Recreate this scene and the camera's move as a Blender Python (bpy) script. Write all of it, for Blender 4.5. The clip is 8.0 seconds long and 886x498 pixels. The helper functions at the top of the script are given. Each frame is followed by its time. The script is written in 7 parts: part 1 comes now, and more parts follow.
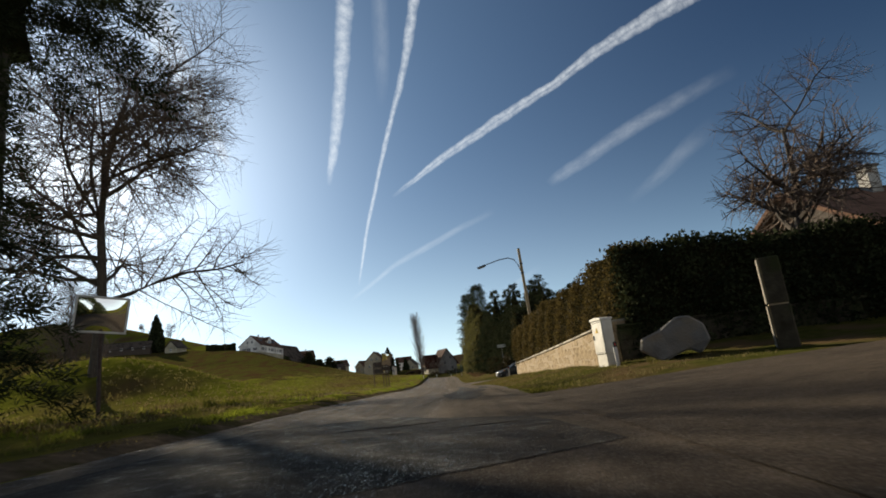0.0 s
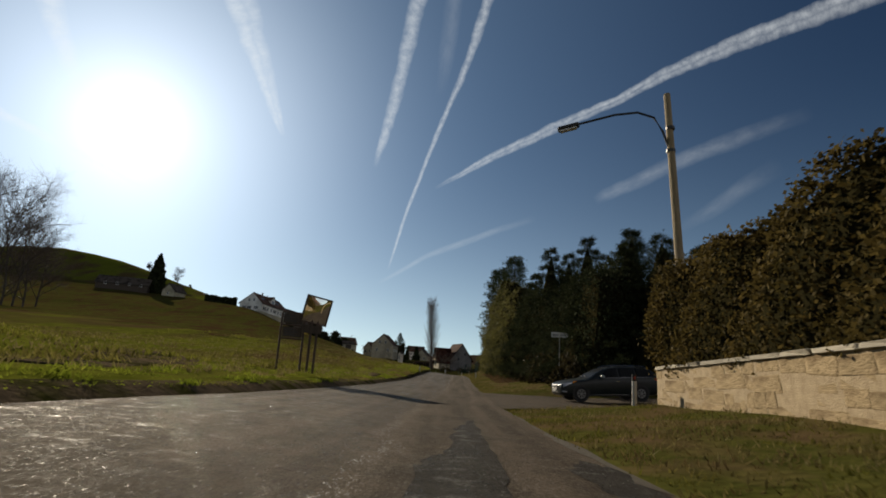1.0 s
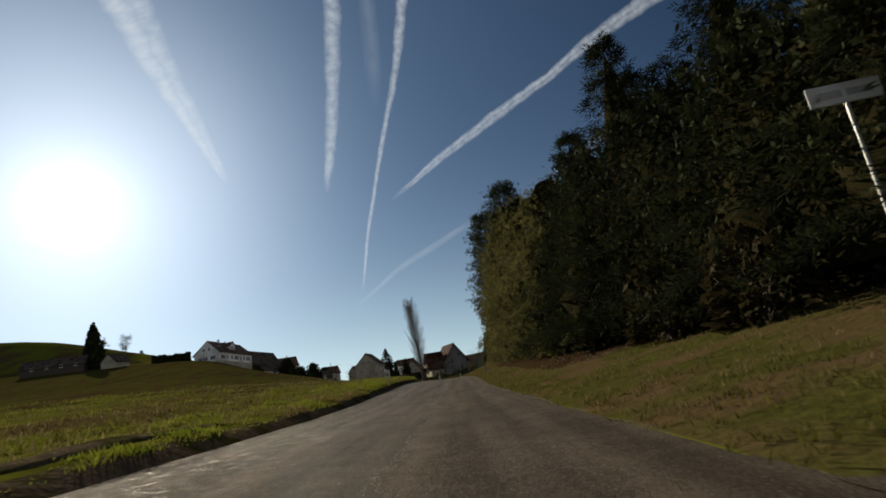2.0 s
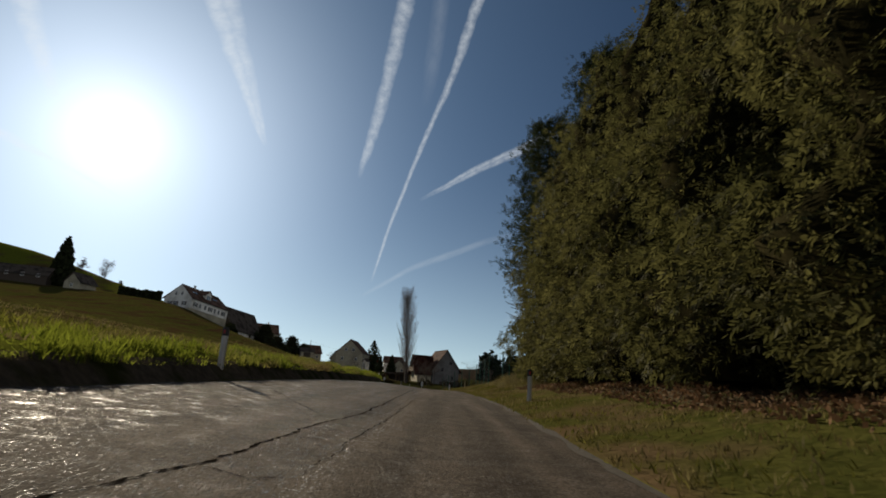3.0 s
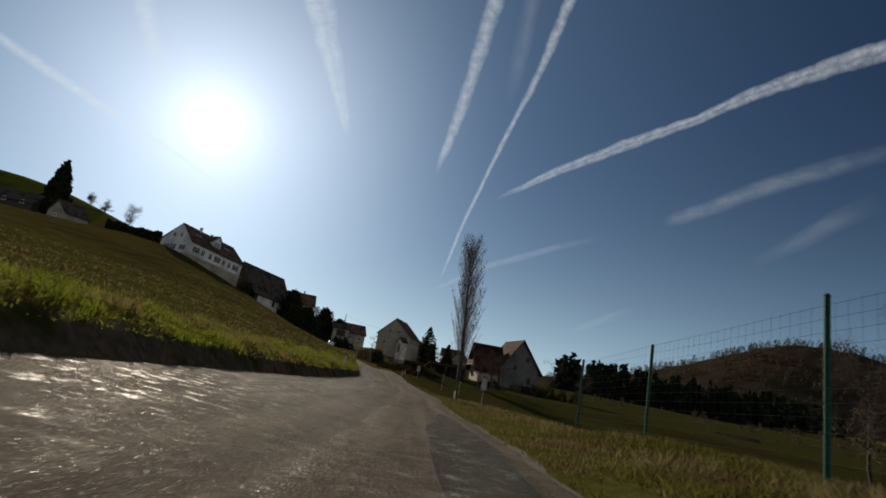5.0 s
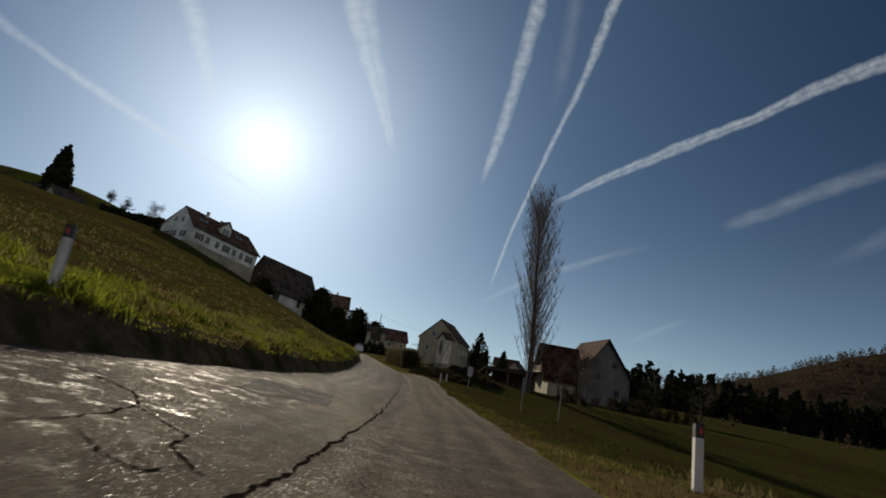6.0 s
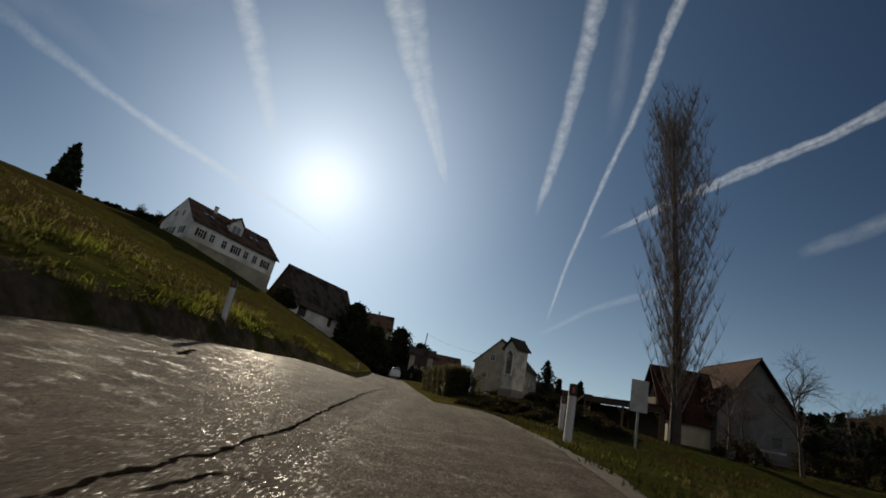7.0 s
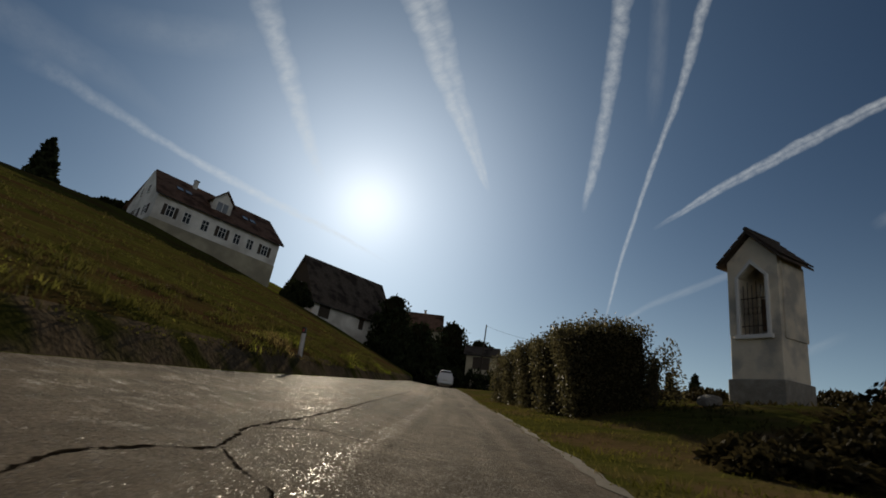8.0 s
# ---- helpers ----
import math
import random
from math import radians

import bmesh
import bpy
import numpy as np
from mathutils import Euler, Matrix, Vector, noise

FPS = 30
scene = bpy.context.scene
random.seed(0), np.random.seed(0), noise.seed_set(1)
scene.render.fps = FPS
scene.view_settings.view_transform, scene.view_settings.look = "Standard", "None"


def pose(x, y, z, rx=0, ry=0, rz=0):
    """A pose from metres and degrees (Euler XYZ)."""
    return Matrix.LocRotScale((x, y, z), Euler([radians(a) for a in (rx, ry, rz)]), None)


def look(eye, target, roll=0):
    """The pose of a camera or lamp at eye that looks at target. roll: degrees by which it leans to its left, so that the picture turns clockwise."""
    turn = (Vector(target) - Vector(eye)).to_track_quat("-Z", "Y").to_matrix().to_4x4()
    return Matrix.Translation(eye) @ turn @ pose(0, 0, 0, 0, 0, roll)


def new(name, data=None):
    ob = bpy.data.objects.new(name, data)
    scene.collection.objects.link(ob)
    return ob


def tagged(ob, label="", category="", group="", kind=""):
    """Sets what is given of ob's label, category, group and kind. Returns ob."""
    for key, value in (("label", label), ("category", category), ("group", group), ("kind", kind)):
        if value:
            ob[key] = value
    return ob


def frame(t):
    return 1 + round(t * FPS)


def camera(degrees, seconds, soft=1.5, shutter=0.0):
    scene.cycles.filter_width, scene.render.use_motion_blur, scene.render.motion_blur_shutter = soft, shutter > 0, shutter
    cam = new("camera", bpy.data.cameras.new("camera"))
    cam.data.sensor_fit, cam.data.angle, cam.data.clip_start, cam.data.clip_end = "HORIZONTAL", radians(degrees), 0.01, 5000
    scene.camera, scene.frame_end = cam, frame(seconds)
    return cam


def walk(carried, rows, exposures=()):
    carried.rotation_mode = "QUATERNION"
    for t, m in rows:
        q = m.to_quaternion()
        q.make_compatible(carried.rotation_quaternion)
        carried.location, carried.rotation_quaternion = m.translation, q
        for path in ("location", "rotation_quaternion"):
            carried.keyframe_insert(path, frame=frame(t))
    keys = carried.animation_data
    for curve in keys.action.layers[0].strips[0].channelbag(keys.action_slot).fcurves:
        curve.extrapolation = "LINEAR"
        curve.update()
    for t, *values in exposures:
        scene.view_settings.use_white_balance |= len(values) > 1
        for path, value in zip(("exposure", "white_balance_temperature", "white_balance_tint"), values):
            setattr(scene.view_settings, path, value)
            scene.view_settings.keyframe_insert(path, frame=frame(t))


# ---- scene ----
cam = camera(79.06, 8.0, soft=1.7, shutter=0.035)
PATH = [
    (0, 0.47, -0.015, 1.074, 103.086, 6.456, -1.515),
    (0.2, 0.898, 6.364, 1.009, 103.09, 5.618, -2.034),
    (0.5, 1.514, 16.114, 0.992, 102.394, -0.135, -2.778),
    (1, 2.119, 29.966, 0.818, 102.81, -3.662, -0.151),
    (1.5, 2.267, 43.072, 0.561, 102.902, 8.595, 1.371),
    (1.7, 2.489, 48.446, 0.508, 103.242, 12.091, 0.153),
    (2.8, 3.52, 77.662, 0.407, 104.314, -3.022, -2.312),
    (3, 3.615, 81.757, 0.481, 104.433, -3.648, -1.883),
    (3.5, 3.979, 96.115, 0.778, 104.847, -4.116, -0.42),
    (3.8, 4.064, 104.406, 0.854, 104.778, -3.056, 0.493),
    (4, 4.234, 109.575, 0.865, 104.724, -2.909, 0.833),
    (4.5, 4.337, 123.847, 0.848, 103.725, -7.092, 1.908),
    (5.8, 0.02, 164.529, 0.151, 104.151, -9.791, 8.646),
    (6, -0.641, 170.317, 0.144, 104.249, -9.51, 9.83),
    (6.5, -3.374, 185.116, 0.041, 105.642, -10.181, 12.525),
    (7, -6.863, 199.362, 0.391, 106.76, -10.215, 15.742),
    (7.2, -8.548, 204.749, 0.84, 106.618, -9.583, 17.081),
    (7.5, -11.379, 214.405, 1.176, 106.901, -8.804, 19.218),
    (8, -16.817, 228.196, 1.242, 106.945, -6.43, 22.261),
]
walk(cam, [(r[0], pose(*r[1:])) for r in PATH], exposures=[(0.0, 0.80, 6850, 10), (0.3, 0.66, 6750, 10), (0.5, 0.44, 6700, 10), (1.0, 0.27, 6800, 10), (1.5, 0.22, 6800, 10), (3.0, 0.16, 6700, 10), (4.0, 0.10, 6600, 10), (6.0, -0.05, 6650, 10), (7.0, -0.15, 6750, 10), (8.0, -0.20, 6850, 10)])

# ---- sky, sun ----
SUN_AZ, SUN_EL = radians(33.0), radians(20.5)      # to the left of +y, above the horizon
sun_dir = Vector((-math.sin(SUN_AZ) * math.cos(SUN_EL), math.cos(SUN_AZ) * math.cos(SUN_EL), math.sin(SUN_EL)))
sun = new("sun", bpy.data.lights.new("sun", "SUN"))
sun.data.energy, sun.data.angle, sun.data.color = 4.8, radians(0.6), (1.0, 0.88, 0.68)
sun.matrix_world = look((0, 0, 60), Vector((0, 0, 60)) - sun_dir)

world = bpy.data.worlds.new("sky")
scene.world = world
world.use_nodes = True
wn, wl = world.node_tree.nodes, world.node_tree.links
wn.clear()
sky = wn.new("ShaderNodeTexSky")
sky.sky_type, sky.sun_disc = "NISHITA", False
sky.sun_elevation, sky.sun_rotation = SUN_EL, -SUN_AZ
sky.altitude, sky.air_density, sky.dust_density, sky.ozone_density = 400.0, 1.0, 0.2, 4.0
coord = wn.new("ShaderNodeTexCoord")
aim = wn.new("ShaderNodeVectorMath")
aim.operation = "DOT_PRODUCT"
aim.inputs[1].default_value = sun_dir
wl.new(coord.outputs["Generated"], aim.inputs[0])


def wmath(op, a, b):
    n = wn.new("ShaderNodeMath")
    n.operation = op
    for k, v in enumerate((a, b)):
        if isinstance(v, (int, float)):
            n.inputs[k].default_value = v
        else:
            wl.new(v, n.inputs[k])
    return n.outputs[0]


# the bright aureole of the hazy air round the sun
near = wmath("MAXIMUM", aim.outputs["Value"], 0.0)
blue = wn.new("ShaderNodeMix")
blue.data_type, blue.blend_type = "RGBA", "MULTIPLY"
blue.inputs[0].default_value = 1.0
blue.inputs[7].default_value = (0.62, 0.92, 1.20, 1)
wl.new(sky.outputs["Color"], blue.inputs[6])
bg_sky, out = wn.new("ShaderNodeBackground"), wn.new("ShaderNodeOutputWorld")
bg_sky.inputs["Strength"].default_value = 0.0178
wl.new(blue.outputs[2], bg_sky.inputs["Color"])
light = bg_sky.outputs[0]
for sharp, amount, colour in ((420.0, 0.30, (1.0, 0.97, 0.92)), (110.0, 0.12, (1.0, 0.98, 0.95)), (26.0, 0.60, (0.84, 0.94, 1.04)), (6.0, 0.09, (0.50, 0.80, 1.12)), (2.5, 0.085, (0.52, 0.82, 1.2))):
    bg, both = wn.new("ShaderNodeBackground"), wn.new("ShaderNodeAddShader")
    bg.inputs["Color"].default_value = (*colour, 1)
    wl.new(wmath("MULTIPLY", wmath("POWER", near, sharp), amount), bg.inputs["Strength"])
    wl.new(light, both.inputs[0])
    wl.new(bg.outputs[0], both.inputs[1])
    light = both.outputs[0]
# out-of-view lobe opposite the sun, added as warm fill on shaded faces
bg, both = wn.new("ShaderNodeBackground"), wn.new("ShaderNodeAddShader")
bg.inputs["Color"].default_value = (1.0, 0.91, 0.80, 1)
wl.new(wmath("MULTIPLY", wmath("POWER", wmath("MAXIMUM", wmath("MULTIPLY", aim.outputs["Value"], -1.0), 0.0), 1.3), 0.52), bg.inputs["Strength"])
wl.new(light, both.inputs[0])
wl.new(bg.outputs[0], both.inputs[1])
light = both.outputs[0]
# pale haze low over the horizon
up = wn.new("ShaderNodeSeparateXYZ")
wl.new(coord.outputs["Generated"], up.inputs[0])
low = wmath("SUBTRACT", 1.0, wmath("ABSOLUTE", up.outputs[2], 0.0))
for tint, amount in (((0.54, 0.88, 1.14), wmath("MULTIPLY", wmath("POWER", low, 6.5), 0.37)),
                     ((1.0, 0.85, 0.52), wmath("MULTIPLY", wmath("POWER", low, 7.0), wmath("MULTIPLY", wmath("POWER", near, 2.0), 0.34)))):
    bg, both = wn.new("ShaderNodeBackground"), wn.new("ShaderNodeAddShader")
    bg.inputs["Color"].default_value = (*tint, 1)
    wl.new(amount, bg.inputs["Strength"])
    wl.new(light, both.inputs[0])
    wl.new(bg.outputs[0], both.inputs[1])
    light = both.outputs[0]
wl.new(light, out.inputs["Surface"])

# ---- materials ----
def rgb(c):
    return (c[0], c[1], c[2], 1.0)


def material(name, low, high, rough=0.8, scale=6.0, bump=0.15, bump_scale=40.0, metal=0.0, spread=0.25, stain=None, stain_scale=0.7,
             island=False, each=False, stretch=(1, 1, 1), spec=0.5, see=0.0, vary=0.38):
    """A rough surface: two colours mixed by grain, a stain at a larger scale, fine relief. see: how much light passes through a leaf."""
    m = bpy.data.materials.new(name)
    m.use_nodes = True
    n, l = m.node_tree.nodes, m.node_tree.links
    n.clear()
    out = n.new("ShaderNodeOutputMaterial")
    p = n.new("ShaderNodeBsdfPrincipled")
    tc, mp = n.new("ShaderNodeTexCoord"), n.new("ShaderNodeMapping")
    geo = n.new("ShaderNodeNewGeometry")
    l.new(geo.outputs["Position"] if not each else tc.outputs["Object"], mp.inputs["Vector"])
    mp.inputs["Scale"].default_value = stretch
    tex = n.new("ShaderNodeTexNoise")
    tex.inputs["Scale"].default_value, tex.inputs["Detail"].default_value = scale, 6.0
    l.new(mp.outputs[0], tex.inputs["Vector"])
    ramp = n.new("ShaderNodeValToRGB")
    ramp.color_ramp.elements[0].position, ramp.color_ramp.elements[1].position = 0.5 - spread, 0.5 + spread
    ramp.color_ramp.elements[0].color, ramp.color_ramp.elements[1].color = rgb(low), rgb(high)
    l.new(tex.outputs["Fac"], ramp.inputs[0])
    colour = ramp.outputs[0]
    if stain is not None:
        big, r2, mix = n.new("ShaderNodeTexNoise"), n.new("ShaderNodeValToRGB"), n.new("ShaderNodeMix")
        big.inputs["Scale"].default_value, big.inputs["Detail"].default_value = stain_scale, 4.0
        l.new(mp.outputs[0], big.inputs["Vector"])
        r2.color_ramp.elements[0].position, r2.color_ramp.elements[1].position = 0.47, 0.63
        l.new(big.outputs["Fac"], r2.inputs[0])
        mix.data_type = "RGBA"
        l.new(r2.outputs[0], mix.inputs[0])
        l.new(colour, mix.inputs[6])
        mix.inputs[7].default_value = rgb(stain)
        colour = mix.outputs[2]
    if island or each:
        hsv, rng = n.new("ShaderNodeHueSaturation"), n.new("ShaderNodeMapRange")
        rng.inputs["To Min"].default_value, rng.inputs["To Max"].default_value = 1 - vary, 1 + vary
        if island:
            l.new(geo.outputs["Random Per Island"], rng.inputs["Value"])
        else:
            info = n.new("ShaderNodeObjectInfo")
            l.new(info.outputs["Random"], rng.inputs["Value"])
        l.new(rng.outputs[0], hsv.inputs["Value"])
        l.new(colour, hsv.inputs["Color"])
        colour = hsv.outputs[0]
    l.new(colour, p.inputs["Base Color"])
    p.inputs["Roughness"].default_value, p.inputs["Metallic"].default_value = rough, metal
    p.inputs["Specular IOR Level"].default_value = spec
    if bump:
        fine, b = n.new("ShaderNodeTexNoise"), n.new("ShaderNodeBump")
        fine.inputs["Scale"].default_value, fine.inputs["Detail"].default_value = bump_scale, 5.0
        l.new(mp.outputs[0], fine.inputs["Vector"])
        b.inputs["Strength"].default_value, b.inputs["Distance"].default_value = bump, 0.03
        l.new(fine.outputs["Fac"], b.inputs["Height"])
        l.new(b.outputs[0], p.inputs["Normal"])
    shader = p.outputs[0]
    if see:
        tr, ms = n.new("ShaderNodeBsdfTranslucent"), n.new("ShaderNodeMixShader")
        l.new(colour, tr.inputs["Color"])
        ms.inputs[0].default_value = see
        l.new(shader, ms.inputs[1])
        l.new(tr.outputs[0], ms.inputs[2])
        shader = ms.outputs[0]
    l.new(shader, out.inputs["Surface"])
    return m


def asphalt_material(name, low, high, rough, gloss_patches, streaks=True):
    """Worn asphalt: stones of several greys, some polished so that they glint; streaks along the lanes; relief of single stones."""
    m = material(name, low, high, rough=rough, scale=42.0, bump=0, spec=0.12, spread=0.22, stain=tuple(0.62 * v for v in high), stain_scale=0.42)
    n, l = m.node_tree.nodes, m.node_tree.links
    p = next(k for k in n if k.type == "BSDF_PRINCIPLED")
    mp = next(k for k in n if k.type == "MAPPING")
    was = p.inputs["Base Color"].links[0].from_socket

    def noise_of(scale, detail, source):
        t = n.new("ShaderNodeTexNoise")
        t.inputs["Scale"].default_value, t.inputs["Detail"].default_value = scale, detail
        l.new(source, t.inputs["Vector"])
        return t.outputs["Fac"]

    def span(value, a, b, c, d):
        g = n.new("ShaderNodeMapRange")
        for key, v in (("From Min", a), ("From Max", b), ("To Min", c), ("To Max", d)):
            g.inputs[key].default_value = v
        l.new(value, g.inputs["Value"])
        return g.outputs[0]

    def times(a, b, op="MULTIPLY"):
        k = n.new("ShaderNodeMath")
        k.operation = op
        for i, v in enumerate((a, b)):
            if isinstance(v, (int, float)):
                k.inputs[i].default_value = v
            else:
                l.new(v, k.inputs[i])
        return k.outputs[0]
    # single stones
    cell = n.new("ShaderNodeTexVoronoi")
    cell.inputs["Scale"].default_value = 88.0
    l.new(mp.outputs[0], cell.inputs["Vector"])
    one = n.new("ShaderNodeSeparateColor")
    l.new(cell.outputs["Color"], one.inputs[0])
    value = times(span(one.outputs[0], 0.0, 1.0, 0.72, 1.3), span(noise_of(3.1, 5.0, mp.outputs[0]), 0.3, 0.7, 0.84, 1.16))
    rough_lane = None
    if streaks:
        uv, long, cut = n.new("ShaderNodeUVMap"), n.new("ShaderNodeMapping"), n.new("ShaderNodeSeparateXYZ")
        long.inputs["Scale"].default_value = (1.0, 0.035, 1.0)
        l.new(uv.outputs[0], long.inputs[0])
        l.new(uv.outputs[0], cut.inputs[0])
        value = times(value, span(noise_of(2.6, 5.0, long.outputs[0]), 0.36, 0.64, 0.80, 1.24))
        # across the road: the coarse old lane, a pale worn track, the smoother lane with its wheel marks
        across = times(cut.outputs[0], span(noise_of(0.35, 4.0, mp.outputs[0]), 0.3, 0.7, -0.16, 0.16), "ADD")
        lane = n.new("ShaderNodeValToRGB")
        ramp = lane.color_ramp
        for k, (at, v) in enumerate(((0.0, 0.92), (0.35, 1.08), (0.50, 1.06), (0.58, 1.06), (0.635, 1.16), (0.68, 0.94), (0.74, 0.84), (0.82, 0.80), (0.87, 1.04), (0.91, 0.82), (1.0, 0.95))):
            e = ramp.elements[k] if k < 2 else ramp.elements.new(at)
            e.position, e.color = at, (0.5 * v, 0.5 * v, 0.5 * v, 1)
        l.new(span(across, -4.0, 1.5, 0.0, 1.0), lane.inputs[0])
        value = times(value, times(lane.outputs[0], 2.0))
        rough_lane = span(across, -0.75, -0.45, 1.0, 0.25)
        sheen = times(span(cut.outputs[1], 128.0, 168.0, 1.6, 1.9), span(across, -2.6, -1.5, 1.0, 0.2))
        sheen = times(sheen, span(cut.outputs[1], 62.0, 96.0, 0.55, 1.0))
        sheen = times(sheen, span(cut.outputs[1], 196.0, 222.0, 1.0, 0.40))
    hsv = n.new("ShaderNodeHueSaturation")
    l.new(was, hsv.inputs["Color"])
    l.new(value, hsv.inputs["Value"])
    l.new(hsv.outputs[0], p.inputs["Base Color"])
    # gloss: worn streaks, and single polished stones, each tilted its own way so that some glint
    worn = span(noise_of(4.6, 10.0, mp.outputs[0]), 0.53, 0.74, 0.0, gloss_patches)
    worn = times(worn, span(noise_of(30.0, 3.0, mp.outputs[0]), 0.44, 0.62, 0.30, 2.2))
    polished = span(times(one.outputs[1], times(noise_of(1.3, 3.0, mp.outputs[0]), 0.12), "ADD"), 0.972, 0.982, 0.0, 0.80)
    if rough_lane is not None:
        polished, worn = times(polished, rough_lane), times(worn, sheen)
    l.new(span(times(polished, times(worn, 0.8), "ADD"), 0.0, 0.6, 0.035, 0.8), p.inputs["Specular IOR Level"])
    l.new(times(times(rough, worn, "SUBTRACT"), polished, "SUBTRACT"), p.inputs["Roughness"])
    height_ = times(times(cell.outputs["Distance"], -0.75), times(noise_of(130.0, 3.0, mp.outputs[0]), 0.6), "ADD")
    height_ = times(height_, times(noise_of(9.0, 4.0, mp.outputs[0]), 0.22), "ADD")
    b = n.new("ShaderNodeBump")
    b.inputs["Strength"].default_value, b.inputs["Distance"].default_value = 1.0, 0.016
    l.new(height_, b.inputs["Height"])
    mid, scaled, tilt, unit = (n.new("ShaderNodeVectorMath") for _ in range(4))
    mid.operation, scaled.operation, tilt.operation, unit.operation = "SUBTRACT", "SCALE", "ADD", "NORMALIZE"
    mid.inputs[1].default_value = (0.5, 0.5, 0.5)
    l.new(cell.outputs["Color"], mid.inputs[0])
    l.new(mid.outputs[0], scaled.inputs[0])
    scaled.inputs["Scale"].default_value = 0.34
    l.new(b.outputs[0], tilt.inputs[0])
    l.new(scaled.outputs[0], tilt.inputs[1])
    l.new(tilt.outputs[0], unit.inputs[0])
    l.new(unit.outputs[0], p.inputs["Normal"])
    return m


M_asphalt = asphalt_material("asphalt", (0.056, 0.044, 0.033), (0.116, 0.094, 0.073), 0.97, 0.34)
M_patch = asphalt_material("asphalt_newer", (0.024, 0.022, 0.020), (0.050, 0.045, 0.040), 0.95, 0.2, streaks=False)
M_crack = material("crack_dirt", (0.006, 0.005, 0.004), (0.020, 0.015, 0.011), rough=1.0, scale=30, bump=0.4, spec=0.0)
M_dust = material("road_dust", (0.046, 0.039, 0.030), (0.086, 0.073, 0.058), rough=0.9, scale=18, bump=0.3, spec=0.15)
M_ground = material("meadow_soil", (0.062, 0.074, 0.010), (0.150, 0.158, 0.023), rough=0.95, scale=2.2, bump=1.0, bump_scale=5.0, stretch=(1, 0.3, 1), stain=(0.082, 0.058, 0.026), stain_scale=0.11, spec=0.0)
M_verge = material("dry_verge_turf", (0.036, 0.041, 0.010), (0.084, 0.080, 0.022), rough=0.95, scale=3.0, bump=1.0, bump_scale=8.0, spec=0.0, stain=(0.095, 0.066, 0.034), stain_scale=0.5)
M_soil = material("bank_soil", (0.062, 0.047, 0.031), (0.145, 0.112, 0.074), rough=0.95, scale=7, bump=1.0, bump_scale=12.0, spec=0.0, stain=(0.040, 0.042, 0.012), stain_scale=1.1)
M_meadow = material("meadow_blade", (0.062, 0.070, 0.011), (0.160, 0.156, 0.028), rough=0.8, scale=0.25, bump=0, island=True, see=0.5, spec=0.03, stain=(0.085, 0.064, 0.030), stain_scale=0.09)
M_blade = material("grass_blade", (0.072, 0.100, 0.010), (0.190, 0.214, 0.026), rough=0.75, scale=0.8, bump=0, island=True, see=0.55, spec=0.05, stain=(0.13, 0.10, 0.042), stain_scale=0.4)
# brown slope turf, its colour darkened as well for grazing sunlight
M_slope = material("brown_dimmed_turf", (0.036, 0.040, 0.010), (0.092, 0.086, 0.022), rough=0.95, scale=2.6, bump=1.0, bump_scale=6.0, stretch=(1, 0.22, 1), spec=0.0, stain=(0.062, 0.036, 0.018), stain_scale=0.4)
# turf and blades with the slope's shade put into their colour
M_dimslope = material("shade_slope_turf", (0.020, 0.026, 0.007), (0.054, 0.056, 0.015), rough=0.95, scale=2.6, bump=1.0, bump_scale=6.0, spec=0.0, stain=(0.040, 0.029, 0.015), stain_scale=0.4)
M_tuft = material("shade_grass_blade", (0.024, 0.030, 0.007), (0.066, 0.064, 0.018), rough=0.85, scale=1.1, bump=0, island=True, see=0.35, spec=0.03, stain=(0.048, 0.034, 0.017), stain_scale=0.5)
# clumped blades, their colour darkened for grazing sunlight
M_clod = material("dimmed_bank_blade", (0.044, 0.048, 0.011), (0.112, 0.106, 0.028), rough=0.85, scale=1.1, bump=0, island=True, see=0.35, spec=0.03, stain=(0.060, 0.042, 0.022), stain_scale=0.5)
M_mixed = material("mixed_verge_blade", (0.052, 0.056, 0.010), (0.120, 0.110, 0.024), rough=0.8, scale=0.9, bump=0, island=True, see=0.45, spec=0.03, stain=(0.105, 0.076, 0.036), stain_scale=0.55)
M_dry = material("dry_grass_blade", (0.10, 0.085, 0.035), (0.19, 0.16, 0.07), rough=0.7, scale=1.2, bump=0, island=True, see=0.4, spec=0.05)
M_litter = material("leaf_litter", (0.075, 0.042, 0.022), (0.17, 0.10, 0.055), rough=0.85, scale=9, bump=0, island=True, see=0.2, spec=0.05)
M_shrub = material("dark_shrub_leaf", (0.018, 0.016, 0.008), (0.055, 0.044, 0.020), rough=0.8, scale=1.6, bump=0, island=True, see=0.3, spec=0.05)
# near-black: the inside shade of crowns and hedges, put into the colour
M_inner = material("inner_shade_black", (0.010, 0.010, 0.005), (0.028, 0.024, 0.011), rough=1.0, scale=5, bump=0.5, spec=0.0)
M_hedge = material("hedge_leaf", (0.040, 0.034, 0.011), (0.105, 0.076, 0.026), rough=0.8, scale=1.6, bump=0, island=True, see=0.35, spec=0.05)
M_laurel = material("glossy_hedge_leaf", (0.036, 0.036, 0.016), (0.115, 0.098, 0.050), rough=0.55, scale=1.6, bump=0, island=True, see=0.5, spec=0.15)
M_thuja = material("thuja_leaf", (0.034, 0.037, 0.013), (0.104, 0.097, 0.034), rough=0.75, scale=0.5, bump=0, island=True, see=0.45, spec=0.06)
M_needle = material("spruce_needle", (0.015, 0.021, 0.012), (0.046, 0.053, 0.024), rough=0.9, scale=0.8, bump=0, island=True, see=0.15, spec=0.02)
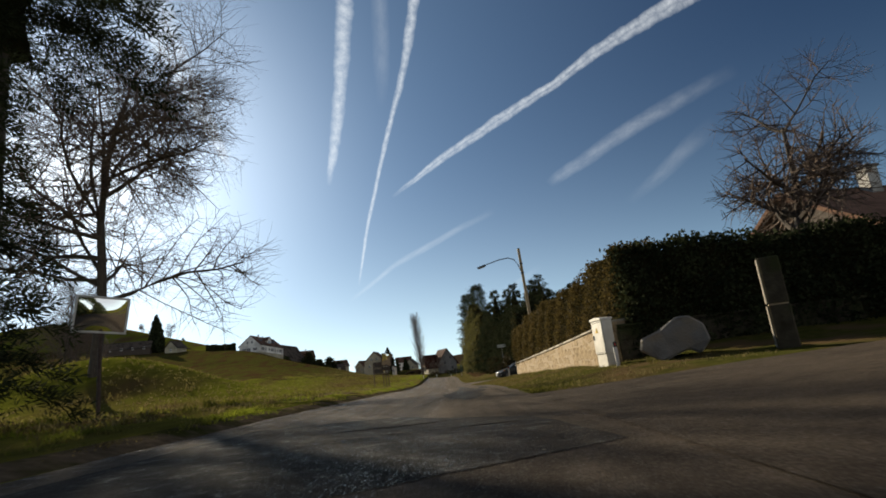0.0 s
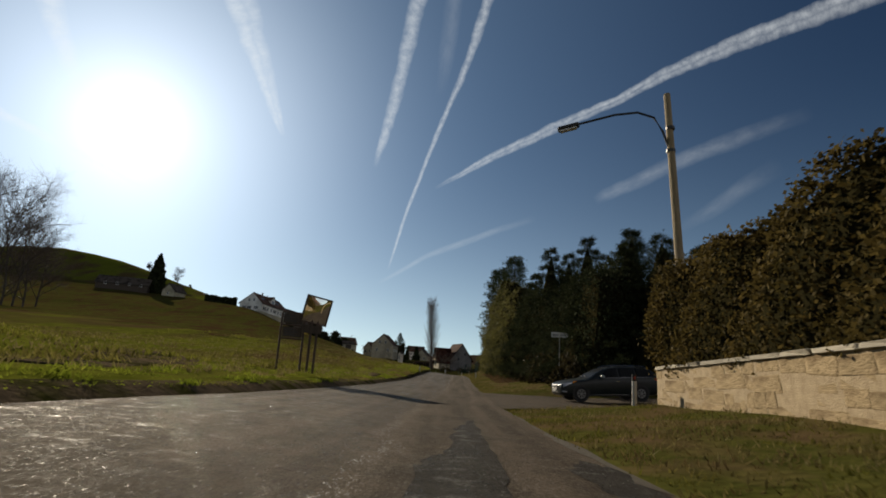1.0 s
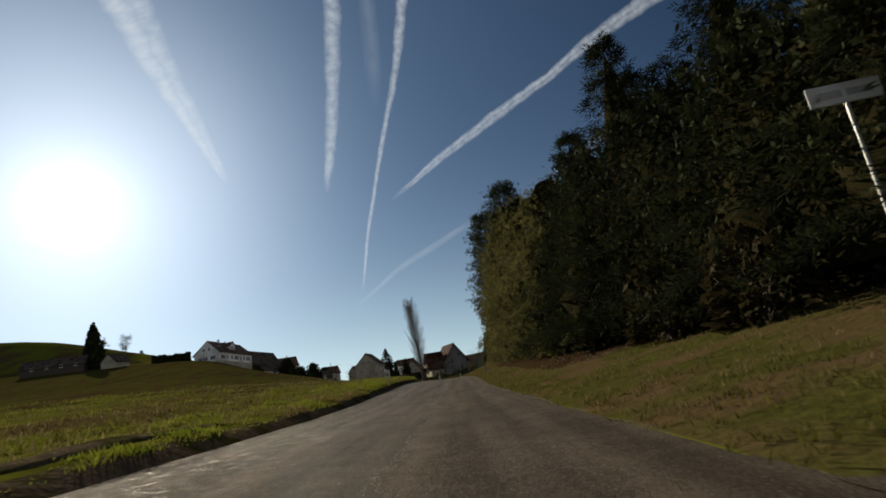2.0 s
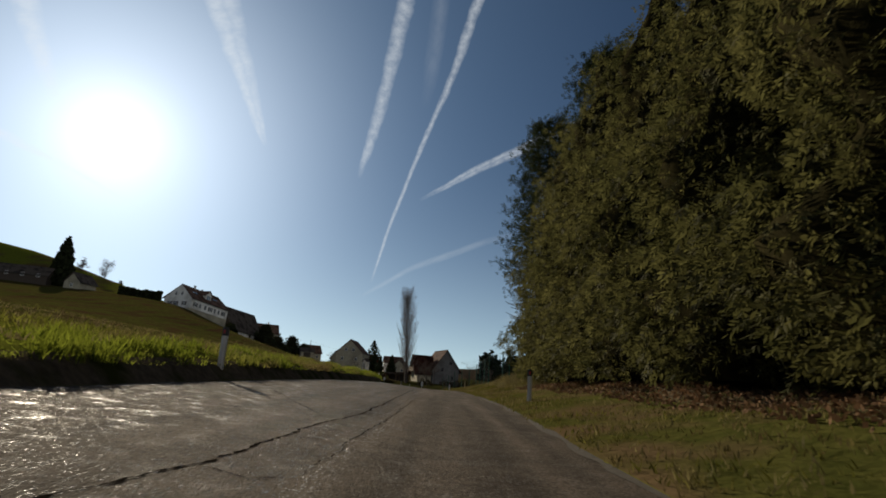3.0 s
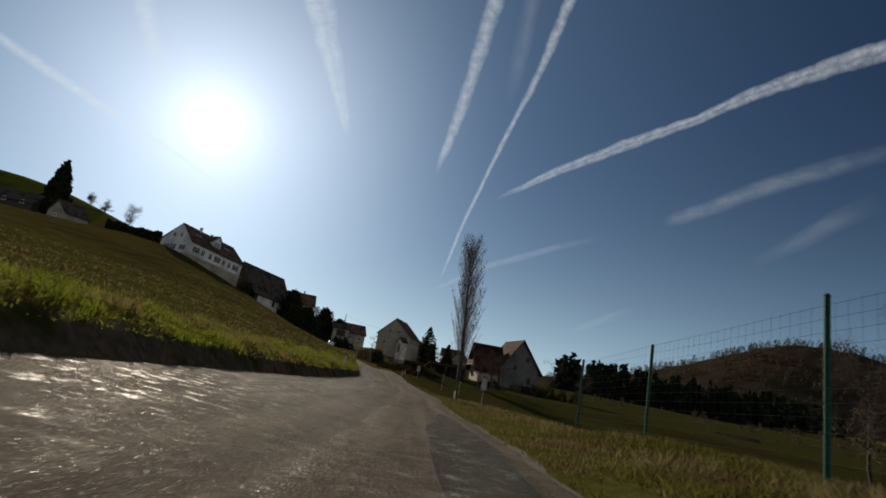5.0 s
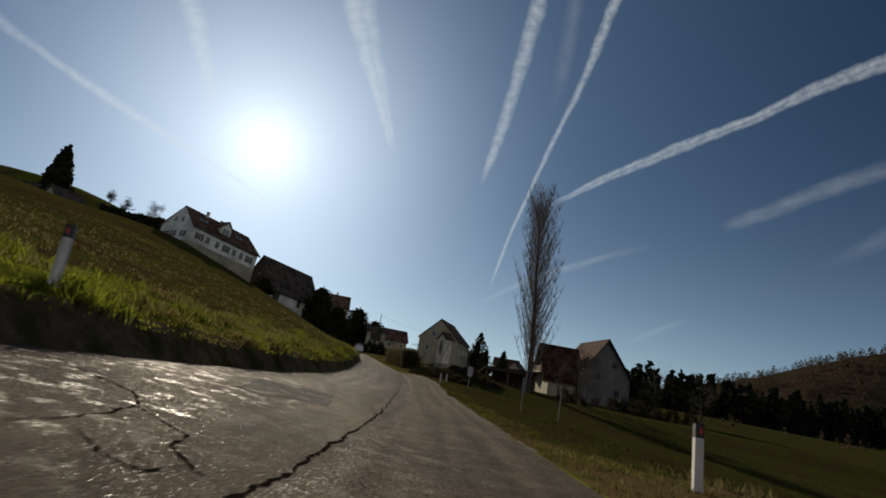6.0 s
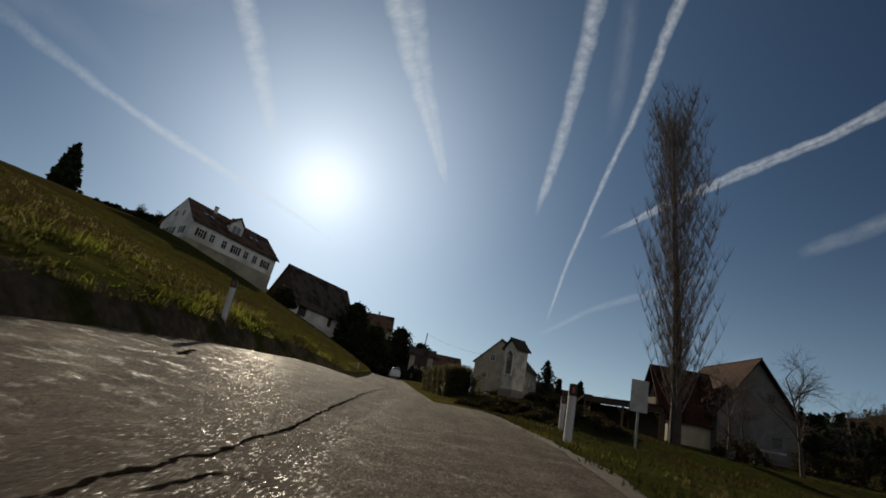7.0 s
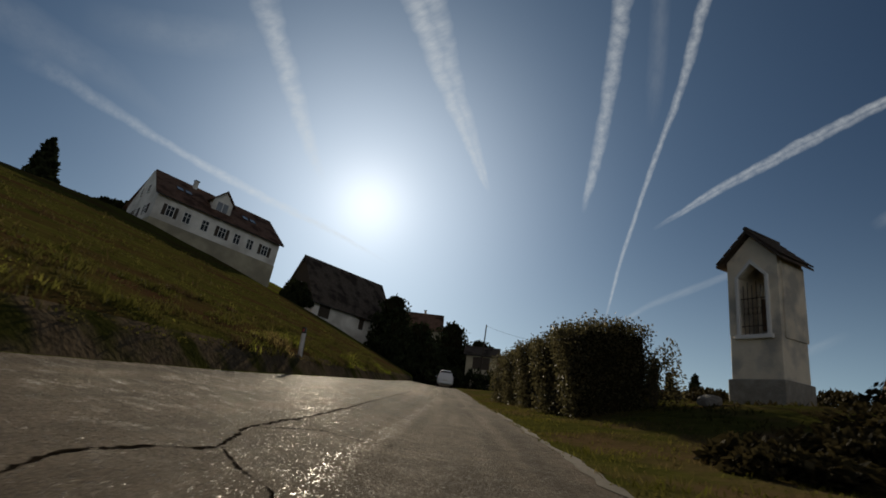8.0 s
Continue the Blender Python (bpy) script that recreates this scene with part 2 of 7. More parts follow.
M_pine = material("pine_needle", (0.019, 0.027, 0.013), (0.050, 0.060, 0.027), rough=0.85, scale=0.8, bump=0, island=True, see=0.25, spec=0.03)
M_bark = material("bark", (0.030, 0.023, 0.018), (0.085, 0.066, 0.050), rough=0.9, scale=9, bump=0.6, bump_scale=30, stretch=(1, 1, 0.3))
M_poplar = material("poplar_twig", (0.15, 0.118, 0.095), (0.30, 0.24, 0.195), rough=0.9, scale=3, bump=0, spec=0.1)
M_twig = material("twig", (0.075, 0.055, 0.044), (0.16, 0.122, 0.098), rough=0.9, scale=3, bump=0, spec=0.1)
M_white = material("white_plaster", (0.70, 0.675, 0.62), (0.84, 0.81, 0.75), rough=0.9, scale=1.2, bump=0.25, bump_scale=25, stain=(0.52, 0.49, 0.44), stain_scale=0.25)
M_cream = material("cream_plaster", (0.34, 0.30, 0.21), (0.44, 0.39, 0.28), rough=0.9, scale=1.1, bump=0.25, bump_scale=25, stain=(0.28, 0.25, 0.18), stain_scale=0.3)
M_grey = material("grey_plaster", (0.105, 0.102, 0.100), (0.170, 0.166, 0.160), rough=0.9, scale=1.0, bump=0.25, bump_scale=22, stain=(0.09, 0.085, 0.078), stain_scale=0.3)
M_shrine = material("rough_cast_plaster", (0.74, 0.65, 0.51), (0.87, 0.78, 0.63), rough=0.92, scale=3.0, bump=0.9, bump_scale=34, stain=(0.46, 0.43, 0.37), stain_scale=1.1)
M_trimw = material("white_trim", (0.70, 0.69, 0.66), (0.80, 0.79, 0.76), rough=0.7, scale=4, bump=0.1)
M_plinth = material("stone_plinth", (0.20, 0.18, 0.15), (0.36, 0.33, 0.28), rough=0.9, scale=5, bump=0.7, bump_scale=20)


def roof_material(name, low, high):
    """Rows of roof tiles seen from far: courses as relief, tiles of varying colour."""
    m = material(name, low, high, rough=0.9, scale=2.4, bump=0, stain=tuple(0.6 * v for v in low), stain_scale=0.5, each=True, spec=0.06, vary=0.1)
    n, l = m.node_tree.nodes, m.node_tree.links
    p = next(k for k in n if k.type == "BSDF_PRINCIPLED")
    mp = next(k for k in n if k.type == "MAPPING")
    w, b = n.new("ShaderNodeTexBrick"), n.new("ShaderNodeBump")
    w.inputs["Scale"].default_value = 1.0
    w.inputs["Brick Width"].default_value, w.inputs["Row Height"].default_value, w.inputs["Mortar Size"].default_value = 0.25, 0.33, 0.03
    l.new(mp.outputs[0], w.inputs["Vector"])
    b.inputs["Strength"].default_value, b.inputs["Distance"].default_value = 0.8, 0.04
    b.invert = True
    l.new(w.outputs["Fac"], b.inputs["Height"])
    l.new(b.outputs[0], p.inputs["Normal"])
    return m


M_roof_brown = roof_material("brown_roof_tiles", (0.105, 0.060, 0.042), (0.185, 0.112, 0.080))
M_roof_farm = roof_material("weathered_red_brown_tiles", (0.036, 0.015, 0.010), (0.068, 0.028, 0.019))
M_roof_dark = roof_material("dark_roof_tiles", (0.070, 0.056, 0.046), (0.130, 0.106, 0.086))
M_roof_red = roof_material("red_roof_tiles", (0.090, 0.017, 0.009), (0.155, 0.032, 0.016))
M_wood = material("brown_wood", (0.10, 0.060, 0.032), (0.22, 0.135, 0.075), rough=0.75, scale=4, bump=0.4, stretch=(6, 6, 0.6))
M_larch = material("orange_larch_boards", (0.24, 0.078, 0.010), (0.37, 0.130, 0.022), rough=0.7, scale=4, bump=0.3, stretch=(6, 6, 0.5), each=True)
M_darkwood = material("dark_weathered_wood", (0.030, 0.022, 0.016), (0.075, 0.055, 0.040), rough=0.85, scale=4, bump=0.4, stretch=(5, 5, 0.6))
M_pole = material("weathered_pole", (0.20, 0.15, 0.085), (0.34, 0.26, 0.15), rough=0.85, scale=5, bump=0.5, stretch=(6, 6, 0.3))
M_stone = material("sandstone", (0.22, 0.165, 0.096), (0.39, 0.30, 0.185), rough=0.9, scale=3.2, bump=0.9, bump_scale=9, each=True, vary=0.09, spec=0.1, stain=(0.15, 0.105, 0.060), stain_scale=1.1)
M_mortar = material("wall_mortar", (0.24, 0.18, 0.11), (0.37, 0.29, 0.185), rough=0.95, scale=7, bump=0.6)
# stone with shade put into its colour: return wall and gate pillar
M_shadestone = material("shade_darkened_stone", (0.034, 0.030, 0.021), (0.080, 0.070, 0.050), rough=0.95, scale=4, bump=0.8, bump_scale=12, spec=0.05, stain=(0.04, 0.045, 0.02), stain_scale=1.0)
M_coping = material("coping_stone", (0.24, 0.215, 0.17), (0.40, 0.36, 0.29), rough=0.9, scale=3.5, bump=0.5, each=True)
M_rock = material("pale_boulder", (0.12, 0.115, 0.108), (0.24, 0.23, 0.215), rough=0.9, scale=2.2, bump=0.7, bump_scale=14, stain=(0.20, 0.17, 0.13), stain_scale=1.3)
M_concrete = material("concrete", (0.30, 0.29, 0.27), (0.44, 0.43, 0.40), rough=0.85, scale=3.5, bump=0.3, stain=(0.22, 0.21, 0.19), stain_scale=0.8)
M_cabinet = material("beige_cabinet_plastic", (0.56, 0.545, 0.49), (0.64, 0.625, 0.57), rough=0.55, scale=3, bump=0.1, stain=(0.46, 0.44, 0.38), stain_scale=1.2)
M_steel = material("galvanised_steel", (0.20, 0.205, 0.20), (0.32, 0.325, 0.32), rough=0.45, scale=7, bump=0.1, metal=0.7)
M_darksteel = material("dark_steel", (0.028, 0.027, 0.026), (0.055, 0.052, 0.050), rough=0.5, scale=8, bump=0.1, metal=0.4)
M_greensteel = material("green_painted_steel", (0.012, 0.060, 0.042), (0.022, 0.095, 0.066), rough=0.7, scale=6, bump=0.1, spec=0.12)
M_wire = material("fence_wire", (0.05, 0.07, 0.06), (0.10, 0.12, 0.11), rough=0.5, scale=6, bump=0, metal=0.5)
M_rust = material("rusty_iron", (0.040, 0.026, 0.020), (0.085, 0.055, 0.040), rough=0.8, scale=12, bump=0.3)
M_plastic = material("white_plastic", (0.54, 0.53, 0.51), (0.66, 0.65, 0.63), rough=0.5, scale=5, bump=0.05, stain=(0.52, 0.50, 0.46), stain_scale=2.5)
M_black = material("black_plastic", (0.012, 0.012, 0.012), (0.024, 0.024, 0.024), rough=0.5, scale=6, bump=0.05)
M_yellow = material("yellow_sign_face", (0.62, 0.40, 0.020), (0.72, 0.48, 0.030), rough=0.4, scale=5, bump=0.02)
M_red = material("red_reflector", (0.40, 0.02, 0.015), (0.50, 0.03, 0.02), rough=0.3, scale=5, bump=0)
M_amber = material("amber_lens", (0.60, 0.20, 0.01), (0.70, 0.26, 0.02), rough=0.2, scale=5, bump=0)
M_carpaint = material("dark_green_grey_car_paint", (0.014, 0.018, 0.017), (0.018, 0.023, 0.022), rough=0.3, scale=2, bump=0, spec=0.35)
M_carwhite = material("white_car_paint", (0.66, 0.67, 0.68), (0.70, 0.71, 0.72), rough=0.25, scale=2, bump=0, spec=0.6)
M_mirrorshell = material("pale_mirror_shell", (0.20, 0.22, 0.22), (0.26, 0.28, 0.28), rough=0.3, scale=4, bump=0)
M_tyre = material("tyre_rubber", (0.012, 0.012, 0.012), (0.025, 0.025, 0.025), rough=0.85, scale=10, bump=0.2)
M_mirror = material("mirror_glass", (0.74, 0.75, 0.72), (0.80, 0.80, 0.77), rough=0.04, scale=3, bump=0, metal=1.0)
M_chrome = material("bright_metal", (0.62, 0.62, 0.62), (0.72, 0.72, 0.72), rough=0.22, scale=5, bump=0, metal=1.0)
M_lens = material("headlight_lens", (0.42, 0.44, 0.46), (0.56, 0.58, 0.60), rough=0.12, scale=14, bump=0.05, metal=0.4)
M_pane = material("window_glass", (0.020, 0.024, 0.028), (0.035, 0.042, 0.048), rough=0.10, scale=1.0, bump=0, spec=0.15)
M_screen = material("windscreen_glass", (0.012, 0.013, 0.014), (0.022, 0.024, 0.026), rough=0.25, scale=1.0, bump=0, spec=0.04)
M_skylight = material("skylight_glass", (0.16, 0.18, 0.20), (0.22, 0.25, 0.28), rough=0.08, scale=1.0, bump=0, spec=0.8)
M_forest = material("bare_woodland", (0.040, 0.030, 0.022), (0.082, 0.060, 0.043), rough=1.0, scale=0.05, bump=0, island=True, see=0.5, vary=0.16, stain=(0.050, 0.046, 0.030), stain_scale=0.012, spec=0.0)
M_fir = material("fir_wood", (0.010, 0.016, 0.009), (0.026, 0.034, 0.017), rough=1.0, scale=0.1, bump=0, island=True, spec=0.0)

# ---- small tools ----
rnd = random.Random(7)


def thing(name, label, category, at=(0, 0, 0), turn=0.0, group="", kind=""):
    """An Empty at the base of a thing; its parts are children."""
    ob = new(name)
    ob.empty_display_size = 0.2
    ob.matrix_basis = Matrix.Translation(at) @ Matrix.Rotation(turn, 4, "Z")
    return tagged(ob, label, category, group, kind)


def mesh_from(name, verts, faces, mat, smooth=False):
    me = bpy.data.meshes.new(name)
    me.from_pydata(np.asarray(verts, float).tolist(), [], faces if isinstance(faces, list) else faces.tolist())
    me.materials.append(mat)
    if smooth:
        me.polygons.foreach_set("use_smooth", [True] * len(me.polygons))
    me.update()
    return me


def arrays(name, verts, faces, mat, parent=None, label="", smooth=False, stuff=False):
    ob = new(name, mesh_from(name, verts, faces, mat, smooth))
    if parent is not None:
        ob.parent = parent
    if label:
        ob["label"] = label
    if stuff:
        ob["kind"] = "stuff"
    return ob


def part(name, bm, mat, parent=None, label="", smooth=False):
    me = bpy.data.meshes.new(name)
    bm.normal_update()
    bm.to_mesh(me)
    bm.free()
    me.materials.append(mat)
    if smooth:
        me.polygons.foreach_set("use_smooth", [True] * len(me.polygons))
    ob = new(name, me)
    if parent is not None:
        ob.parent = parent
    if label:
        ob["label"] = label
    return ob


def add_box(bm, lo, hi, bevel=0.0, m=None):
    lo, hi = Vector(lo), Vector(hi)
    made = bmesh.ops.create_cube(bm, size=1.0)["verts"]
    bmesh.ops.transform(bm, verts=made, matrix=(m or Matrix()) @ Matrix.Translation((lo + hi) / 2) @ Matrix.Diagonal((*(hi - lo), 1)))
    if bevel:
        edges = {e for v in made for e in v.link_edges}
        bmesh.ops.bevel(bm, geom=list(edges), offset=bevel, segments=1, affect="EDGES", profile=0.7)
    return bm


def box(name, lo, hi, mat, parent=None, label="", bevel=0.0, m=None):
    return part(name, add_box(bmesh.new(), lo, hi, bevel, m), mat, parent, label)


def add_tube(bm, a, b, r0, r1=None, sides=8, caps=True):
    a, b = Vector(a), Vector(b)
    m = (b - a).to_track_quat("Z", "Y").to_matrix().to_4x4()
    m.translation = (a + b) / 2
    bmesh.ops.create_cone(bm, cap_ends=caps, segments=sides, radius1=r0, radius2=r0 if r1 is None else r1, depth=(b - a).length, matrix=m)
    return bm


def tube(name, a, b, r0, mat, parent=None, label="", r1=None, sides=10):
    return part(name, add_tube(bmesh.new(), a, b, r0, r1, sides), mat, parent, label)


def prism(name, outline, depth, mat, parent=None, label="", m=None, bevel=0.0):
    """An outline in x, z pulled out along y by depth, both ways from the middle."""
    bm = bmesh.new()
    vs = [bm.verts.new((x, -depth / 2, z)) for x, z in outline]
    f = bm.faces.new(vs)
    got = bmesh.ops.extrude_face_region(bm, geom=[f])["geom"]
    bmesh.ops.translate(bm, verts=[v for v in got if isinstance(v, bmesh.types.BMVert)], vec=(0, depth, 0))
    bmesh.ops.recalc_face_normals(bm, faces=bm.faces[:])
    if bevel:
        bmesh.ops.bevel(bm, geom=bm.edges[:], offset=bevel, segments=1, affect="EDGES")
    if m is not None:
        bmesh.ops.transform(bm, verts=bm.verts[:], matrix=m)
    return part(name, bm, mat, parent, label)


def curve_through(stations):
    """A smooth function of y through (y, value) stations."""
    ys, vs = (np.array(v, float) for v in zip(*stations))
    tan = np.gradient(vs, ys)

    def value(y):
        y = np.clip(np.asarray(y, float), ys[0], ys[-1])
        i = np.clip(np.searchsorted(ys, y) - 1, 0, len(ys) - 2)
        h = ys[i + 1] - ys[i]
        u = (y - ys[i]) / h
        return ((2 * u**3 - 3 * u**2 + 1) * vs[i] + (u**3 - 2 * u**2 + u) * h * tan[i]
                + (3 * u**2 - 2 * u**3) * vs[i + 1] + (u**3 - u**2) * h * tan[i + 1])
    return value


# ---- the lie of the land ----
# the line of the right-hand lane: where it runs and how high
ROAD_X = curve_through([(-500, -3), (-60, 0.1), (-15, 0.3), (0, 0.47), (6.4, 0.9), (16, 1.51), (30, 2.12), (43, 2.3), (60, 2.95), (78, 3.45), (96, 3.98), (110, 4.25), (124, 4.3),
                        (145, 2.6), (164.5, 0.02), (170, -0.64), (185, -3.37), (199, -6.86), (205, -8.55), (214, -11.4), (228, -16.8), (250, -25.6), (285, -40.5), (330, -62), (420, -110), (1500, -700)])
ROAD_Z = curve_through([(-500, 0.5), (-60, 0.5), (0, 0.47), (16, 0.39), (30, 0.22), (43, -0.04), (48, -0.10), (62, -0.20), (78, -0.18), (82, -0.12), (96, 0.17), (110, 0.265), (124, 0.25),
                        (145, -0.1), (164.5, -0.45), (170, -0.46), (185, -0.56), (199, -0.21), (205, 0.2), (214, 0.55), (228, 0.66), (245, 1.5), (285, 3.9), (330, 6), (420, 9), (600, 12), (1500, 14)])
TILT = curve_through([(-500, 0.03), (0, 0.04), (60, 0.05), (100, 0.07), (160, 0.085), (200, 0.12), (230, 0.15), (285, 0.10), (420, 0.03), (1500, 0.03)])
SLOPE = curve_through([(-500, 0.03), (0, 0.04), (40, 0.05), (80, 0.08), (120, 0.125), (160, 0.19), (200, 0.28), (240, 0.38), (280, 0.45), (330, 0.38), (420, 0.22), (600, 0.10), (1500, 0.06)])
BANK = curve_through([(-500, 0.10), (0, 0.14), (40, 0.18), (70, 0.26), (90, 0.36), (300, 0.36), (1500, 0.2)])
LEFT, RIGHT = -4.0, 1.45
FAR = [(200, -9), (500, -6), (3000, 30)]
PROFILES = [
    (-500, [(0, 0), (5, .1), (30, .5), (200, 3), (3000, 30)]), (-10, [(0, 0), (8, .25), (12, .6), (200, 5), (3000, 30)]), (10, [(0, 0), (8, .25), (12, .6), (200, 5), (3000, 30)]),
    (15, [(0, 0), (1, .05), (4.2, .35), (7, .45), (200, 5), (3000, 30)]), (20, [(0, 0), (4.0, .42), (4.6, .45), (5.2, .9), (60, 3), (200, 5), (3000, 30)]),
    (43.5, [(0, 0), (4.0, .42), (4.6, .45), (5.2, .9), (60, 3), (200, 5), (3000, 30)]), (46, [(0, 0), (5, 0), (12, .42), (30, 1.8), (200, 5), (3000, 30)]), (57, [(0, 0), (5, 0), (12, .42), (30, 1.8), (200, 5), (3000, 30)]),
    (62, [(0, 0), (1, .15), (4, .6), (8, 1.3), (30, 2.2), (200, 4), (3000, 30)]), (110, [(0, 0), (1, .15), (3.4, .75), (5, .85), (30, .5), (200, -4), (3000, 30)]),
    (118, [(0, 0), (1, .12), (2.4, .62), (4, .6), (10, 0), (40, -1.8), (200, -7), (500, -5), (3000, 30)]), (150, [(0, 0), (1, .03), (3, .25), (5, .1), (40, -3.5), *FAR]),
    (180, [(0, 0), (1, 0), (3, -.1), (6, -.6), (10, -1.9), (40, -6.5), *FAR]), (220, [(0, 0), (2, -.1), (7, -.4), (12, -1.7), (20, -2.4), (50, -3.8), *FAR]), (236, [(0, 0), (2, 0), (20, -.5), (50, -1.5), *FAR]),
    (242, [(0, 0), (2, .1), (6, .8), (11, 1.0), (14, .3), (20, -.8), (50, -1.5), *FAR]), (254, [(0, 0), (2, .1), (6, .6), (11, .8), (14, .2), (20, -.8), (50, -1.5), *FAR]),
    (264, [(0, 0), (2, .1), (8, .3), (20, -.5), (50, -2.5), *FAR]), (330, [(0, 0), (50, -1), (200, -5), (3000, 30)]), (1500, [(0, 0), (50, 0), (200, -3), (3000, 30)])]
PY = np.array([p[0] for p in PROFILES], float)


def land(d, y):
    """Height of the ground at the offset d (metres right of the lane's line) and y."""
    d, y = np.broadcast_arrays(np.asarray(d, float), np.asarray(y, float))
    base = ROAD_Z(y)
    q = np.maximum(LEFT - d, 0.0)
    up = np.where(q < 40, q, 40 + 10 * (1 - np.exp(-(q - 40) / 10)) + 0.10 * np.maximum(q - 40, 0))
    left = TILT(y) * 3.7 + BANK(y) * (1 - np.exp(-q / 0.30)) + SLOPE(y) * up / (1 + up / 400.0)
    left = left + 3.7 * np.exp(-((ROAD_X(y) + d + 23) / 9) ** 2 - ((y - 41) / 9) ** 2)
    left = left + 33 * np.exp(-((ROAD_X(y) + d + 235) / 100) ** 2 - ((y - 352) / 46) ** 2)
    table = np.stack([np.interp(np.maximum(d - RIGHT, 0.0), *zip(*p[1])) for p in PROFILES])
    i = np.clip(np.searchsorted(PY, y) - 1, 0, len(PY) - 2)
    u = np.clip((y - PY[i]) / (PY[i + 1] - PY[i]), 0, 1)
    right = np.take_along_axis(table, i[None], 0)[0] * (1 - u) + np.take_along_axis(table, (i + 1)[None], 0)[0] * u
    mid = TILT(y) * np.maximum(0.0, -d - 0.3)
    return base + np.where(d < LEFT, left, np.where(d > RIGHT, right, mid))


def height(x, y):
    return float(land(x - float(ROAD_X(y)), y))


def on_land(x, y, sink=0.0):
    return (x, y, height(x, y) - sink)


def sheet(rows, cols, z_of, name, mat, parent=None, smooth=True):
    """A grid over offsets cols and distances rows; z_of gives its height."""
    d, y = np.meshgrid(np.array(cols, float), np.array(rows, float))
    v = np.stack([ROAD_X(y) + d, y, z_of(d, y)], -1).reshape(-1, 3)
    nr, nc = len(rows), len(cols)
    k = (np.arange(nr - 1)[:, None] * nc + np.arange(nc - 1)[None]).ravel()
    ob = arrays(name, v, np.stack([k, k + 1, k + nc + 1, k + nc], 1), mat, parent, smooth=smooth)
    layer = ob.data.uv_layers.new(name="UVMap")
    at = np.empty(len(ob.data.loops), int)
    ob.data.loops.foreach_get("vertex_index", at)
    layer.data.foreach_set("uv", np.stack([d.ravel()[at], y.ravel()[at]], 1).ravel())
    return ob


def lumps(x, y, scale, amount, seed=0.0):
    """Soft unevenness from a few sines."""
    s = 0
    for k in range(1, 5):
        a = 1.7 * k + seed
        s = s + np.sin((x * math.cos(a) + y * math.sin(a)) * k / scale + a * 3.1) / k
    return s * amount


# the ground: one sheet to the horizon
rows = np.r_[-1200, -700, -400, -250, -150, -90, -60, -40, np.arange(-24, 300, 1.5), np.arange(300, 460, 5), 480, 520, 580, 660, 760, 900, 1100, 1400]
left_side = -np.r_[np.arange(4.0, 7.0, 0.25), np.arange(7, 14, 0.7), np.arange(14, 40, 2), np.arange(40, 130, 5), 140, 160, 190, 230, 300, 400, 600, 1000, 1800, 3000][::-1]
right_side = np.r_[np.arange(1.45, 7.5, 0.3), np.arange(7.5, 14, 0.8), np.arange(14, 40, 2), np.arange(40, 130, 6), 140, 170, 210, 260, 340, 500, 800, 1400, 3000]
cols = np.r_[left_side, -3.7, -2.5, -1.0, 0.5, 1.2, right_side]


def ground_height(d, y):
    z = land(d, y)
    off = np.clip(np.maximum(LEFT - d, d - RIGHT) / 1.5, 0, 1)
    z = z + off * lumps(d, y, 1.1, 0.035) + np.clip(np.maximum(LEFT - d, d - RIGHT) / 20, 0, 1) * lumps(d, y, 9.0, 0.16, 2.0)
    under = (d > LEFT + 0.1) & (d < RIGHT - 0.1)
    side = (d >= RIGHT - 0.1) & (d < 60) & (((y > 44.6) & (y < 59.5)) | ((y > -14) & (y < 12.2)))
    return z - np.where(under, 0.15, 0) - np.where(side, 0.12, 0)


ground = tagged(sheet(rows, cols, ground_height, "ground", M_ground), "green meadow and verge with bare brown spots", "ground", kind="structure")

# the bare face of the bank along the road
ground.data.materials.append(M_soil)
ground.data.materials.append(M_verge)
# turf indices 3 and 4 carry colours darkened for weak light
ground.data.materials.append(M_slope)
ground.data.materials.append(M_dimslope)
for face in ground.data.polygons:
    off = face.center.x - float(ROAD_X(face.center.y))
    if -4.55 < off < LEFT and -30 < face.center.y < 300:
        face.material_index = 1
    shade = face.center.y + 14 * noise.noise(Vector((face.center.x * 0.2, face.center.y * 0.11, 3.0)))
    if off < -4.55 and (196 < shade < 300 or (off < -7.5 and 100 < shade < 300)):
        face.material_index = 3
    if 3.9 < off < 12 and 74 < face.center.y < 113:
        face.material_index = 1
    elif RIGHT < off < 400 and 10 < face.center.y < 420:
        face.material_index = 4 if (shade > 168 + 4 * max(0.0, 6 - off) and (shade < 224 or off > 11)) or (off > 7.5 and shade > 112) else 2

# the road, with the tilt of its left lane
road_rows = np.r_[-200, -120, -70, -40, np.arange(-24, 320, 1.0), np.arange(320, 430, 4)]
road_cols = [-4.02, -3.6, -3.0, -2.4, -1.8, -1.2, -0.7, -0.3, 0.2, 0.7, 1.1, 1.47]


def road_height(d, y):
    return land(np.clip(d, LEFT + 0.001, RIGHT - 0.001), y) + lumps(d, y, 1.6, 0.006, 1.0)


road = tagged(sheet(road_rows, road_cols, road_height, "road", M_asphalt), "worn grey asphalt road with cracks and patches", "road", kind="structure")


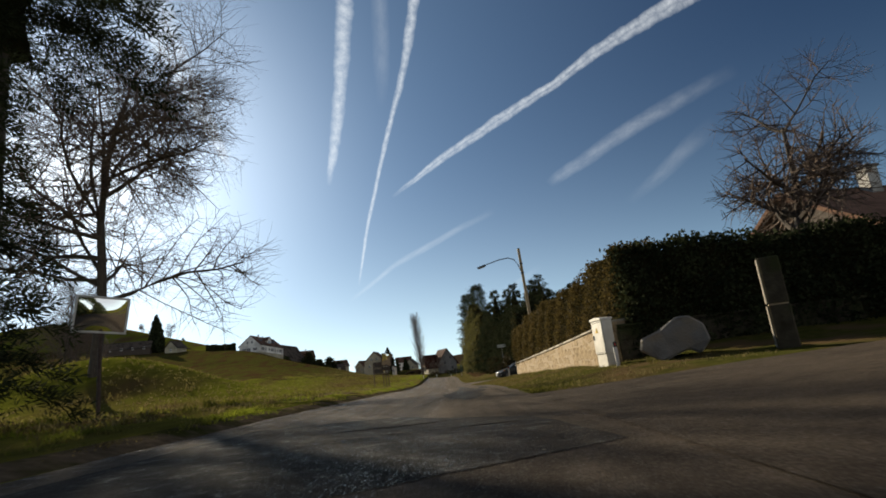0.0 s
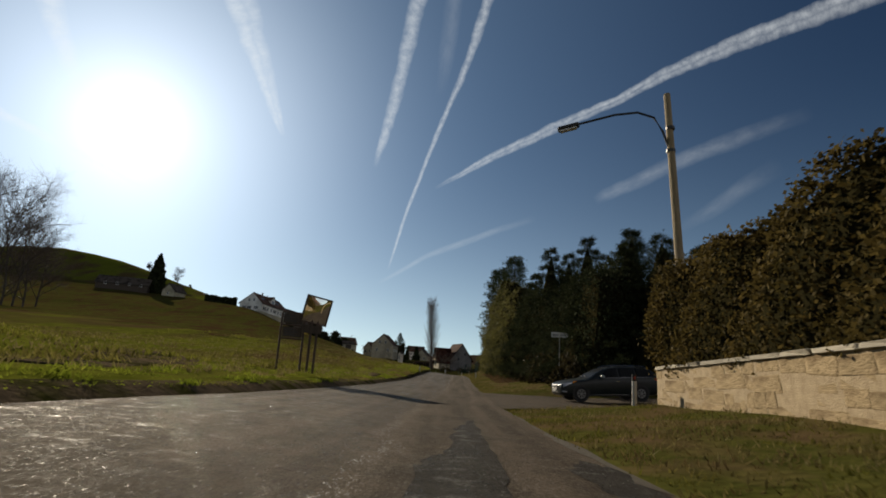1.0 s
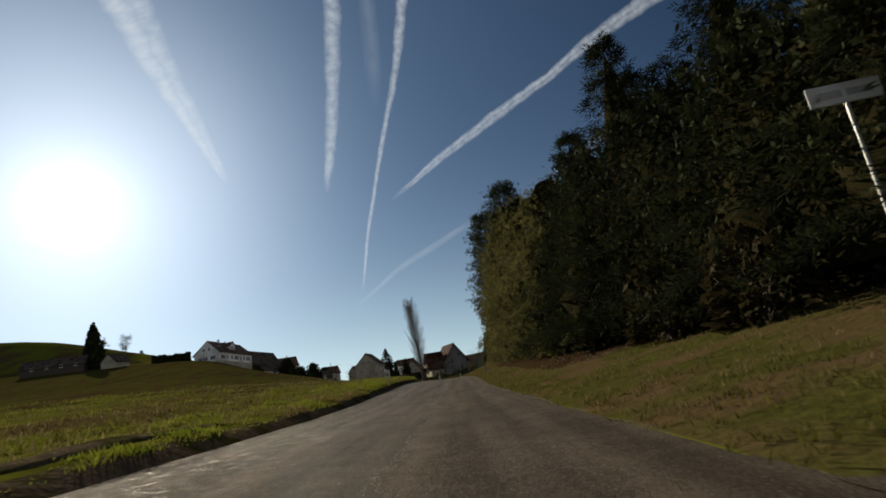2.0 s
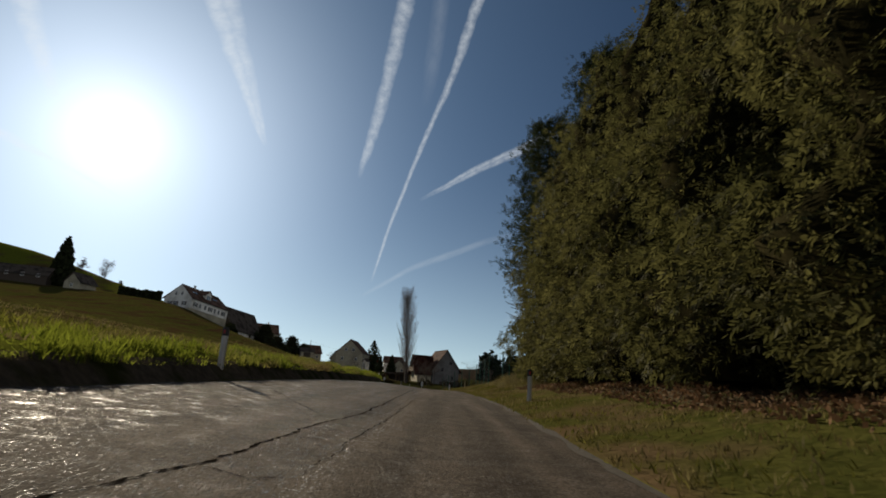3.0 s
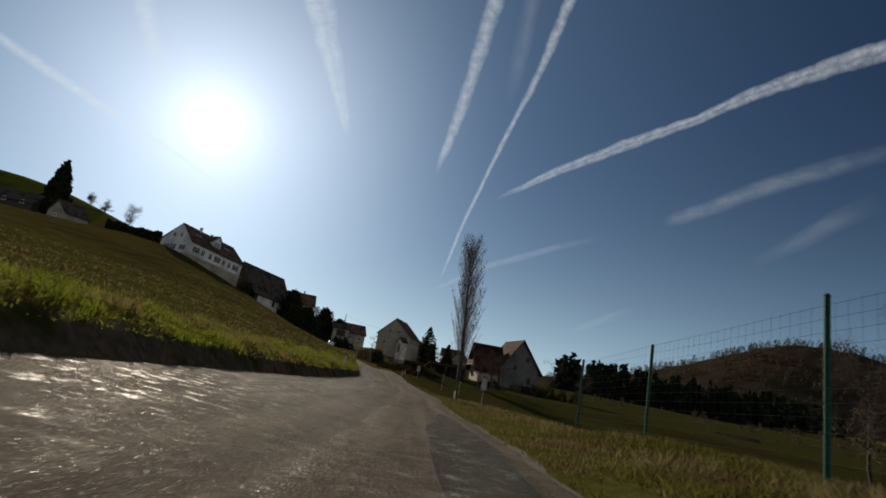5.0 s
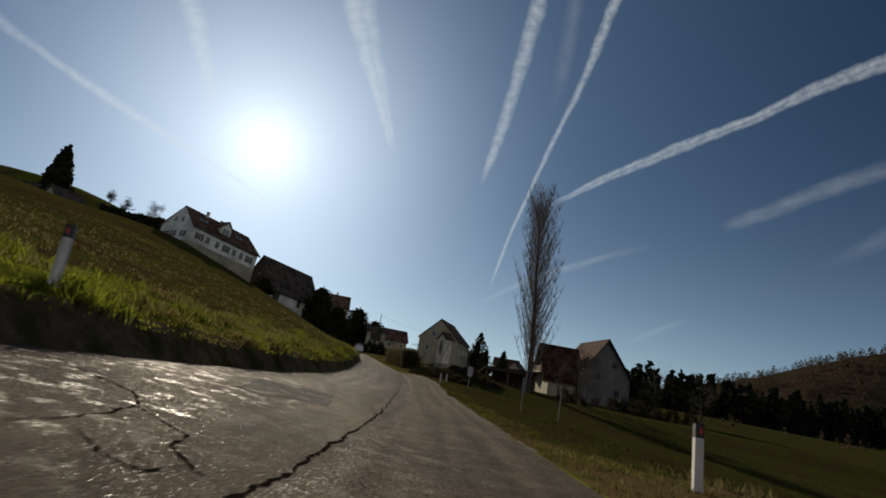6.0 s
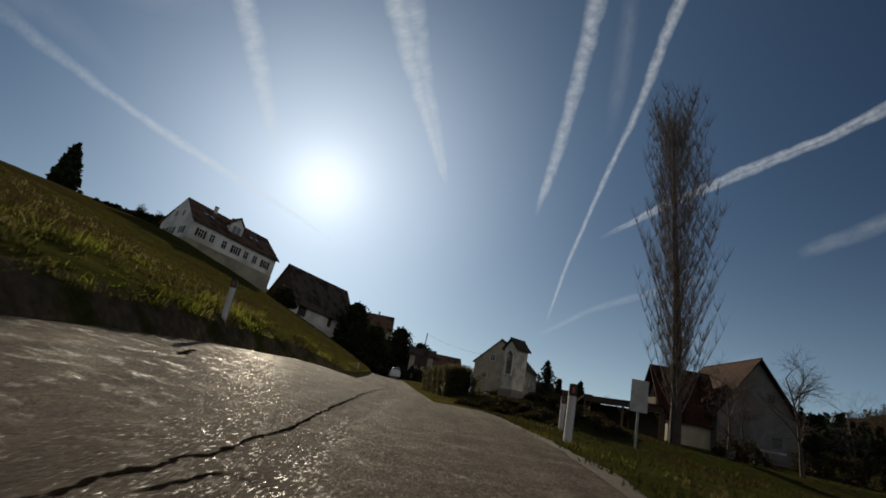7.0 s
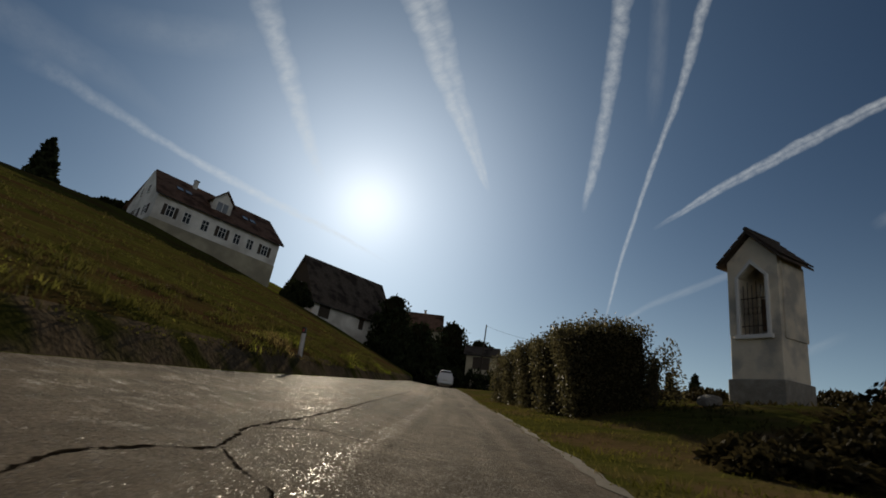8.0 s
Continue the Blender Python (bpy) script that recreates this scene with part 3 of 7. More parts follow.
def apron(name, y0, y1, reach, flare, label):
    """A side road that leaves to the right between y0 and y1, wider at its mouth."""
    ds = np.r_[np.arange(1.40, 6, 0.4), np.arange(6, reach + 0.1, 1.5)]
    v, nr = [], 13
    for d in ds:
        w = flare * math.exp(-(d - 1.4) / 1.6)
        for k in range(nr):
            y = (y0 - w) + (y1 - y0 + 2 * w) * k / (nr - 1)
            v.append((float(ROAD_X(y)) + d, y, float(land(d, y)) + 0.012 + float(lumps(d, y, 1.6, 0.005, 1.0))))
    k = (np.arange(len(ds) - 1)[:, None] * nr + np.arange(nr - 1)[None]).ravel()
    return tagged(arrays(name, v, np.stack([k, k + nr, k + nr + 1, k + 1], 1), M_asphalt, smooth=True), label, "road", kind="structure")


apron("side_road", 46.2, 57.6, 55, 1.6, "asphalt side road joining the main road")
apron("driveway", -12.0, 11.2, 40, 1.2, "wide asphalt driveway beside the road")


def strip(name, points, width, mat, lift, label="", taper=True, wild=0.35):
    """A narrow uneven band on the road through (d, y) points."""
    v, f = [], []
    n = len(points)
    for k, (d, y) in enumerate(points):
        d2, y2 = points[min(k + 1, n - 1)]
        d1, y1 = points[max(k - 1, 0)]
        t = Vector((d2 - d1, y2 - y1)).normalized()
        w = width * (0.5 + wild * rnd.uniform(-1, 1)) * (min(1.0, 0.15 + 4 * min(k, n - 1 - k) / n) if taper else 1)
        for s in (-1, 1):
            dd, yy = d - s * t.y * w, y + s * t.x * w
            v.append((float(ROAD_X(yy)) + dd, yy, float(road_height(np.array(dd), np.array(yy))) + lift))
        if k:
            f.append((2 * k - 2, 2 * k - 1, 2 * k + 1, 2 * k))
    return arrays(name, v, f, mat, road, label)


def wander(d0, y0, d1, y1, step=0.35, wild=0.10, seed=1):
    r = random.Random(seed)
    n = max(4, int(math.hypot(d1 - d0, y1 - y0) / step))
    off, pts = 0.0, []
    for k in range(n + 1):
        u = k / n
        off = 0.86 * off + r.uniform(-wild, wild)
        e = min(1.0, 6 * min(u, 1 - u) + 0.1)
        pts.append((d0 + (d1 - d0) * u + off * e, y0 + (y1 - y0) * u + r.uniform(-0.1, 0.1) * step))
    return pts


def blot(name, ring, mat, lift, label=""):
    """A patch of other asphalt with an uneven outline; ring in (d, y)."""
    n = len(ring)
    fine = []
    for k in range(n):
        a, b = ring[k], ring[(k + 1) % n]
        for j in range(6):
            u = j / 6
            fine.append((a[0] + (b[0] - a[0]) * u + rnd.uniform(-0.05, 0.05), a[1] + (b[1] - a[1]) * u + rnd.uniform(-0.08, 0.08)))
    bm = bmesh.new()
    vs = [bm.verts.new((float(ROAD_X(y)) + d, y, 0)) for d, y in fine]
    bmesh.ops.triangulate(bm, faces=[bm.faces.new(vs)])
    bmesh.ops.subdivide_edges(bm, edges=bm.edges[:], cuts=2)
    for v in bm.verts:
        d = v.co.x - float(ROAD_X(v.co.y))
        v.co.z = float(road_height(np.array(d), np.array(v.co.y))) + lift
    bmesh.ops.recalc_face_normals(bm, faces=bm.faces[:])
    for f in bm.faces:
        if f.normal.z < 0:
            f.normal_flip()
    return part(name, bm, mat, road, label)

# ---- contrails: bands of ice high in the sky, far behind everything ----
def contrail_material(name, strength, grain, strands=1):
    m = bpy.data.materials.new(name)
    m.use_nodes = True
    n, l = m.node_tree.nodes, m.node_tree.links
    n.clear()
    out, em, tr, mix = (n.new(k) for k in ("ShaderNodeOutputMaterial", "ShaderNodeEmission", "ShaderNodeBsdfTransparent", "ShaderNodeMixShader"))
    em.inputs["Color"].default_value, em.inputs["Strength"].default_value = (0.90, 0.96, 1.0, 1), 0.82
    uv, sep, tex, mp = (n.new(k) for k in ("ShaderNodeUVMap", "ShaderNodeSeparateXYZ", "ShaderNodeTexNoise", "ShaderNodeMapping"))
    l.new(uv.outputs[0], sep.inputs[0])

    def mth(op, a, b):
        k = n.new("ShaderNodeMath")
        k.operation = op
        k.use_clamp = op == "POWER"
        for i, v in enumerate((a, b)):
            if isinstance(v, (int, float)):
                k.inputs[i].default_value = v
            else:
                l.new(v, k.inputs[i])
        return k.outputs[0]
    # across: soft from edge to edge; along: fading at both ends (second coordinate holds the fade)
    ragged = n.new("ShaderNodeTexNoise")
    ragged.inputs["Scale"].default_value, ragged.inputs["Detail"].default_value = 1.0, 3.0
    mr = n.new("ShaderNodeMapping")
    mr.inputs["Scale"].default_value, mr.inputs["Location"].default_value = (1.2, grain * 0.45, 1), (3.3, 8.1, 0)
    l.new(uv.outputs[0], mr.inputs[0])
    l.new(mr.outputs[0], ragged.inputs["Vector"])
    across = mth("ADD", sep.outputs[0], mth("MULTIPLY", mth("SUBTRACT", ragged.outputs["Fac"], 0.5), 0.34))
    c = mth("MAXIMUM", mth("SUBTRACT", 1.0, mth("POWER", mth("ABSOLUTE", mth("MULTIPLY", mth("SUBTRACT", across, 0.5), 2.5), 0.0), 1.5)), 0.0)
    if strands == 2:
        # two strands side by side, the second fainter and more ragged
        lobe = [mth("MAXIMUM", mth("SUBTRACT", 1.0, mth("POWER", mth("ABSOLUTE", mth("MULTIPLY", mth("SUBTRACT", across, q), 3.6), 0.0), 1.6)), 0.0) for q in (0.36, 0.64)]
        c = mth("MAXIMUM", lobe[0], mth("MULTIPLY", lobe[1], 0.8))
    l.new(uv.outputs[0], mp.inputs[0])
    mp.inputs["Scale"].default_value = (2.2, grain, 1)
    tex.inputs["Scale"].default_value, tex.inputs["Detail"].default_value, tex.inputs["Roughness"].default_value = 1.0, 5.0, 0.65
    l.new(mp.outputs[0], tex.inputs["Vector"])
    puff = n.new("ShaderNodeMapRange")
    puff.inputs["From Min"].default_value, puff.inputs["From Max"].default_value = 0.34, 0.68
    puff.inputs["To Min"].default_value, puff.inputs["To Max"].default_value = 0.42, 1.0
    l.new(tex.outputs["Fac"], puff.inputs["Value"])
    at = n.new("ShaderNodeAttribute")
    at.attribute_name = "fade"
    a = mth("MULTIPLY", mth("MULTIPLY", mth("MULTIPLY", c, puff.outputs[0]), at.outputs["Fac"]), strength)
    l.new(a, mix.inputs[0])
    l.new(tr.outputs[0], mix.inputs[1])
    l.new(em.outputs[0], mix.inputs[2])
    l.new(mix.outputs[0], out.inputs["Surface"])
    return m


M_trail = contrail_material("contrail_ice", 0.44, 34.0)
M_trail_two = contrail_material("double_contrail_ice", 0.44, 34.0, strands=2)
M_trail_soft = contrail_material("old_contrail_ice", 0.085, 10.0)
SKY_CENTRE, SKY_R = Vector((1.0, 112.0, 0.0)), 4500.0


def contrail(points, mat, label, fade_in=0.15, fade_out=0.0):
    """points: azimuth to the left of +y, elevation, width, all in degrees."""
    n = 60
    ctrl = np.array(points, float)
    u = np.linspace(0, len(ctrl) - 1, n)
    track = np.stack([np.interp(u, np.arange(len(ctrl)), ctrl[:, k]) for k in range(3)], 1)
    for _ in range(2):
        track[1:-1] = 0.25 * track[:-2] + 0.5 * track[1:-1] + 0.25 * track[2:]
    dirs = [Vector((-math.sin(radians(a)) * math.cos(radians(e)), math.cos(radians(a)) * math.cos(radians(e)), math.sin(radians(e)))) for a, e, _ in track]
    me = bpy.data.meshes.new("contrail")
    v, f, uvs, fade = [], [], [], []
    run = 0.0
    for k, c in enumerate(dirs):
        t = (dirs[min(k + 1, n - 1)] - dirs[max(k - 1, 0)]).normalized()
        s = c.cross(t).normalized()
        w = radians(track[k, 2]) * 0.43
        if k:
            run += (c - dirs[k - 1]).length
        r = k / (n - 1)
        g = min(1.0, r / fade_in if fade_in else 1.0, (1 - r) / fade_out if fade_out else 1.0)
        for j in range(5):
            o = (j - 2) / 2
            v.append(SKY_CENTRE + (c + s * w * o).normalized() * SKY_R)
            uvs.append((j / 4, run * 2.2 + 7.3 * points[0][0]))
            fade.append(g)
        if k:
            for j in range(4):
                b = 5 * k + j
                f.append((b - 5, b - 4, b + 1, b))
    me.from_pydata([tuple(p) for p in v], [], f)
    layer = me.uv_layers.new(name="UVMap")
    for loop in me.loops:
        layer.data[loop.index].uv = uvs[loop.vertex_index]
    at = me.attributes.new("fade", "FLOAT", "POINT")
    at.data.foreach_set("value", fade)
    me.materials.append(mat)
    ob = new("contrail", me)
    ob.visible_shadow = False
    return tagged(ob, label, "contrail", "contrails across the sky")


M_trail_mid = contrail_material("contrail_veil", 0.15, 14.0)
FAINT = "faint old contrail dissolving in the blue sky"
contrail([(6.6, 10.2, 0.42), (5.2, 16.3, 0.62), (3.1, 22.9, 0.80), (1.6, 26.9, 0.86), (0.75, 29.0, 0.95), (-0.1, 30.7, 1.25), (-1.4, 34.2, 1.5), (-3.1, 39.0, 1.7), (-6.0, 44.8, 1.9)], M_trail, "long thin white contrail widening upward", 0.05, 0)
contrail([(9.1, 21.1, 0.8), (8.4, 24.2, 1.5), (7.7, 27.4, 2.1), (6.7, 32.8, 2.4), (5.6, 39.4, 2.8), (4.7, 45.6, 3.0)], M_trail, "broad white contrail, soft at its end", 0.15, 0)
contrail([(2.2, 29.0, 1.6), (1.8, 33.0, 2.6), (1.4, 38.0, 3.0), (1.0, 43.5, 3.2)], M_trail_soft, FAINT, 0.4, 0.2)
contrail([(19.4, 22.8, 0.8), (20.9, 25.7, 1.9), (22.3, 28.3, 2.7), (25.1, 33.0, 4.1), (27.6, 37.5, 5.2), (30.5, 41.5, 6.0)], M_trail_two, "broad puffy double contrail", 0.1, 0)
contrail([(37.6, 21.2, 1.4), (38.9, 23.2, 2.0), (41.0, 26.6, 2.8), (43.8, 31.0, 3.6), (47.5, 36.0, 4.2), (49.5, 38.5, 4.6)], M_trail, FAINT, 0.3, 0.3)
contrail([(29.2, 14.2, 0.6), (35.8, 16.6, 1.1), (43.0, 18.5, 1.5), (48.2, 19.8, 1.5), (53.5, 21.2, 1.3), (62.0, 23.5, 2.2), (66.7, 24.2, 3.0)], M_trail, FAINT, 0.12, 0.5)
contrail([(2.1, 19.5, 0.6), (-3.9, 23.0, 1.35), (-11.3, 26.2, 1.7), (-16.6, 28.0, 1.5), (-18.4, 28.5, 1.25), (-20.2, 29.3, 1.5), (-23.1, 30.4, 1.8), (-29.5, 31.9, 2.2), (-34.6, 32.5, 2.5), (-40.0, 33.0, 2.7), (-47.1, 33.1, 3.0)], M_trail_two, "long bright contrail with a kink", 0.06, 0)
contrail([(7.8, 8.6, 0.6), (2.5, 12.1, 1.1), (-1.8, 14.0, 1.25), (-5.4, 15.4, 1.2), (-9.6, 16.8, 1.3)], M_trail_mid, FAINT, 0.1, 0.35)
contrail([(-15.8, 18.5, 1.6), (-17.0, 19.2, 2.0), (-21.5, 21.0, 2.5), (-25.4, 22.4, 2.7), (-30.7, 23.8, 2.6), (-36.5, 24.8, 2.2)], M_trail_mid, FAINT, 0.25, 0.35)
contrail([(-7.4, 6.8, 0.9), (-10.5, 8.4, 1.4), (-13.6, 10.1, 1.2)], M_trail_soft, FAINT, 0.3, 0.35)
contrail([(53.05, 23.31, 2.0), (58.75, 25.03, 4.2), (64.35, 26.19, 5.6), (69.53, 26.43, 6.2), (73.91, 26.13, 6.2)], M_trail_soft, FAINT, 0.4, 0.35)
contrail([(-23.62, 15.14, 1.6), (-28.78, 17.98, 2.6), (-33.59, 20.76, 3.0)], M_trail_soft, FAINT, 0.4, 0.4)
contrail([(46.0, 33.5, 4.0), (51.0, 31.8, 5.0), (57.0, 30.0, 6.0), (63.0, 29.0, 6.0)], M_trail_soft, FAINT, 0.4, 0.35)


# ---- plants ----
def cards(p, size, stretch=1.6, hang=0.0, seed=0):
    """Leaf-shaped pieces at the points p: size of each, longer than wide by stretch; hang draws their long way downwards."""
    r = np.random.default_rng(seed)
    n = len(p)
    a = r.normal(size=(n, 3))
    a[:, 2] -= hang
    a /= np.linalg.norm(a, axis=1, keepdims=True)
    b = np.cross(a, r.normal(size=(n, 3)))
    b /= np.linalg.norm(b, axis=1, keepdims=True) + 1e-9
    s = (np.broadcast_to(np.asarray(size, float), (n,)) * r.uniform(0.6, 1.3, n))[:, None]
    a, b = a * s * stretch / 2, b * s / 2
    v = np.stack([p - a, p + b * 0.9 - a * 0.1, p + a, p - b * 0.9 - a * 0.1], 1).reshape(-1, 3)
    return v, np.arange(4 * n).reshape(n, 4)


def sprays(p, out, size, seed, leaflets=6, droop=0.8, thin=0.065):
    """Feathery evergreen sprays at p that reach outwards and hang: each a few leaflets on both sides of a rib."""
    r = np.random.default_rng(seed)
    n = len(p)
    a = out + r.normal(0, 0.45, (n, 3))
    a[:, 2] -= droop
    a /= np.linalg.norm(a, axis=1, keepdims=True)
    b = np.cross(a, r.normal(size=(n, 3)))
    b /= np.linalg.norm(b, axis=1, keepdims=True) + 1e-9
    c = np.cross(a, b)
    s = (size * r.uniform(0.6, 1.35, n))[:, None]
    quads = []
    for j in range(leaflets):
        side = (0.0 if j == leaflets - 1 else (1.0 if j % 2 else -1.0))
        d = a * 0.75 + b * side * 0.75 + c * r.normal(0, 0.25, (n, 1))
        d /= np.linalg.norm(d, axis=1, keepdims=True)
        w = np.cross(d, c) * s * thin
        q = p + a * s * (0.12 + 0.60 * j / leaflets)
        long = s * (0.52 - 0.04 * j)
        quads.append(np.stack([q, q + d * long * 0.5 + w, q + d * long, q + d * long * 0.5 - w], 1))
    v = np.stack(quads, 1).reshape(-1, 3)
    return v, np.arange(len(v)).reshape(-1, 4)


def tubes(paths, sides):
    """Tapered tubes round polylines: each path a list of (point, radius)."""
    v, f, o = [], [], 0
    ring = [(math.cos(2 * math.pi * k / sides), math.sin(2 * math.pi * k / sides)) for k in range(sides)]
    for path in paths:
        for k, (p, r) in enumerate(path):
            q = path[min(k + 1, len(path) - 1)][0] - path[max(k - 1, 0)][0]
            x = q.orthogonal().normalized()
            y = q.cross(x).normalized()
            v += [tuple(p + x * (c * r) + y * (s * r)) for c, s in ring]
            if k:
                b = o + (k - 1) * sides
                f += [(b + j, b + (j + 1) % sides, b + sides + (j + 1) % sides, b + sides + j) for j in range(sides)]
        o += len(path) * sides
    return v, f


def limb(r, start, way, length, radius, steps, bend, rise, end=0.35):
    path, p, d = [], start.copy(), way.normalized()
    for k in range(steps + 1):
        path.append((p.copy(), max(0.004, radius * (1 - (1 - end) * k / steps))))
        d = (d + Vector((r.gauss(0, bend), r.gauss(0, bend), r.gauss(0, bend) + rise))).normalized()
        p = p + d * (length / steps)
    return path


def bare_tree(at, high, seed, label, spread=0.9, rise=0.04, trunk_r=0.22, fork=0.28, kids=(9, 8, 7), name="bare_tree", category="tree", group="", lean=(0, 0), twig_r=0.011, twig_mat=None):
    """A leafless tree: trunk, limbs, boughs and a haze of twigs."""
    r = random.Random(seed)
    ob = thing(name, label, category, at, group=group)
    trunk = limb(r, Vector((0, 0, -0.3)), Vector((lean[0], lean[1], 1)), high * 0.75, trunk_r, 9, 0.06, 0.05, 0.25)
    v, f = tubes([trunk], 9)
    arrays("trunk", v, f, M_bark, ob, smooth=True)
    sets, parents, length, rad = [], [trunk], high * 0.42, trunk_r * 0.5
    for level, count in enumerate(kids):
        made = []
        for path in parents:
            for k in range(count):
                u = r.uniform(fork if level == 0 else 0.25, 1.0)
                i = min(int(u * (len(path) - 1)), len(path) - 2)
                w = u * (len(path) - 1) - i
                p = path[i][0].lerp(path[i + 1][0], w)
                axis = (path[i + 1][0] - path[i][0]).normalized()
                side = Vector((r.gauss(0, 1), r.gauss(0, 1), r.gauss(0, 0.5)))
                side = (side - axis * side.dot(axis)).normalized()
                d = axis * r.uniform(0.35, 0.9) + side * spread
                own = length * r.uniform(0.6, 1.1) * (1.15 - 0.55 * u)
                made.append(limb(r, p, d, own, min(rad, path[i][1] * 0.75) * r.uniform(0.7, 1), 5 - level if level < 3 else 2, 0.16, rise, 0.3))
        sets.append(made)
        parents, length, rad = made, length * 0.5, rad * 0.38
        rad = max(rad, twig_r)
    for nm, made, sides in zip(("limb_work", "bough_work", "twig_work"), sets, (6, 4, 3)):
        v, f = tubes(made, sides)
        arrays(nm, v, f, M_bark if nm == "limb_work" else (twig_mat or M_twig), ob, stuff=True)
    return ob


def poplar(at, high, seed, label):
    """A tall narrow poplar without leaves: every limb climbs close to the trunk."""
    r = random.Random(seed)
    ob = thing("poplar", label, "tree", at)
    trunk = limb(r, Vector((0, 0, -0.4)), Vector((0, 0, 1)), high * 0.97, 0.42, 16, 0.012, 0.05, 0.06)
    v, f = tubes([trunk], 10)
    arrays("trunk", v, f, M_bark, ob, smooth=True)
    main, thin = [], []
    for k in range(250):
        u = 0.08 + 0.86 * (k / 250) ** 0.9
        i = min(int(u * 16), 15)
        p = trunk[i][0].lerp(trunk[i + 1][0], u * 16 - i)
        a = k * 2.399 + r.uniform(-0.4, 0.4)
        out = r.uniform(0.42, 1.0)
        own = high * (0.11 + 0.17 * math.sin(math.pi * min(1, u * 0.72 + 0.20))) * r.uniform(0.7, 1.1)
        path = limb(r, p, Vector((math.cos(a) * out, math.sin(a) * out, 1)), own, 0.036 * (1.15 - u), 6, 0.035, 0.17, 0.25)
        main.append(path)
        for j in range(36):
            q = path[r.randint(1, 5)][0]
            b = r.uniform(0, 6.28)
            thin.append(limb(r, q, Vector((math.cos(b) * 0.5, math.sin(b) * 0.5, 1)), r.uniform(0.6, 1.7), 0.011, 2, 0.08, 0.12, 0.4))
    for nm, made, sides in (("limb_work", main, 4), ("twig_work", thin, 3)):
        v, f = tubes(made, sides)
        arrays(nm, v, f, M_poplar, ob, stuff=True)
    return ob


def spruce(at, high, wide, seed, label, n=2600, mat=None, group="", name="spruce", droop=0.35, card=0.34, feather=0.0, low=0.0):
    """A conifer of whorled boughs: trunk and a crown of needle sprays with gaps."""
    r = np.random.default_rng(seed)
    ob = thing(name, label, "tree", at, group=group)
    arrays("trunk", *tubes([[(Vector((0, 0, -0.3)), high * 0.016), (Vector((0, 0, high * 0.5)), high * 0.010), (Vector((0, 0, high * 0.99)), 0.012)]], 7), M_bark, ob, smooth=True)
    whorls = max(6, int(high * 1.5))
    w = np.minimum((r.uniform(0, 1, n) ** 1.35 * whorls).astype(int), whorls - 1)
    k = r.integers(0, 8, n)
    u = (w + 0.5 + 0.25 * np.sin(k * 5.1 + w)) / whorls
    u = low + (1 - low) * u
    a = k * 0.785 + w * 1.3 + r.normal(0, 0.07, n)
    reach = wide * np.power(1 - u, 0.85) * (0.66 + 0.5 * np.abs(np.sin(w * 12.9 + k * 7.7)))
    t = np.power(r.uniform(0, 1, n), 0.6)
    z = high * (0.05 + 0.95 * u) + 0.20 * reach * t - droop * reach * t * t + r.normal(0, 0.06, n)
    p = np.stack([np.cos(a) * reach * t, np.sin(a) * reach * t, z], 1) + r.normal(0, 0.10, (n, 3)) * [1, 1, 0.5]
    if feather:
        arrays("crown", *sprays(p, np.stack([np.cos(a), np.sin(a), 0.1 + 0 * a], 1) * 1.5, feather, seed, 5, 0.25, 0.04), mat or M_needle, ob, stuff=True)
        # black shell added inside the boughs as their inner shade; closes gaps
        rings = []
        for i in range(9):
            g = low + (1 - low) * i / 8
            rad = wide * (1 - g) ** 0.9 * (0.16 if low else 0.48)
            rings += [(math.cos(q) * rad * (1 + 0.25 * math.sin(3 * q + i * 2.3)), math.sin(q) * rad * (1 + 0.25 * math.sin(3 * q + i * 2.3)), high * (0.04 + 0.90 * g)) for q in np.linspace(0, 6.283, 11)[:-1]]
        arrays("shade_shell", rings, [(10 * i + j, 10 * i + (j + 1) % 10, 10 * i + 10 + (j + 1) % 10, 10 * i + 10 + j) for i in range(8) for j in range(10)], M_inner, ob, smooth=True)
    else:
        arrays("crown", *cards(p, card, 2.1, 0.5, seed), mat or M_needle, ob, stuff=True)
    return ob


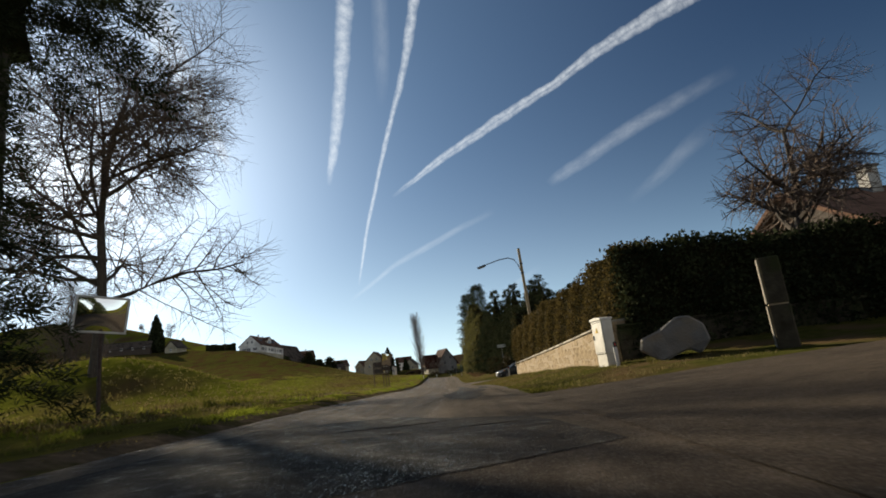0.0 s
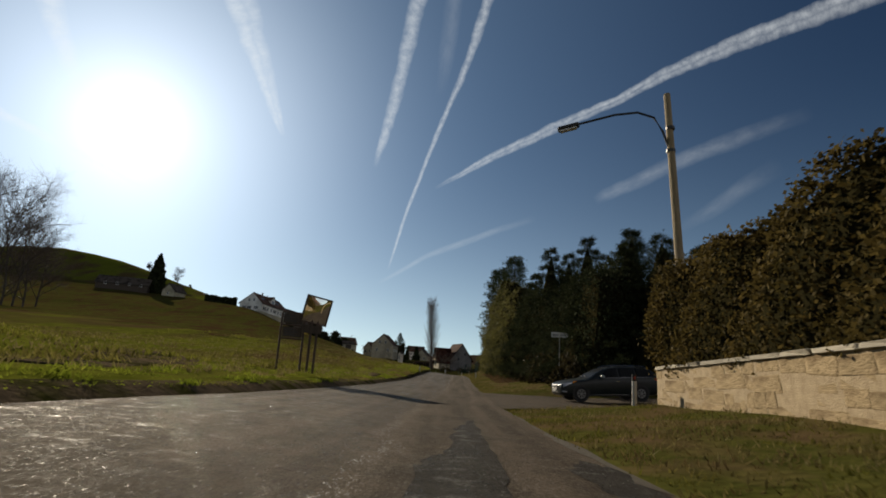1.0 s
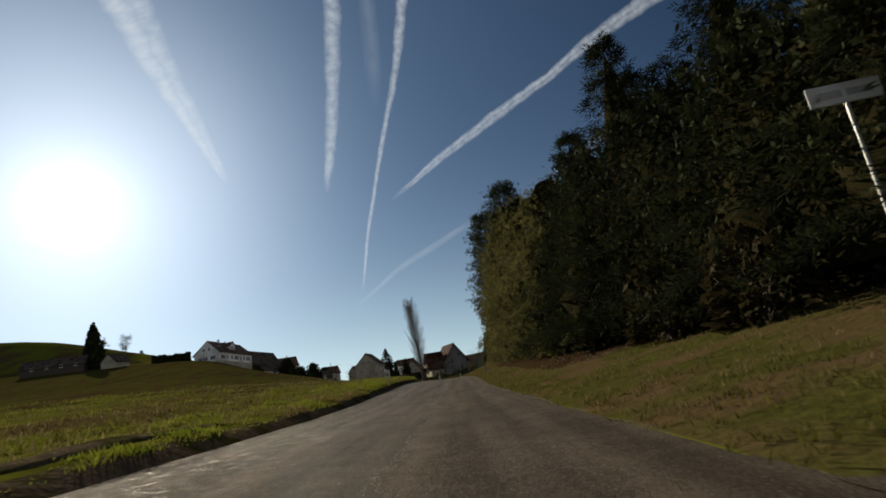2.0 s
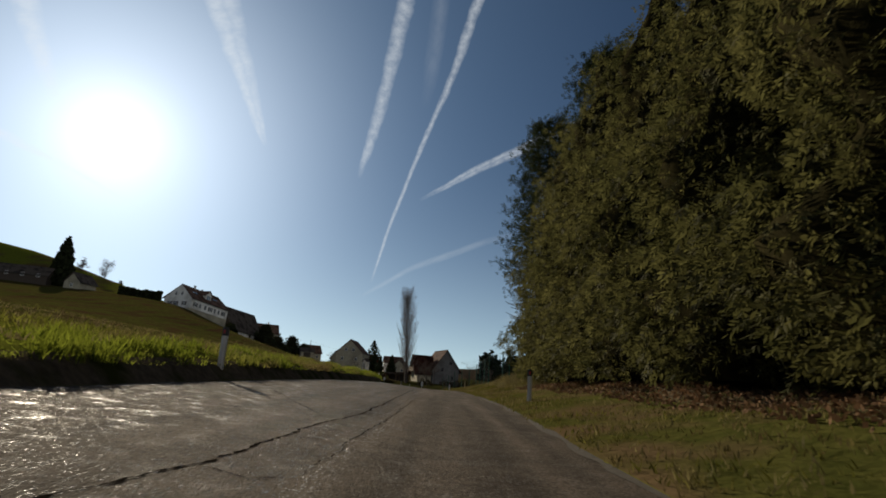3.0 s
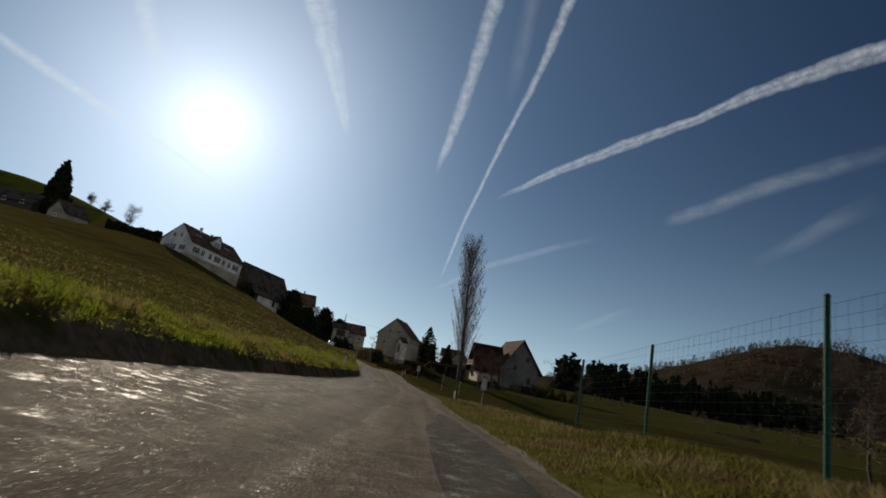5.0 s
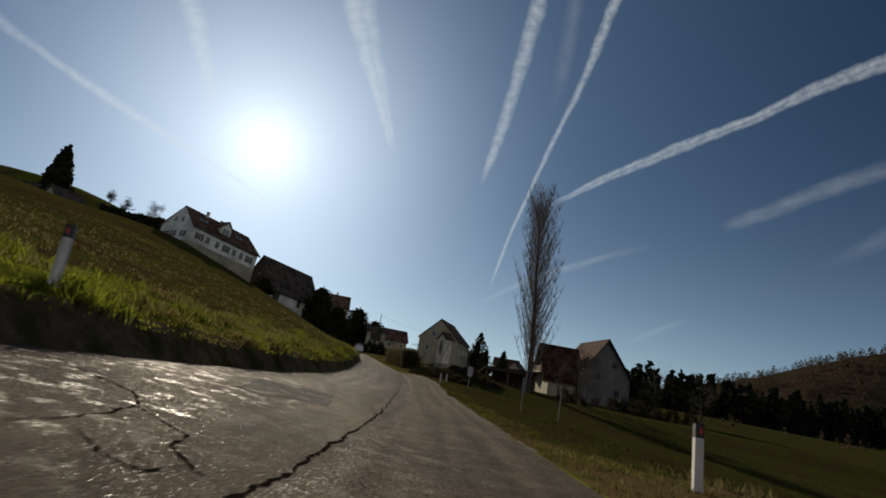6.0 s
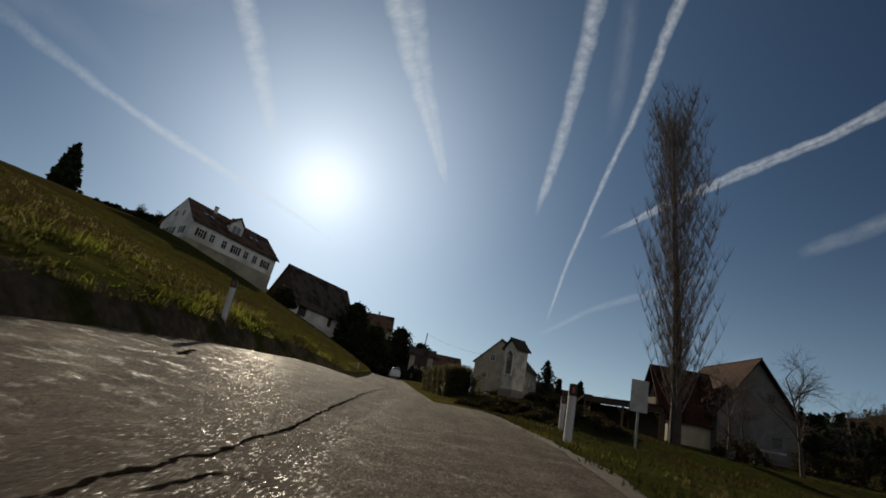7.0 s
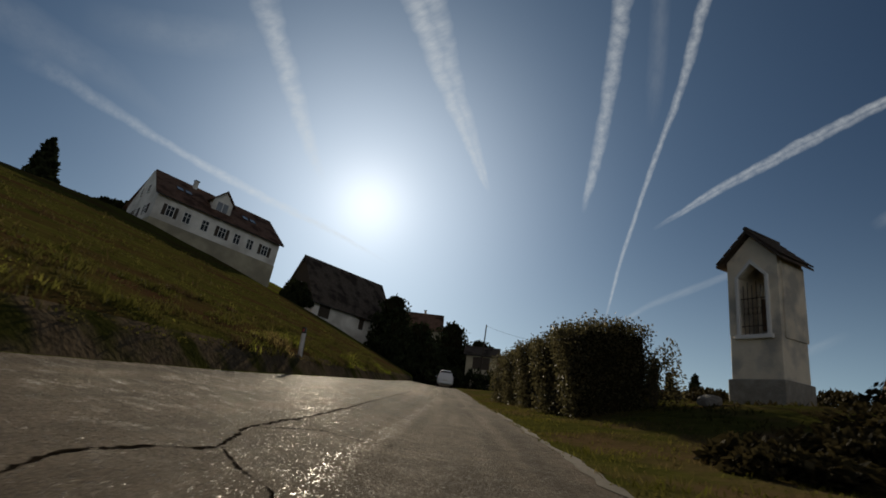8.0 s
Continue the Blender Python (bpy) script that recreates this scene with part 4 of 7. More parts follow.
def thuja(at, high, wide, seed, label, n=9000, mat=None, card=0.2, group="", lump=0.22, taper=0.55, feather=0.0):
    """A dense evergreen, leafy to the ground, with a lumpy outline."""
    r = np.random.default_rng(seed)
    ob = thing("thuja", label, "tree", at, group=group)

    def radius(a, z):
        u = z / high
        bell = np.power(np.clip(1 - u, 0, 1), taper) * (0.72 + 0.28 * np.clip(u / 0.18, 0, 1))
        return wide * bell * (1 + lump * (np.sin(3 * a + seed + 2.1 * z) * 0.5 + np.sin(5 * a - 1.3 * z + seed) * 0.4 + np.sin(1.7 * z + 2 * a) * 0.4))
    u = 1 - np.sqrt(r.uniform(0, 1, n)) * 0.985
    z = np.clip(u * high * 1.02, 0.05, high)
    a = r.uniform(0, 2 * math.pi, n)
    deep = 1 - 0.42 * np.power(r.uniform(0, 1, n), 2)
    s = radius(a, z) * deep
    p = np.stack([np.cos(a) * s, np.sin(a) * s, z], 1) + r.normal(0, 0.09, (n, 3))
    if feather:
        arrays("crown", *sprays(p, np.stack([np.cos(a), np.sin(a), 0 * a], 1), feather, seed), mat or M_thuja, ob, stuff=True)
    else:
        arrays("crown", *cards(p, card, 2.0, 0.9, seed), mat or M_thuja, ob, stuff=True)
    # black core added behind the sprays as the crown's inner shade
    zz, aa = np.meshgrid(np.linspace(0, high * 0.97, 22), np.linspace(0, 2 * math.pi, 20, endpoint=False), indexing="ij")
    s = radius(aa, zz) * 0.66
    v = np.stack([np.cos(aa) * s, np.sin(aa) * s, zz], -1).reshape(-1, 3)
    i, j = np.meshgrid(np.arange(21), np.arange(20), indexing="ij")
    b = (i * 20 + j).ravel()
    c = (i * 20 + (j + 1) % 20).ravel()
    arrays("shade_core", v, np.stack([b, c, c + 20, b + 20], 1), M_inner, ob, smooth=True)
    arrays("trunk", *tubes([[(Vector((0, 0, -0.3)), high * 0.018), (Vector((0, 0, high * 0.8)), 0.03)]], 7), M_bark, ob)
    return ob


def pine(at, high, wide, seed, label, clumps=150, per=30, needle=0.30):
    """A pine: open boughs that end in tufts of needles."""
    r = np.random.default_rng(seed)
    rr = random.Random(seed)
    ob = thing("pine", label, "tree", at)
    arrays("trunk", *tubes([[(Vector((0, 0, -0.3)), 0.26), (Vector((0.1, 0, high * 0.5)), 0.17), (Vector((0, 0.1, high)), 0.03)]], 8), M_bark, ob, smooth=True)
    pts, paths, outs = [], [], []
    for k in range(clumps):
        u = 0.10 + 0.9 * (k + 0.5) / clumps
        a = k * 2.4 + rr.uniform(-0.3, 0.3)
        reach = wide * (1.06 - u) ** 0.45 * min(1.0, 0.5 + 1.3 * u) * rr.uniform(0.6, 1.1)
        start = Vector((0, 0, high * u * 0.96))
        path = limb(rr, start, Vector((math.cos(a), math.sin(a), 0.12)), reach, 0.05 * (1.2 - u), 5, 0.09, 0.05, 0.3)
        paths.append(path)
        if u < 0.34 and k % 4:
            continue
        for q in (path[5][0], path[4][0], path[3][0], path[2][0]):
            c = r.normal(0, 1, (per // 3, 3)) * np.array([0.24, 0.24, 0.15])
            pts.append(c + np.array(q))
            outs.append(np.broadcast_to(np.array((math.cos(a), math.sin(a), 0.5)), c.shape))
    arrays("limb_work", *tubes(paths, 4), M_bark, ob, stuff=True)
    arrays("crown", *sprays(np.concatenate(pts), np.concatenate(outs), needle, seed, 7, -0.1, 0.045), M_pine, ob, stuff=True)
    return ob


def hedge(name, at, turn, size, seed, label, mat, n, card, top_wave=0.12, taper=0.1, loose=0.08, dome=0.0):
    """A clipped hedge: x along, y deep, z up, with leaves over a shade-black inner shell."""
    r = np.random.default_rng(seed)
    lx, ly, lz = size
    ob = thing(name, label, "hedge", at, turn)
    areas = np.array([lx * lz, lx * lz * 0.5, ly * lz, ly * lz, lx * ly])
    face = r.choice(5, n, p=areas / areas.sum())
    a, b = r.uniform(0, 1, n), r.uniform(0, 1, n)
    x = np.where(face < 2, a * lx, np.where(face == 2, 0, np.where(face == 3, lx, a * lx)))
    y = np.where(face == 0, 0, np.where(face == 1, ly, np.where(face < 4, a * ly, b * ly)))
    z = np.where(face < 4, b * lz, lz) * 1.0
    z = z * (1 + top_wave * (np.sin(x * 1.3 + seed) * 0.5 + np.sin(x * 3.1) * 0.3 + np.sin(x * 0.37 + 2) * 0.6) * (z / lz))
    y = y + taper * (z / lz) * np.where(y < ly / 2, 1, -1) + 0.16 * np.sin(x * 2.3 + z * 1.9) * np.where(y < ly / 2, 1, -1)
    z = z * (1 - dome * (np.abs(2 * x / lx - 1) ** 3.0) - dome * 0.5 * (np.abs(2 * y / ly - 1) ** 3.0))
    p = np.stack([x, y, z], 1) + r.normal(0, loose, (n, 3))
    arrays("foliage", *cards(p, card, 1.5, 0.2, seed), mat, ob, stuff=True)
    xs = np.linspace(0.12, lx - 0.12, max(6, int(lx / 0.8)))
    v, f = [], []
    for k, q in enumerate(xs):
        top = lz * (1 + top_wave * (math.sin(q * 1.3 + seed) * 0.5 + math.sin(q * 3.1) * 0.3 + math.sin(q * 0.37 + 2) * 0.6)) * (1 - dome * abs(2 * q / lx - 1) ** 3 - dome * 0.5) - 0.16
        v += [(q, 0.24, 0), (q, 0.24 + taper, top), (q, ly - 0.24 - taper, top), (q, ly - 0.24, 0)]
        if k:
            c = 4 * k
            f += [(c - 4 + j, c - 4 + (j + 1) % 4, c + (j + 1) % 4, c + j) for j in range(4)]
    f += [(0, 1, 2, 3), tuple(4 * len(xs) - 4 + j for j in (3, 2, 1, 0))]
    arrays("shade_shell", v, f, M_inner, ob)
    return ob


def bush(at, size, seed, label, mat=None, n=900, card=0.16, name="bush", group=""):
    """A shrub: stems and loose leafy lumps."""
    r = np.random.default_rng(seed)
    rr = random.Random(seed)
    ob = thing(name, label, "bush", at, group=group)
    p = r.normal(0, 1, (n, 3))
    p /= np.linalg.norm(p, axis=1, keepdims=True)
    p *= (0.55 + 0.45 * r.uniform(0, 1, (n, 1)) ** 0.5) * (1 + 0.25 * np.sin(4 * p[:, :1] + seed) + 0.2 * np.sin(5 * p[:, 1:2]))
    p = np.abs(p * [1, 1, 1]) * np.sign(p * [1, 1, 0] + [0, 0, 1]) * np.array(size) * [0.5, 0.5, 1.0]
    arrays("foliage", *cards(p, card, 1.6, 0.2, seed), mat or M_hedge, ob, stuff=True)
    stems = [limb(rr, Vector((0, 0, -0.1)), Vector((rr.gauss(0, 0.5) * size[0], rr.gauss(0, 0.5) * size[1], size[2])), size[2] * 0.9, 0.03, 3, 0.1, 0.05) for _ in range(9)]
    arrays("stem_work", *tubes(stems, 4), M_bark, ob, stuff=True)
    return ob


def tufts(name, label, spots, tall, mat, seed, blades=5, thin=0.012):
    """Grass in tufts at the spots (x, y, z), ONE object."""
    r = np.random.default_rng(seed)
    n = len(spots)
    p = np.repeat(spots, blades, 0) + np.c_[r.normal(0, 0.07, (n * blades, 2)), np.zeros(n * blades)]
    h = np.repeat(np.broadcast_to(tall, (n,)), blades) * r.uniform(0.5, 1.25, n * blades)
    a = r.uniform(0, 2 * math.pi, n * blades)
    side = np.stack([np.cos(a), np.sin(a), 0 * a], 1) * (thin * r.uniform(0.6, 1.6, n * blades))[:, None]
    lean = np.stack([r.normal(0, 0.4, n * blades), r.normal(0, 0.4, n * blades), np.ones(n * blades)], 1)
    tip = p + lean * h[:, None]
    mid = p + lean * [0.25, 0.25, 0.45] * h[:, None]
    v = np.stack([p, mid + side, tip, mid - side], 1).reshape(-1, 3)
    v[:, 2] -= 0.03
    return tagged(arrays(name, v, np.arange(4 * n * blades).reshape(-1, 4), mat), label, "grass", kind="stuff")


def scatter(n, d0, d1, y0, y1, seed, power=1.0):
    r = np.random.default_rng(seed)
    d = d0 + (d1 - d0) * r.uniform(0, 1, n) ** power
    y = r.uniform(y0, y1, n)
    return np.stack([ROAD_X(y) + d, y, ground_height(d, y)], 1), d, y

# ---- houses ----
def window(parent, x, z, w, h, face, m, shutters=None, frame_mat=None, bars=True, glass=None):
    """A window on a wall: m puts (x along, out of the wall, up) into the house."""
    win = part("window", add_box(bmesh.new(), (x - w / 2, -0.02, z), (x + w / 2, 0.05, z + h), m=m), glass or M_pane, parent, "dark window pane")
    fm, t = frame_mat or M_trimw, 0.09
    for lo, hi in (((x - w / 2 - t, -0.02, z - t), (x - w / 2, 0.10, z + h + t)), ((x + w / 2, -0.02, z - t), (x + w / 2 + t, 0.10, z + h + t)),
                   ((x - w / 2, -0.02, z + h), (x + w / 2, 0.10, z + h + t)), ((x - w / 2, -0.02, z - t), (x + w / 2, 0.14, z))):
        box("frame", lo, hi, fm, win, m=m)
    if bars:
        box("glazing_bar", (x - 0.035, 0.03, z), (x + 0.035, 0.085, z + h), fm, win, m=m)
        box("glazing_bar", (x - w / 2, 0.03, z + h * 0.62), (x + w / 2, 0.08, z + h * 0.62 + 0.06), fm, win, m=m)
    if shutters:
        for s in (-1, 1):
            box("shutter", (x + s * (w / 2 + 0.34) - 0.24, 0.0, z - 0.05), (x + s * (w / 2 + 0.34) + 0.24, 0.09, z + h + 0.05), shutters, win, "dark wooden shutter", m=m)
    return win


def house(name, label, at, turn, length, width, eave, ridge, wall, roof, over=0.5, foot=3.0, tilt=0.0, hip=0.0, slab=0.22, plinth=None):
    """A gabled house: x along the ridge from the near gable, y across; returns the thing and wall frames."""
    ob = thing(name, label, "house", at)
    ob.matrix_basis = Matrix.Translation(at) @ Matrix.Rotation(turn, 4, "Z") @ Matrix.Rotation(tilt, 4, "Y")
    h = width / 2
    bm = bmesh.new()
    ring = [(-h, -foot), (h, -foot), (h, eave), (0, ridge), (-h, eave)]
    a = [bm.verts.new((0, y, z)) for y, z in ring]
    b = [bm.verts.new((length, y, z)) for y, z in ring]
    bm.faces.new(a[::-1])
    bm.faces.new(b)
    for k in range(5):
        bm.faces.new((a[k], a[(k + 1) % 5], b[(k + 1) % 5], b[k]))
    bmesh.ops.recalc_face_normals(bm, faces=bm.faces[:])
    part("wall", bm, wall, ob)
    if plinth is not None:
        box("plinth", (-0.05, -h - 0.05, -foot + 0.1), (length + 0.05, h + 0.05, 0.55), plinth, ob, "stone plinth")
    rise = (ridge - eave) / h
    for s in (-1, 1):
        y1 = s * (h + over)
        z1 = eave - rise * over
        bm = bmesh.new()
        n = Vector((0, s * rise, 1)).normalized() * slab
        cut = hip
        low = [(-over, y1, z1), (length + over, y1, z1), (length + over - cut * 0.4, 0, ridge), (-over + cut, 0, ridge)]
        v0 = [bm.verts.new(Vector(p) + Vector((0, 0, 0.03))) for p in low]
        v1 = [bm.verts.new(Vector(p) + Vector((0, 0, 0.03)) + Vector((0, 0, n.length * 1.15))) for p in low]
        bm.faces.new(v0)
        bm.faces.new(v1)
        for k in range(4):
            bm.faces.new((v0[k], v0[(k + 1) % 4], v1[(k + 1) % 4], v1[k]))
        bmesh.ops.recalc_face_normals(bm, faces=bm.faces[:])
        rf = part("roof", bm, roof, ob)
        part("gutter", add_tube(bmesh.new(), (-over, y1 + s * 0.06, z1 + 0.05), (length + over, y1 + s * 0.06, z1 + 0.05), 0.08, sides=6), M_darksteel, rf, "dark gutter")
    part("ridge_cap", add_tube(bmesh.new(), (-over + hip, 0, ridge + slab), (length + over - hip * 0.4, 0, ridge + slab), 0.13, sides=6), roof, ob)
    # frames of the four walls: x along the wall as seen from outside, y outwards, z up
    front = Matrix(((1, 0, 0, 0), (0, -1, 0, -h), (0, 0, 1, 0), (0, 0, 0, 1)))
    near = Matrix(((0, -1, 0, 0), (1, 0, 0, 0), (0, 0, 1, 0), (0, 0, 0, 1)))
    far = Matrix(((0, 1, 0, length), (1, 0, 0, 0), (0, 0, 1, 0), (0, 0, 0, 1)))
    return ob, {"front": front, "near": near, "far": far}


def chimney(parent, x, y, z0, z1, w=0.6, mat=None):
    c = box("chimney", (x - w / 2, y - w / 2, z0), (x + w / 2, y + w / 2, z1), mat or M_white, parent, bevel=0.02)
    box("cap", (x - w / 2 - 0.08, y - w / 2 - 0.08, z1), (x + w / 2 + 0.08, y + w / 2 + 0.08, z1 + 0.12), M_darksteel, c)
    return c


def skylight(parent, x, h, eave, ridge, u, w=0.9, l=1.1):
    """A roof window on the road side of a gabled roof at x, u up the slope."""
    rise = ridge - eave
    a = math.atan2(rise, h)
    c = Vector((x, -h * (1 - u), eave + rise * u + 0.30))
    m = Matrix.Translation(c) @ Matrix.Rotation(a, 4, "X")
    s = part("skylight", add_box(bmesh.new(), (-w / 2, -l / 2, -0.02), (w / 2, l / 2, 0.06), m=m), M_skylight, parent, "pale roof window")
    for lo, hi in (((-w / 2 - 0.07, -l / 2 - 0.07, -0.05), (-w / 2, l / 2 + 0.07, 0.09)), ((w / 2, -l / 2 - 0.07, -0.05), (w / 2 + 0.07, l / 2 + 0.07, 0.09)),
                   ((-w / 2, l / 2, -0.05), (w / 2, l / 2 + 0.07, 0.09)), ((-w / 2, -l / 2 - 0.07, -0.05), (w / 2, -l / 2, 0.09))):
        box("frame", lo, hi, M_darksteel, s, m=m)


# the white house up the hill
white_house, W = house("white_house", "white plastered house with a brown roof and dormer above the meadow", (-87.9, 277.5, 21.6), radians(70), 19.5, 12.5, 4.3, 9.2, M_white, M_roof_brown, tilt=radians(5), hip=0.7, plinth=M_cream)
for k, x in enumerate((2.2, 4.6, 7.3, 10.0, 12.4, 14.6, 17.2)):
    window(white_house, x, 1.5, 0.95, 1.5, "front", W["front"], shutters=M_darkwood if k in (0, 3, 6) else None)
for x in (-3.2, 0.6, 3.4):
    window(white_house, x, 1.5, 0.95, 1.35, "near", W["near"], shutters=M_darkwood)
for x in (-1.4, 1.4):
    window(white_house, x, 5.2, 0.9, 1.2, "near", W["near"])
for x in (3.3, 4.6, 14.0, 15.3):
    skylight(white_house, x, 6.25, 4.3, 9.2, 0.50)
chimney(white_house, 6.0, -0.5, 8.2, 10.2, 0.6)
chimney(white_house, 10.8, 0.4, 8.2, 10.0, 0.5)
dormer = prism("dormer", [(-1.5, 5.2), (1.5, 5.2), (1.5, 7.4), (0, 9.0), (-1.5, 7.4)], 3.4, M_white, white_house, "white dormer with its own small gable", m=Matrix.Translation((9.4, -3.1, 0)))
for s in (-1, 1):
    prism("dormer_roof", [(0, 9.05), (s * 1.9, 7.05), (s * 1.9, 7.27), (0, 9.27)], 3.9, M_roof_brown, dormer, m=Matrix.Translation((9.4, -3.2, 0)))
box("dormer_window", (8.55, -4.87, 5.75), (10.25, -4.78, 7.15), M_skylight, dormer, "dormer window")
box("glazing_bar", (9.35, -4.90, 5.75), (9.45, -4.76, 7.15), M_trimw, dormer)

# the barn beside it
barn, B = house("barn", "large barn with a dark steep roof and white base", (-84.2, 311.5, 15.6), radians(68), 19.0, 13.0, 3.3, 12.2, M_white, M_roof_dark, tilt=radians(4), over=0.7)
prism("gable_boarding", [(-6.45, 2.3), (6.45, 2.3), (6.45, 3.3), (0, 12.1), (-6.45, 3.3)], 0.10, M_darkwood, barn, "dark board cladding of the gable", m=Matrix.Translation((-0.06, 0, 0)) @ Matrix.Rotation(radians(90), 4, "Z"))
for x, w, h in ((2.6, 2.4, 2.4), (11.5, 1.1, 2.0)):
    d = box("door", (x - w / 2, -0.02, 0.2), (x + w / 2, 0.06, 0.2 + h), M_darkwood, barn, "dark plank door", m=B["front"])
    box("frame", (x - w / 2 - 0.12, -0.02, 0.2 + h), (x + w / 2 + 0.12, 0.10, 0.36 + h), M_wood, d, m=B["front"])
window(barn, 16.3, 1.6, 0.7, 0.7, "front", B["front"])
for x, z in ((-2.0, 2.0), (2.0, 2.0), (0, 7.0)):
    window(barn, x, z, 0.9, 1.1, "near", B["near"])

# a darker house past the barn, half hidden by trees
third, T3 = house("brown_house", "dim house with a brown roof among dark trees", (-82.5, 352, 14.5), radians(25), 11.0, 9.5, 6.2, 10.6, M_cream, M_roof_brown)
for x in (2.5, 5.5, 8.5):
    window(third, x, 3.4, 0.9, 1.2, "front", T3["front"])
chimney(third, 6.5, 0.8, 9.3, 11.8, 0.6)
shed, S3 = house("garage", "small pale garage with a grey roof", (-51.5, 321.5, 9.2), radians(18), 5.5, 4.6, 2.6, 3.9, M_cream, M_roof_dark)
box("garage_door", (1.2, -0.02, 0.0), (4.2, 0.06, 2.1), M_darkwood, shed, "brown garage door", m=S3["front"])

# cream house by the bend, gable towards the road
cream, C3 = house("cream_house", "cream plastered house, gable towards the road", (-30.2, 321.5, 7.6), radians(84), 14.0, 11.5, 5.0, 10.4, M_cream, M_roof_brown, over=0.35)
for x, z in ((-3.0, 1.6), (3.0, 1.6), (-1.6, 5.6), (1.6, 5.6)):
    window(cream, x, z, 1.0, 1.3, "near", C3["near"])
for x in (3, 7, 11):
    window(cream, x, 1.6, 1.0, 1.3, "front", C3["front"])

# farmhouse below the road: a grey gable and a wing with a balcony
farm, F3 = house("farmhouse", "grey plastered farmhouse with a brown tiled roof and balcony wing", (10.6, 274.0, 0.6), radians(107), 13.0, 9.6, 5.9, 12.4, M_grey, M_roof_farm, over=0.8, foot=4.0)
window(farm, 1.4, 5.2, 0.9, 1.1, "near", F3["near"], frame_mat=M_grey)
window(farm, -1.6, 7.6, 0.8, 1.0, "near", F3["near"], frame_mat=M_grey)
window(farm, -2.4, 2.6, 0.9, 1.1, "near", F3["near"], frame_mat=M_grey)
gate = box("garage_door", (-3.2, -0.02, -0.6), (-0.4, 0.07, 1.9), M_grey, farm, "pale garage door", m=F3["near"])
box("lintel", (-3.4, -0.02, 1.9), (-0.2, 0.12, 2.15), M_concrete, gate, m=F3["near"])
box("door", (0.6, -0.02, -0.6), (2.2, 0.06, 1.7), M_darkwood, farm, "dark doorway", m=F3["near"])
wing_h, wing_e, wing_w, wing_l = 10.1, 4.6, 7.6, 6.2
wing = prism("wing_wall", [(-wing_w / 2, -4), (wing_w / 2, -4), (wing_w / 2, wing_e), (0, wing_h), (-wing_w / 2, wing_e)], wing_l, M_cream, farm, "pale gable of the wing",
             m=Matrix.Translation((5.2, 4.8 + wing_l / 2 - 1.0, 0)))
for s in (-1, 1):
    k = (wing_h - wing_e) / (wing_w / 2)
    prism("wing_roof", [(0, wing_h + 0.04), (s * (wing_w / 2 + 0.8), wing_e - 0.8 * k + 0.04), (s * (wing_w / 2 + 0.8), wing_e - 0.8 * k + 0.34), (0, wing_h + 0.36)], wing_l + 1.6, M_roof_farm, farm,
          m=Matrix.Translation((5.2, 4.8 + wing_l / 2 - 0.6, 0)))
wy = 4.8 + wing_l - 1.0
balcony = box("balcony", (2.4, wy, 4.9), (8.0, wy + 1.3, 5.1), M_wood, farm, "wooden balcony on the gable")
for x in np.linspace(2.45, 7.95, 24):
    box("baluster", (x - 0.05, wy + 1.2, 5.1), (x + 0.05, wy + 1.25, 6.0), M_wood, balcony)
box("handrail", (2.4, wy + 1.17, 6.0), (8.0, wy + 1.29, 6.1), M_wood, balcony)
dw = box("balcony_door", (4.5, wy - 0.02, 5.1), (5.9, wy + 0.06, 7.2), M_pane, farm, "balcony door")
for lo, hi in (((4.38, wy, 5.1), (4.5, wy + 0.1, 7.3)), ((5.9, wy, 5.1), (6.02, wy + 0.1, 7.3)), ((4.5, wy, 7.2), (5.9, wy + 0.1, 7.3)), ((5.15, wy, 5.1), (5.25, wy + 0.09, 7.2))):
    box("frame", lo, hi, M_wood, dw)

# carport before it
carport = thing("carport", "brown timber carport with a low sloping roof", "carport", (-8.6, 250.2, height(-6, 251) - 0.1), radians(-8))
zc = 3.75 - carport.location.z
prism("roof", [(-2.0, zc - 1.95), (0, zc), (6.6, zc + 0.15), (6.6, zc + 0.33), (-0.05, zc + 0.18), (-2.1, zc - 1.80)], 6.0, M_roof_farm, carport, m=Matrix.Translation((0, 2.8, 0)))
box("fascia", (0.0, -0.30, zc - 0.30), (6.6, -0.21, zc + 0.10), M_darkwood, carport)
# pale wood stands for sunlight along the sloping edge
prism("verge_board", [(-2.12, zc - 2.02), (0.02, zc + 0.02), (0.02, zc + 0.24), (-2.20, zc - 1.86)], 0.06, M_pole, carport, "verge board in pale wood for the sunlight on it", m=Matrix.Translation((0, -0.26, 0)))
for x in (0.1, 3.3, 6.3):
    for y in (0.1, 5.2):
        p = box("post", (x - 0.09, y - 0.09, -0.8), (x + 0.09, y + 0.09, zc - 0.02), M_wood, carport, bevel=0.01)
        for s in (-1, 1):
            if 0 < x + s * 0.8 < 6.5:
                part("brace", add_tube(bmesh.new(), (x, y, zc - 0.95), (x + s * 0.75, y, zc - 0.08), 0.05, sides=4), M_wood, p)
box("back_wall", (-0.3, 5.5, -0.8), (6.5, 5.6, zc - 0.05), M_darkwood, carport)
stack = thing("timber_stack", "stack of bright yellow sawn timber under the carport", "timber", (-9.3, 250.6, height(-9.3, 250.6)), radians(-8))
for k in range(4):
    for j in range(3 - k // 2):
        box("plank", (-0.4 + 0.27 * j, -0.6, 0.13 * k), (-0.15 + 0.27 * j, 1.4, 0.13 * k + 0.11), M_larch, stack, bevel=0.008)

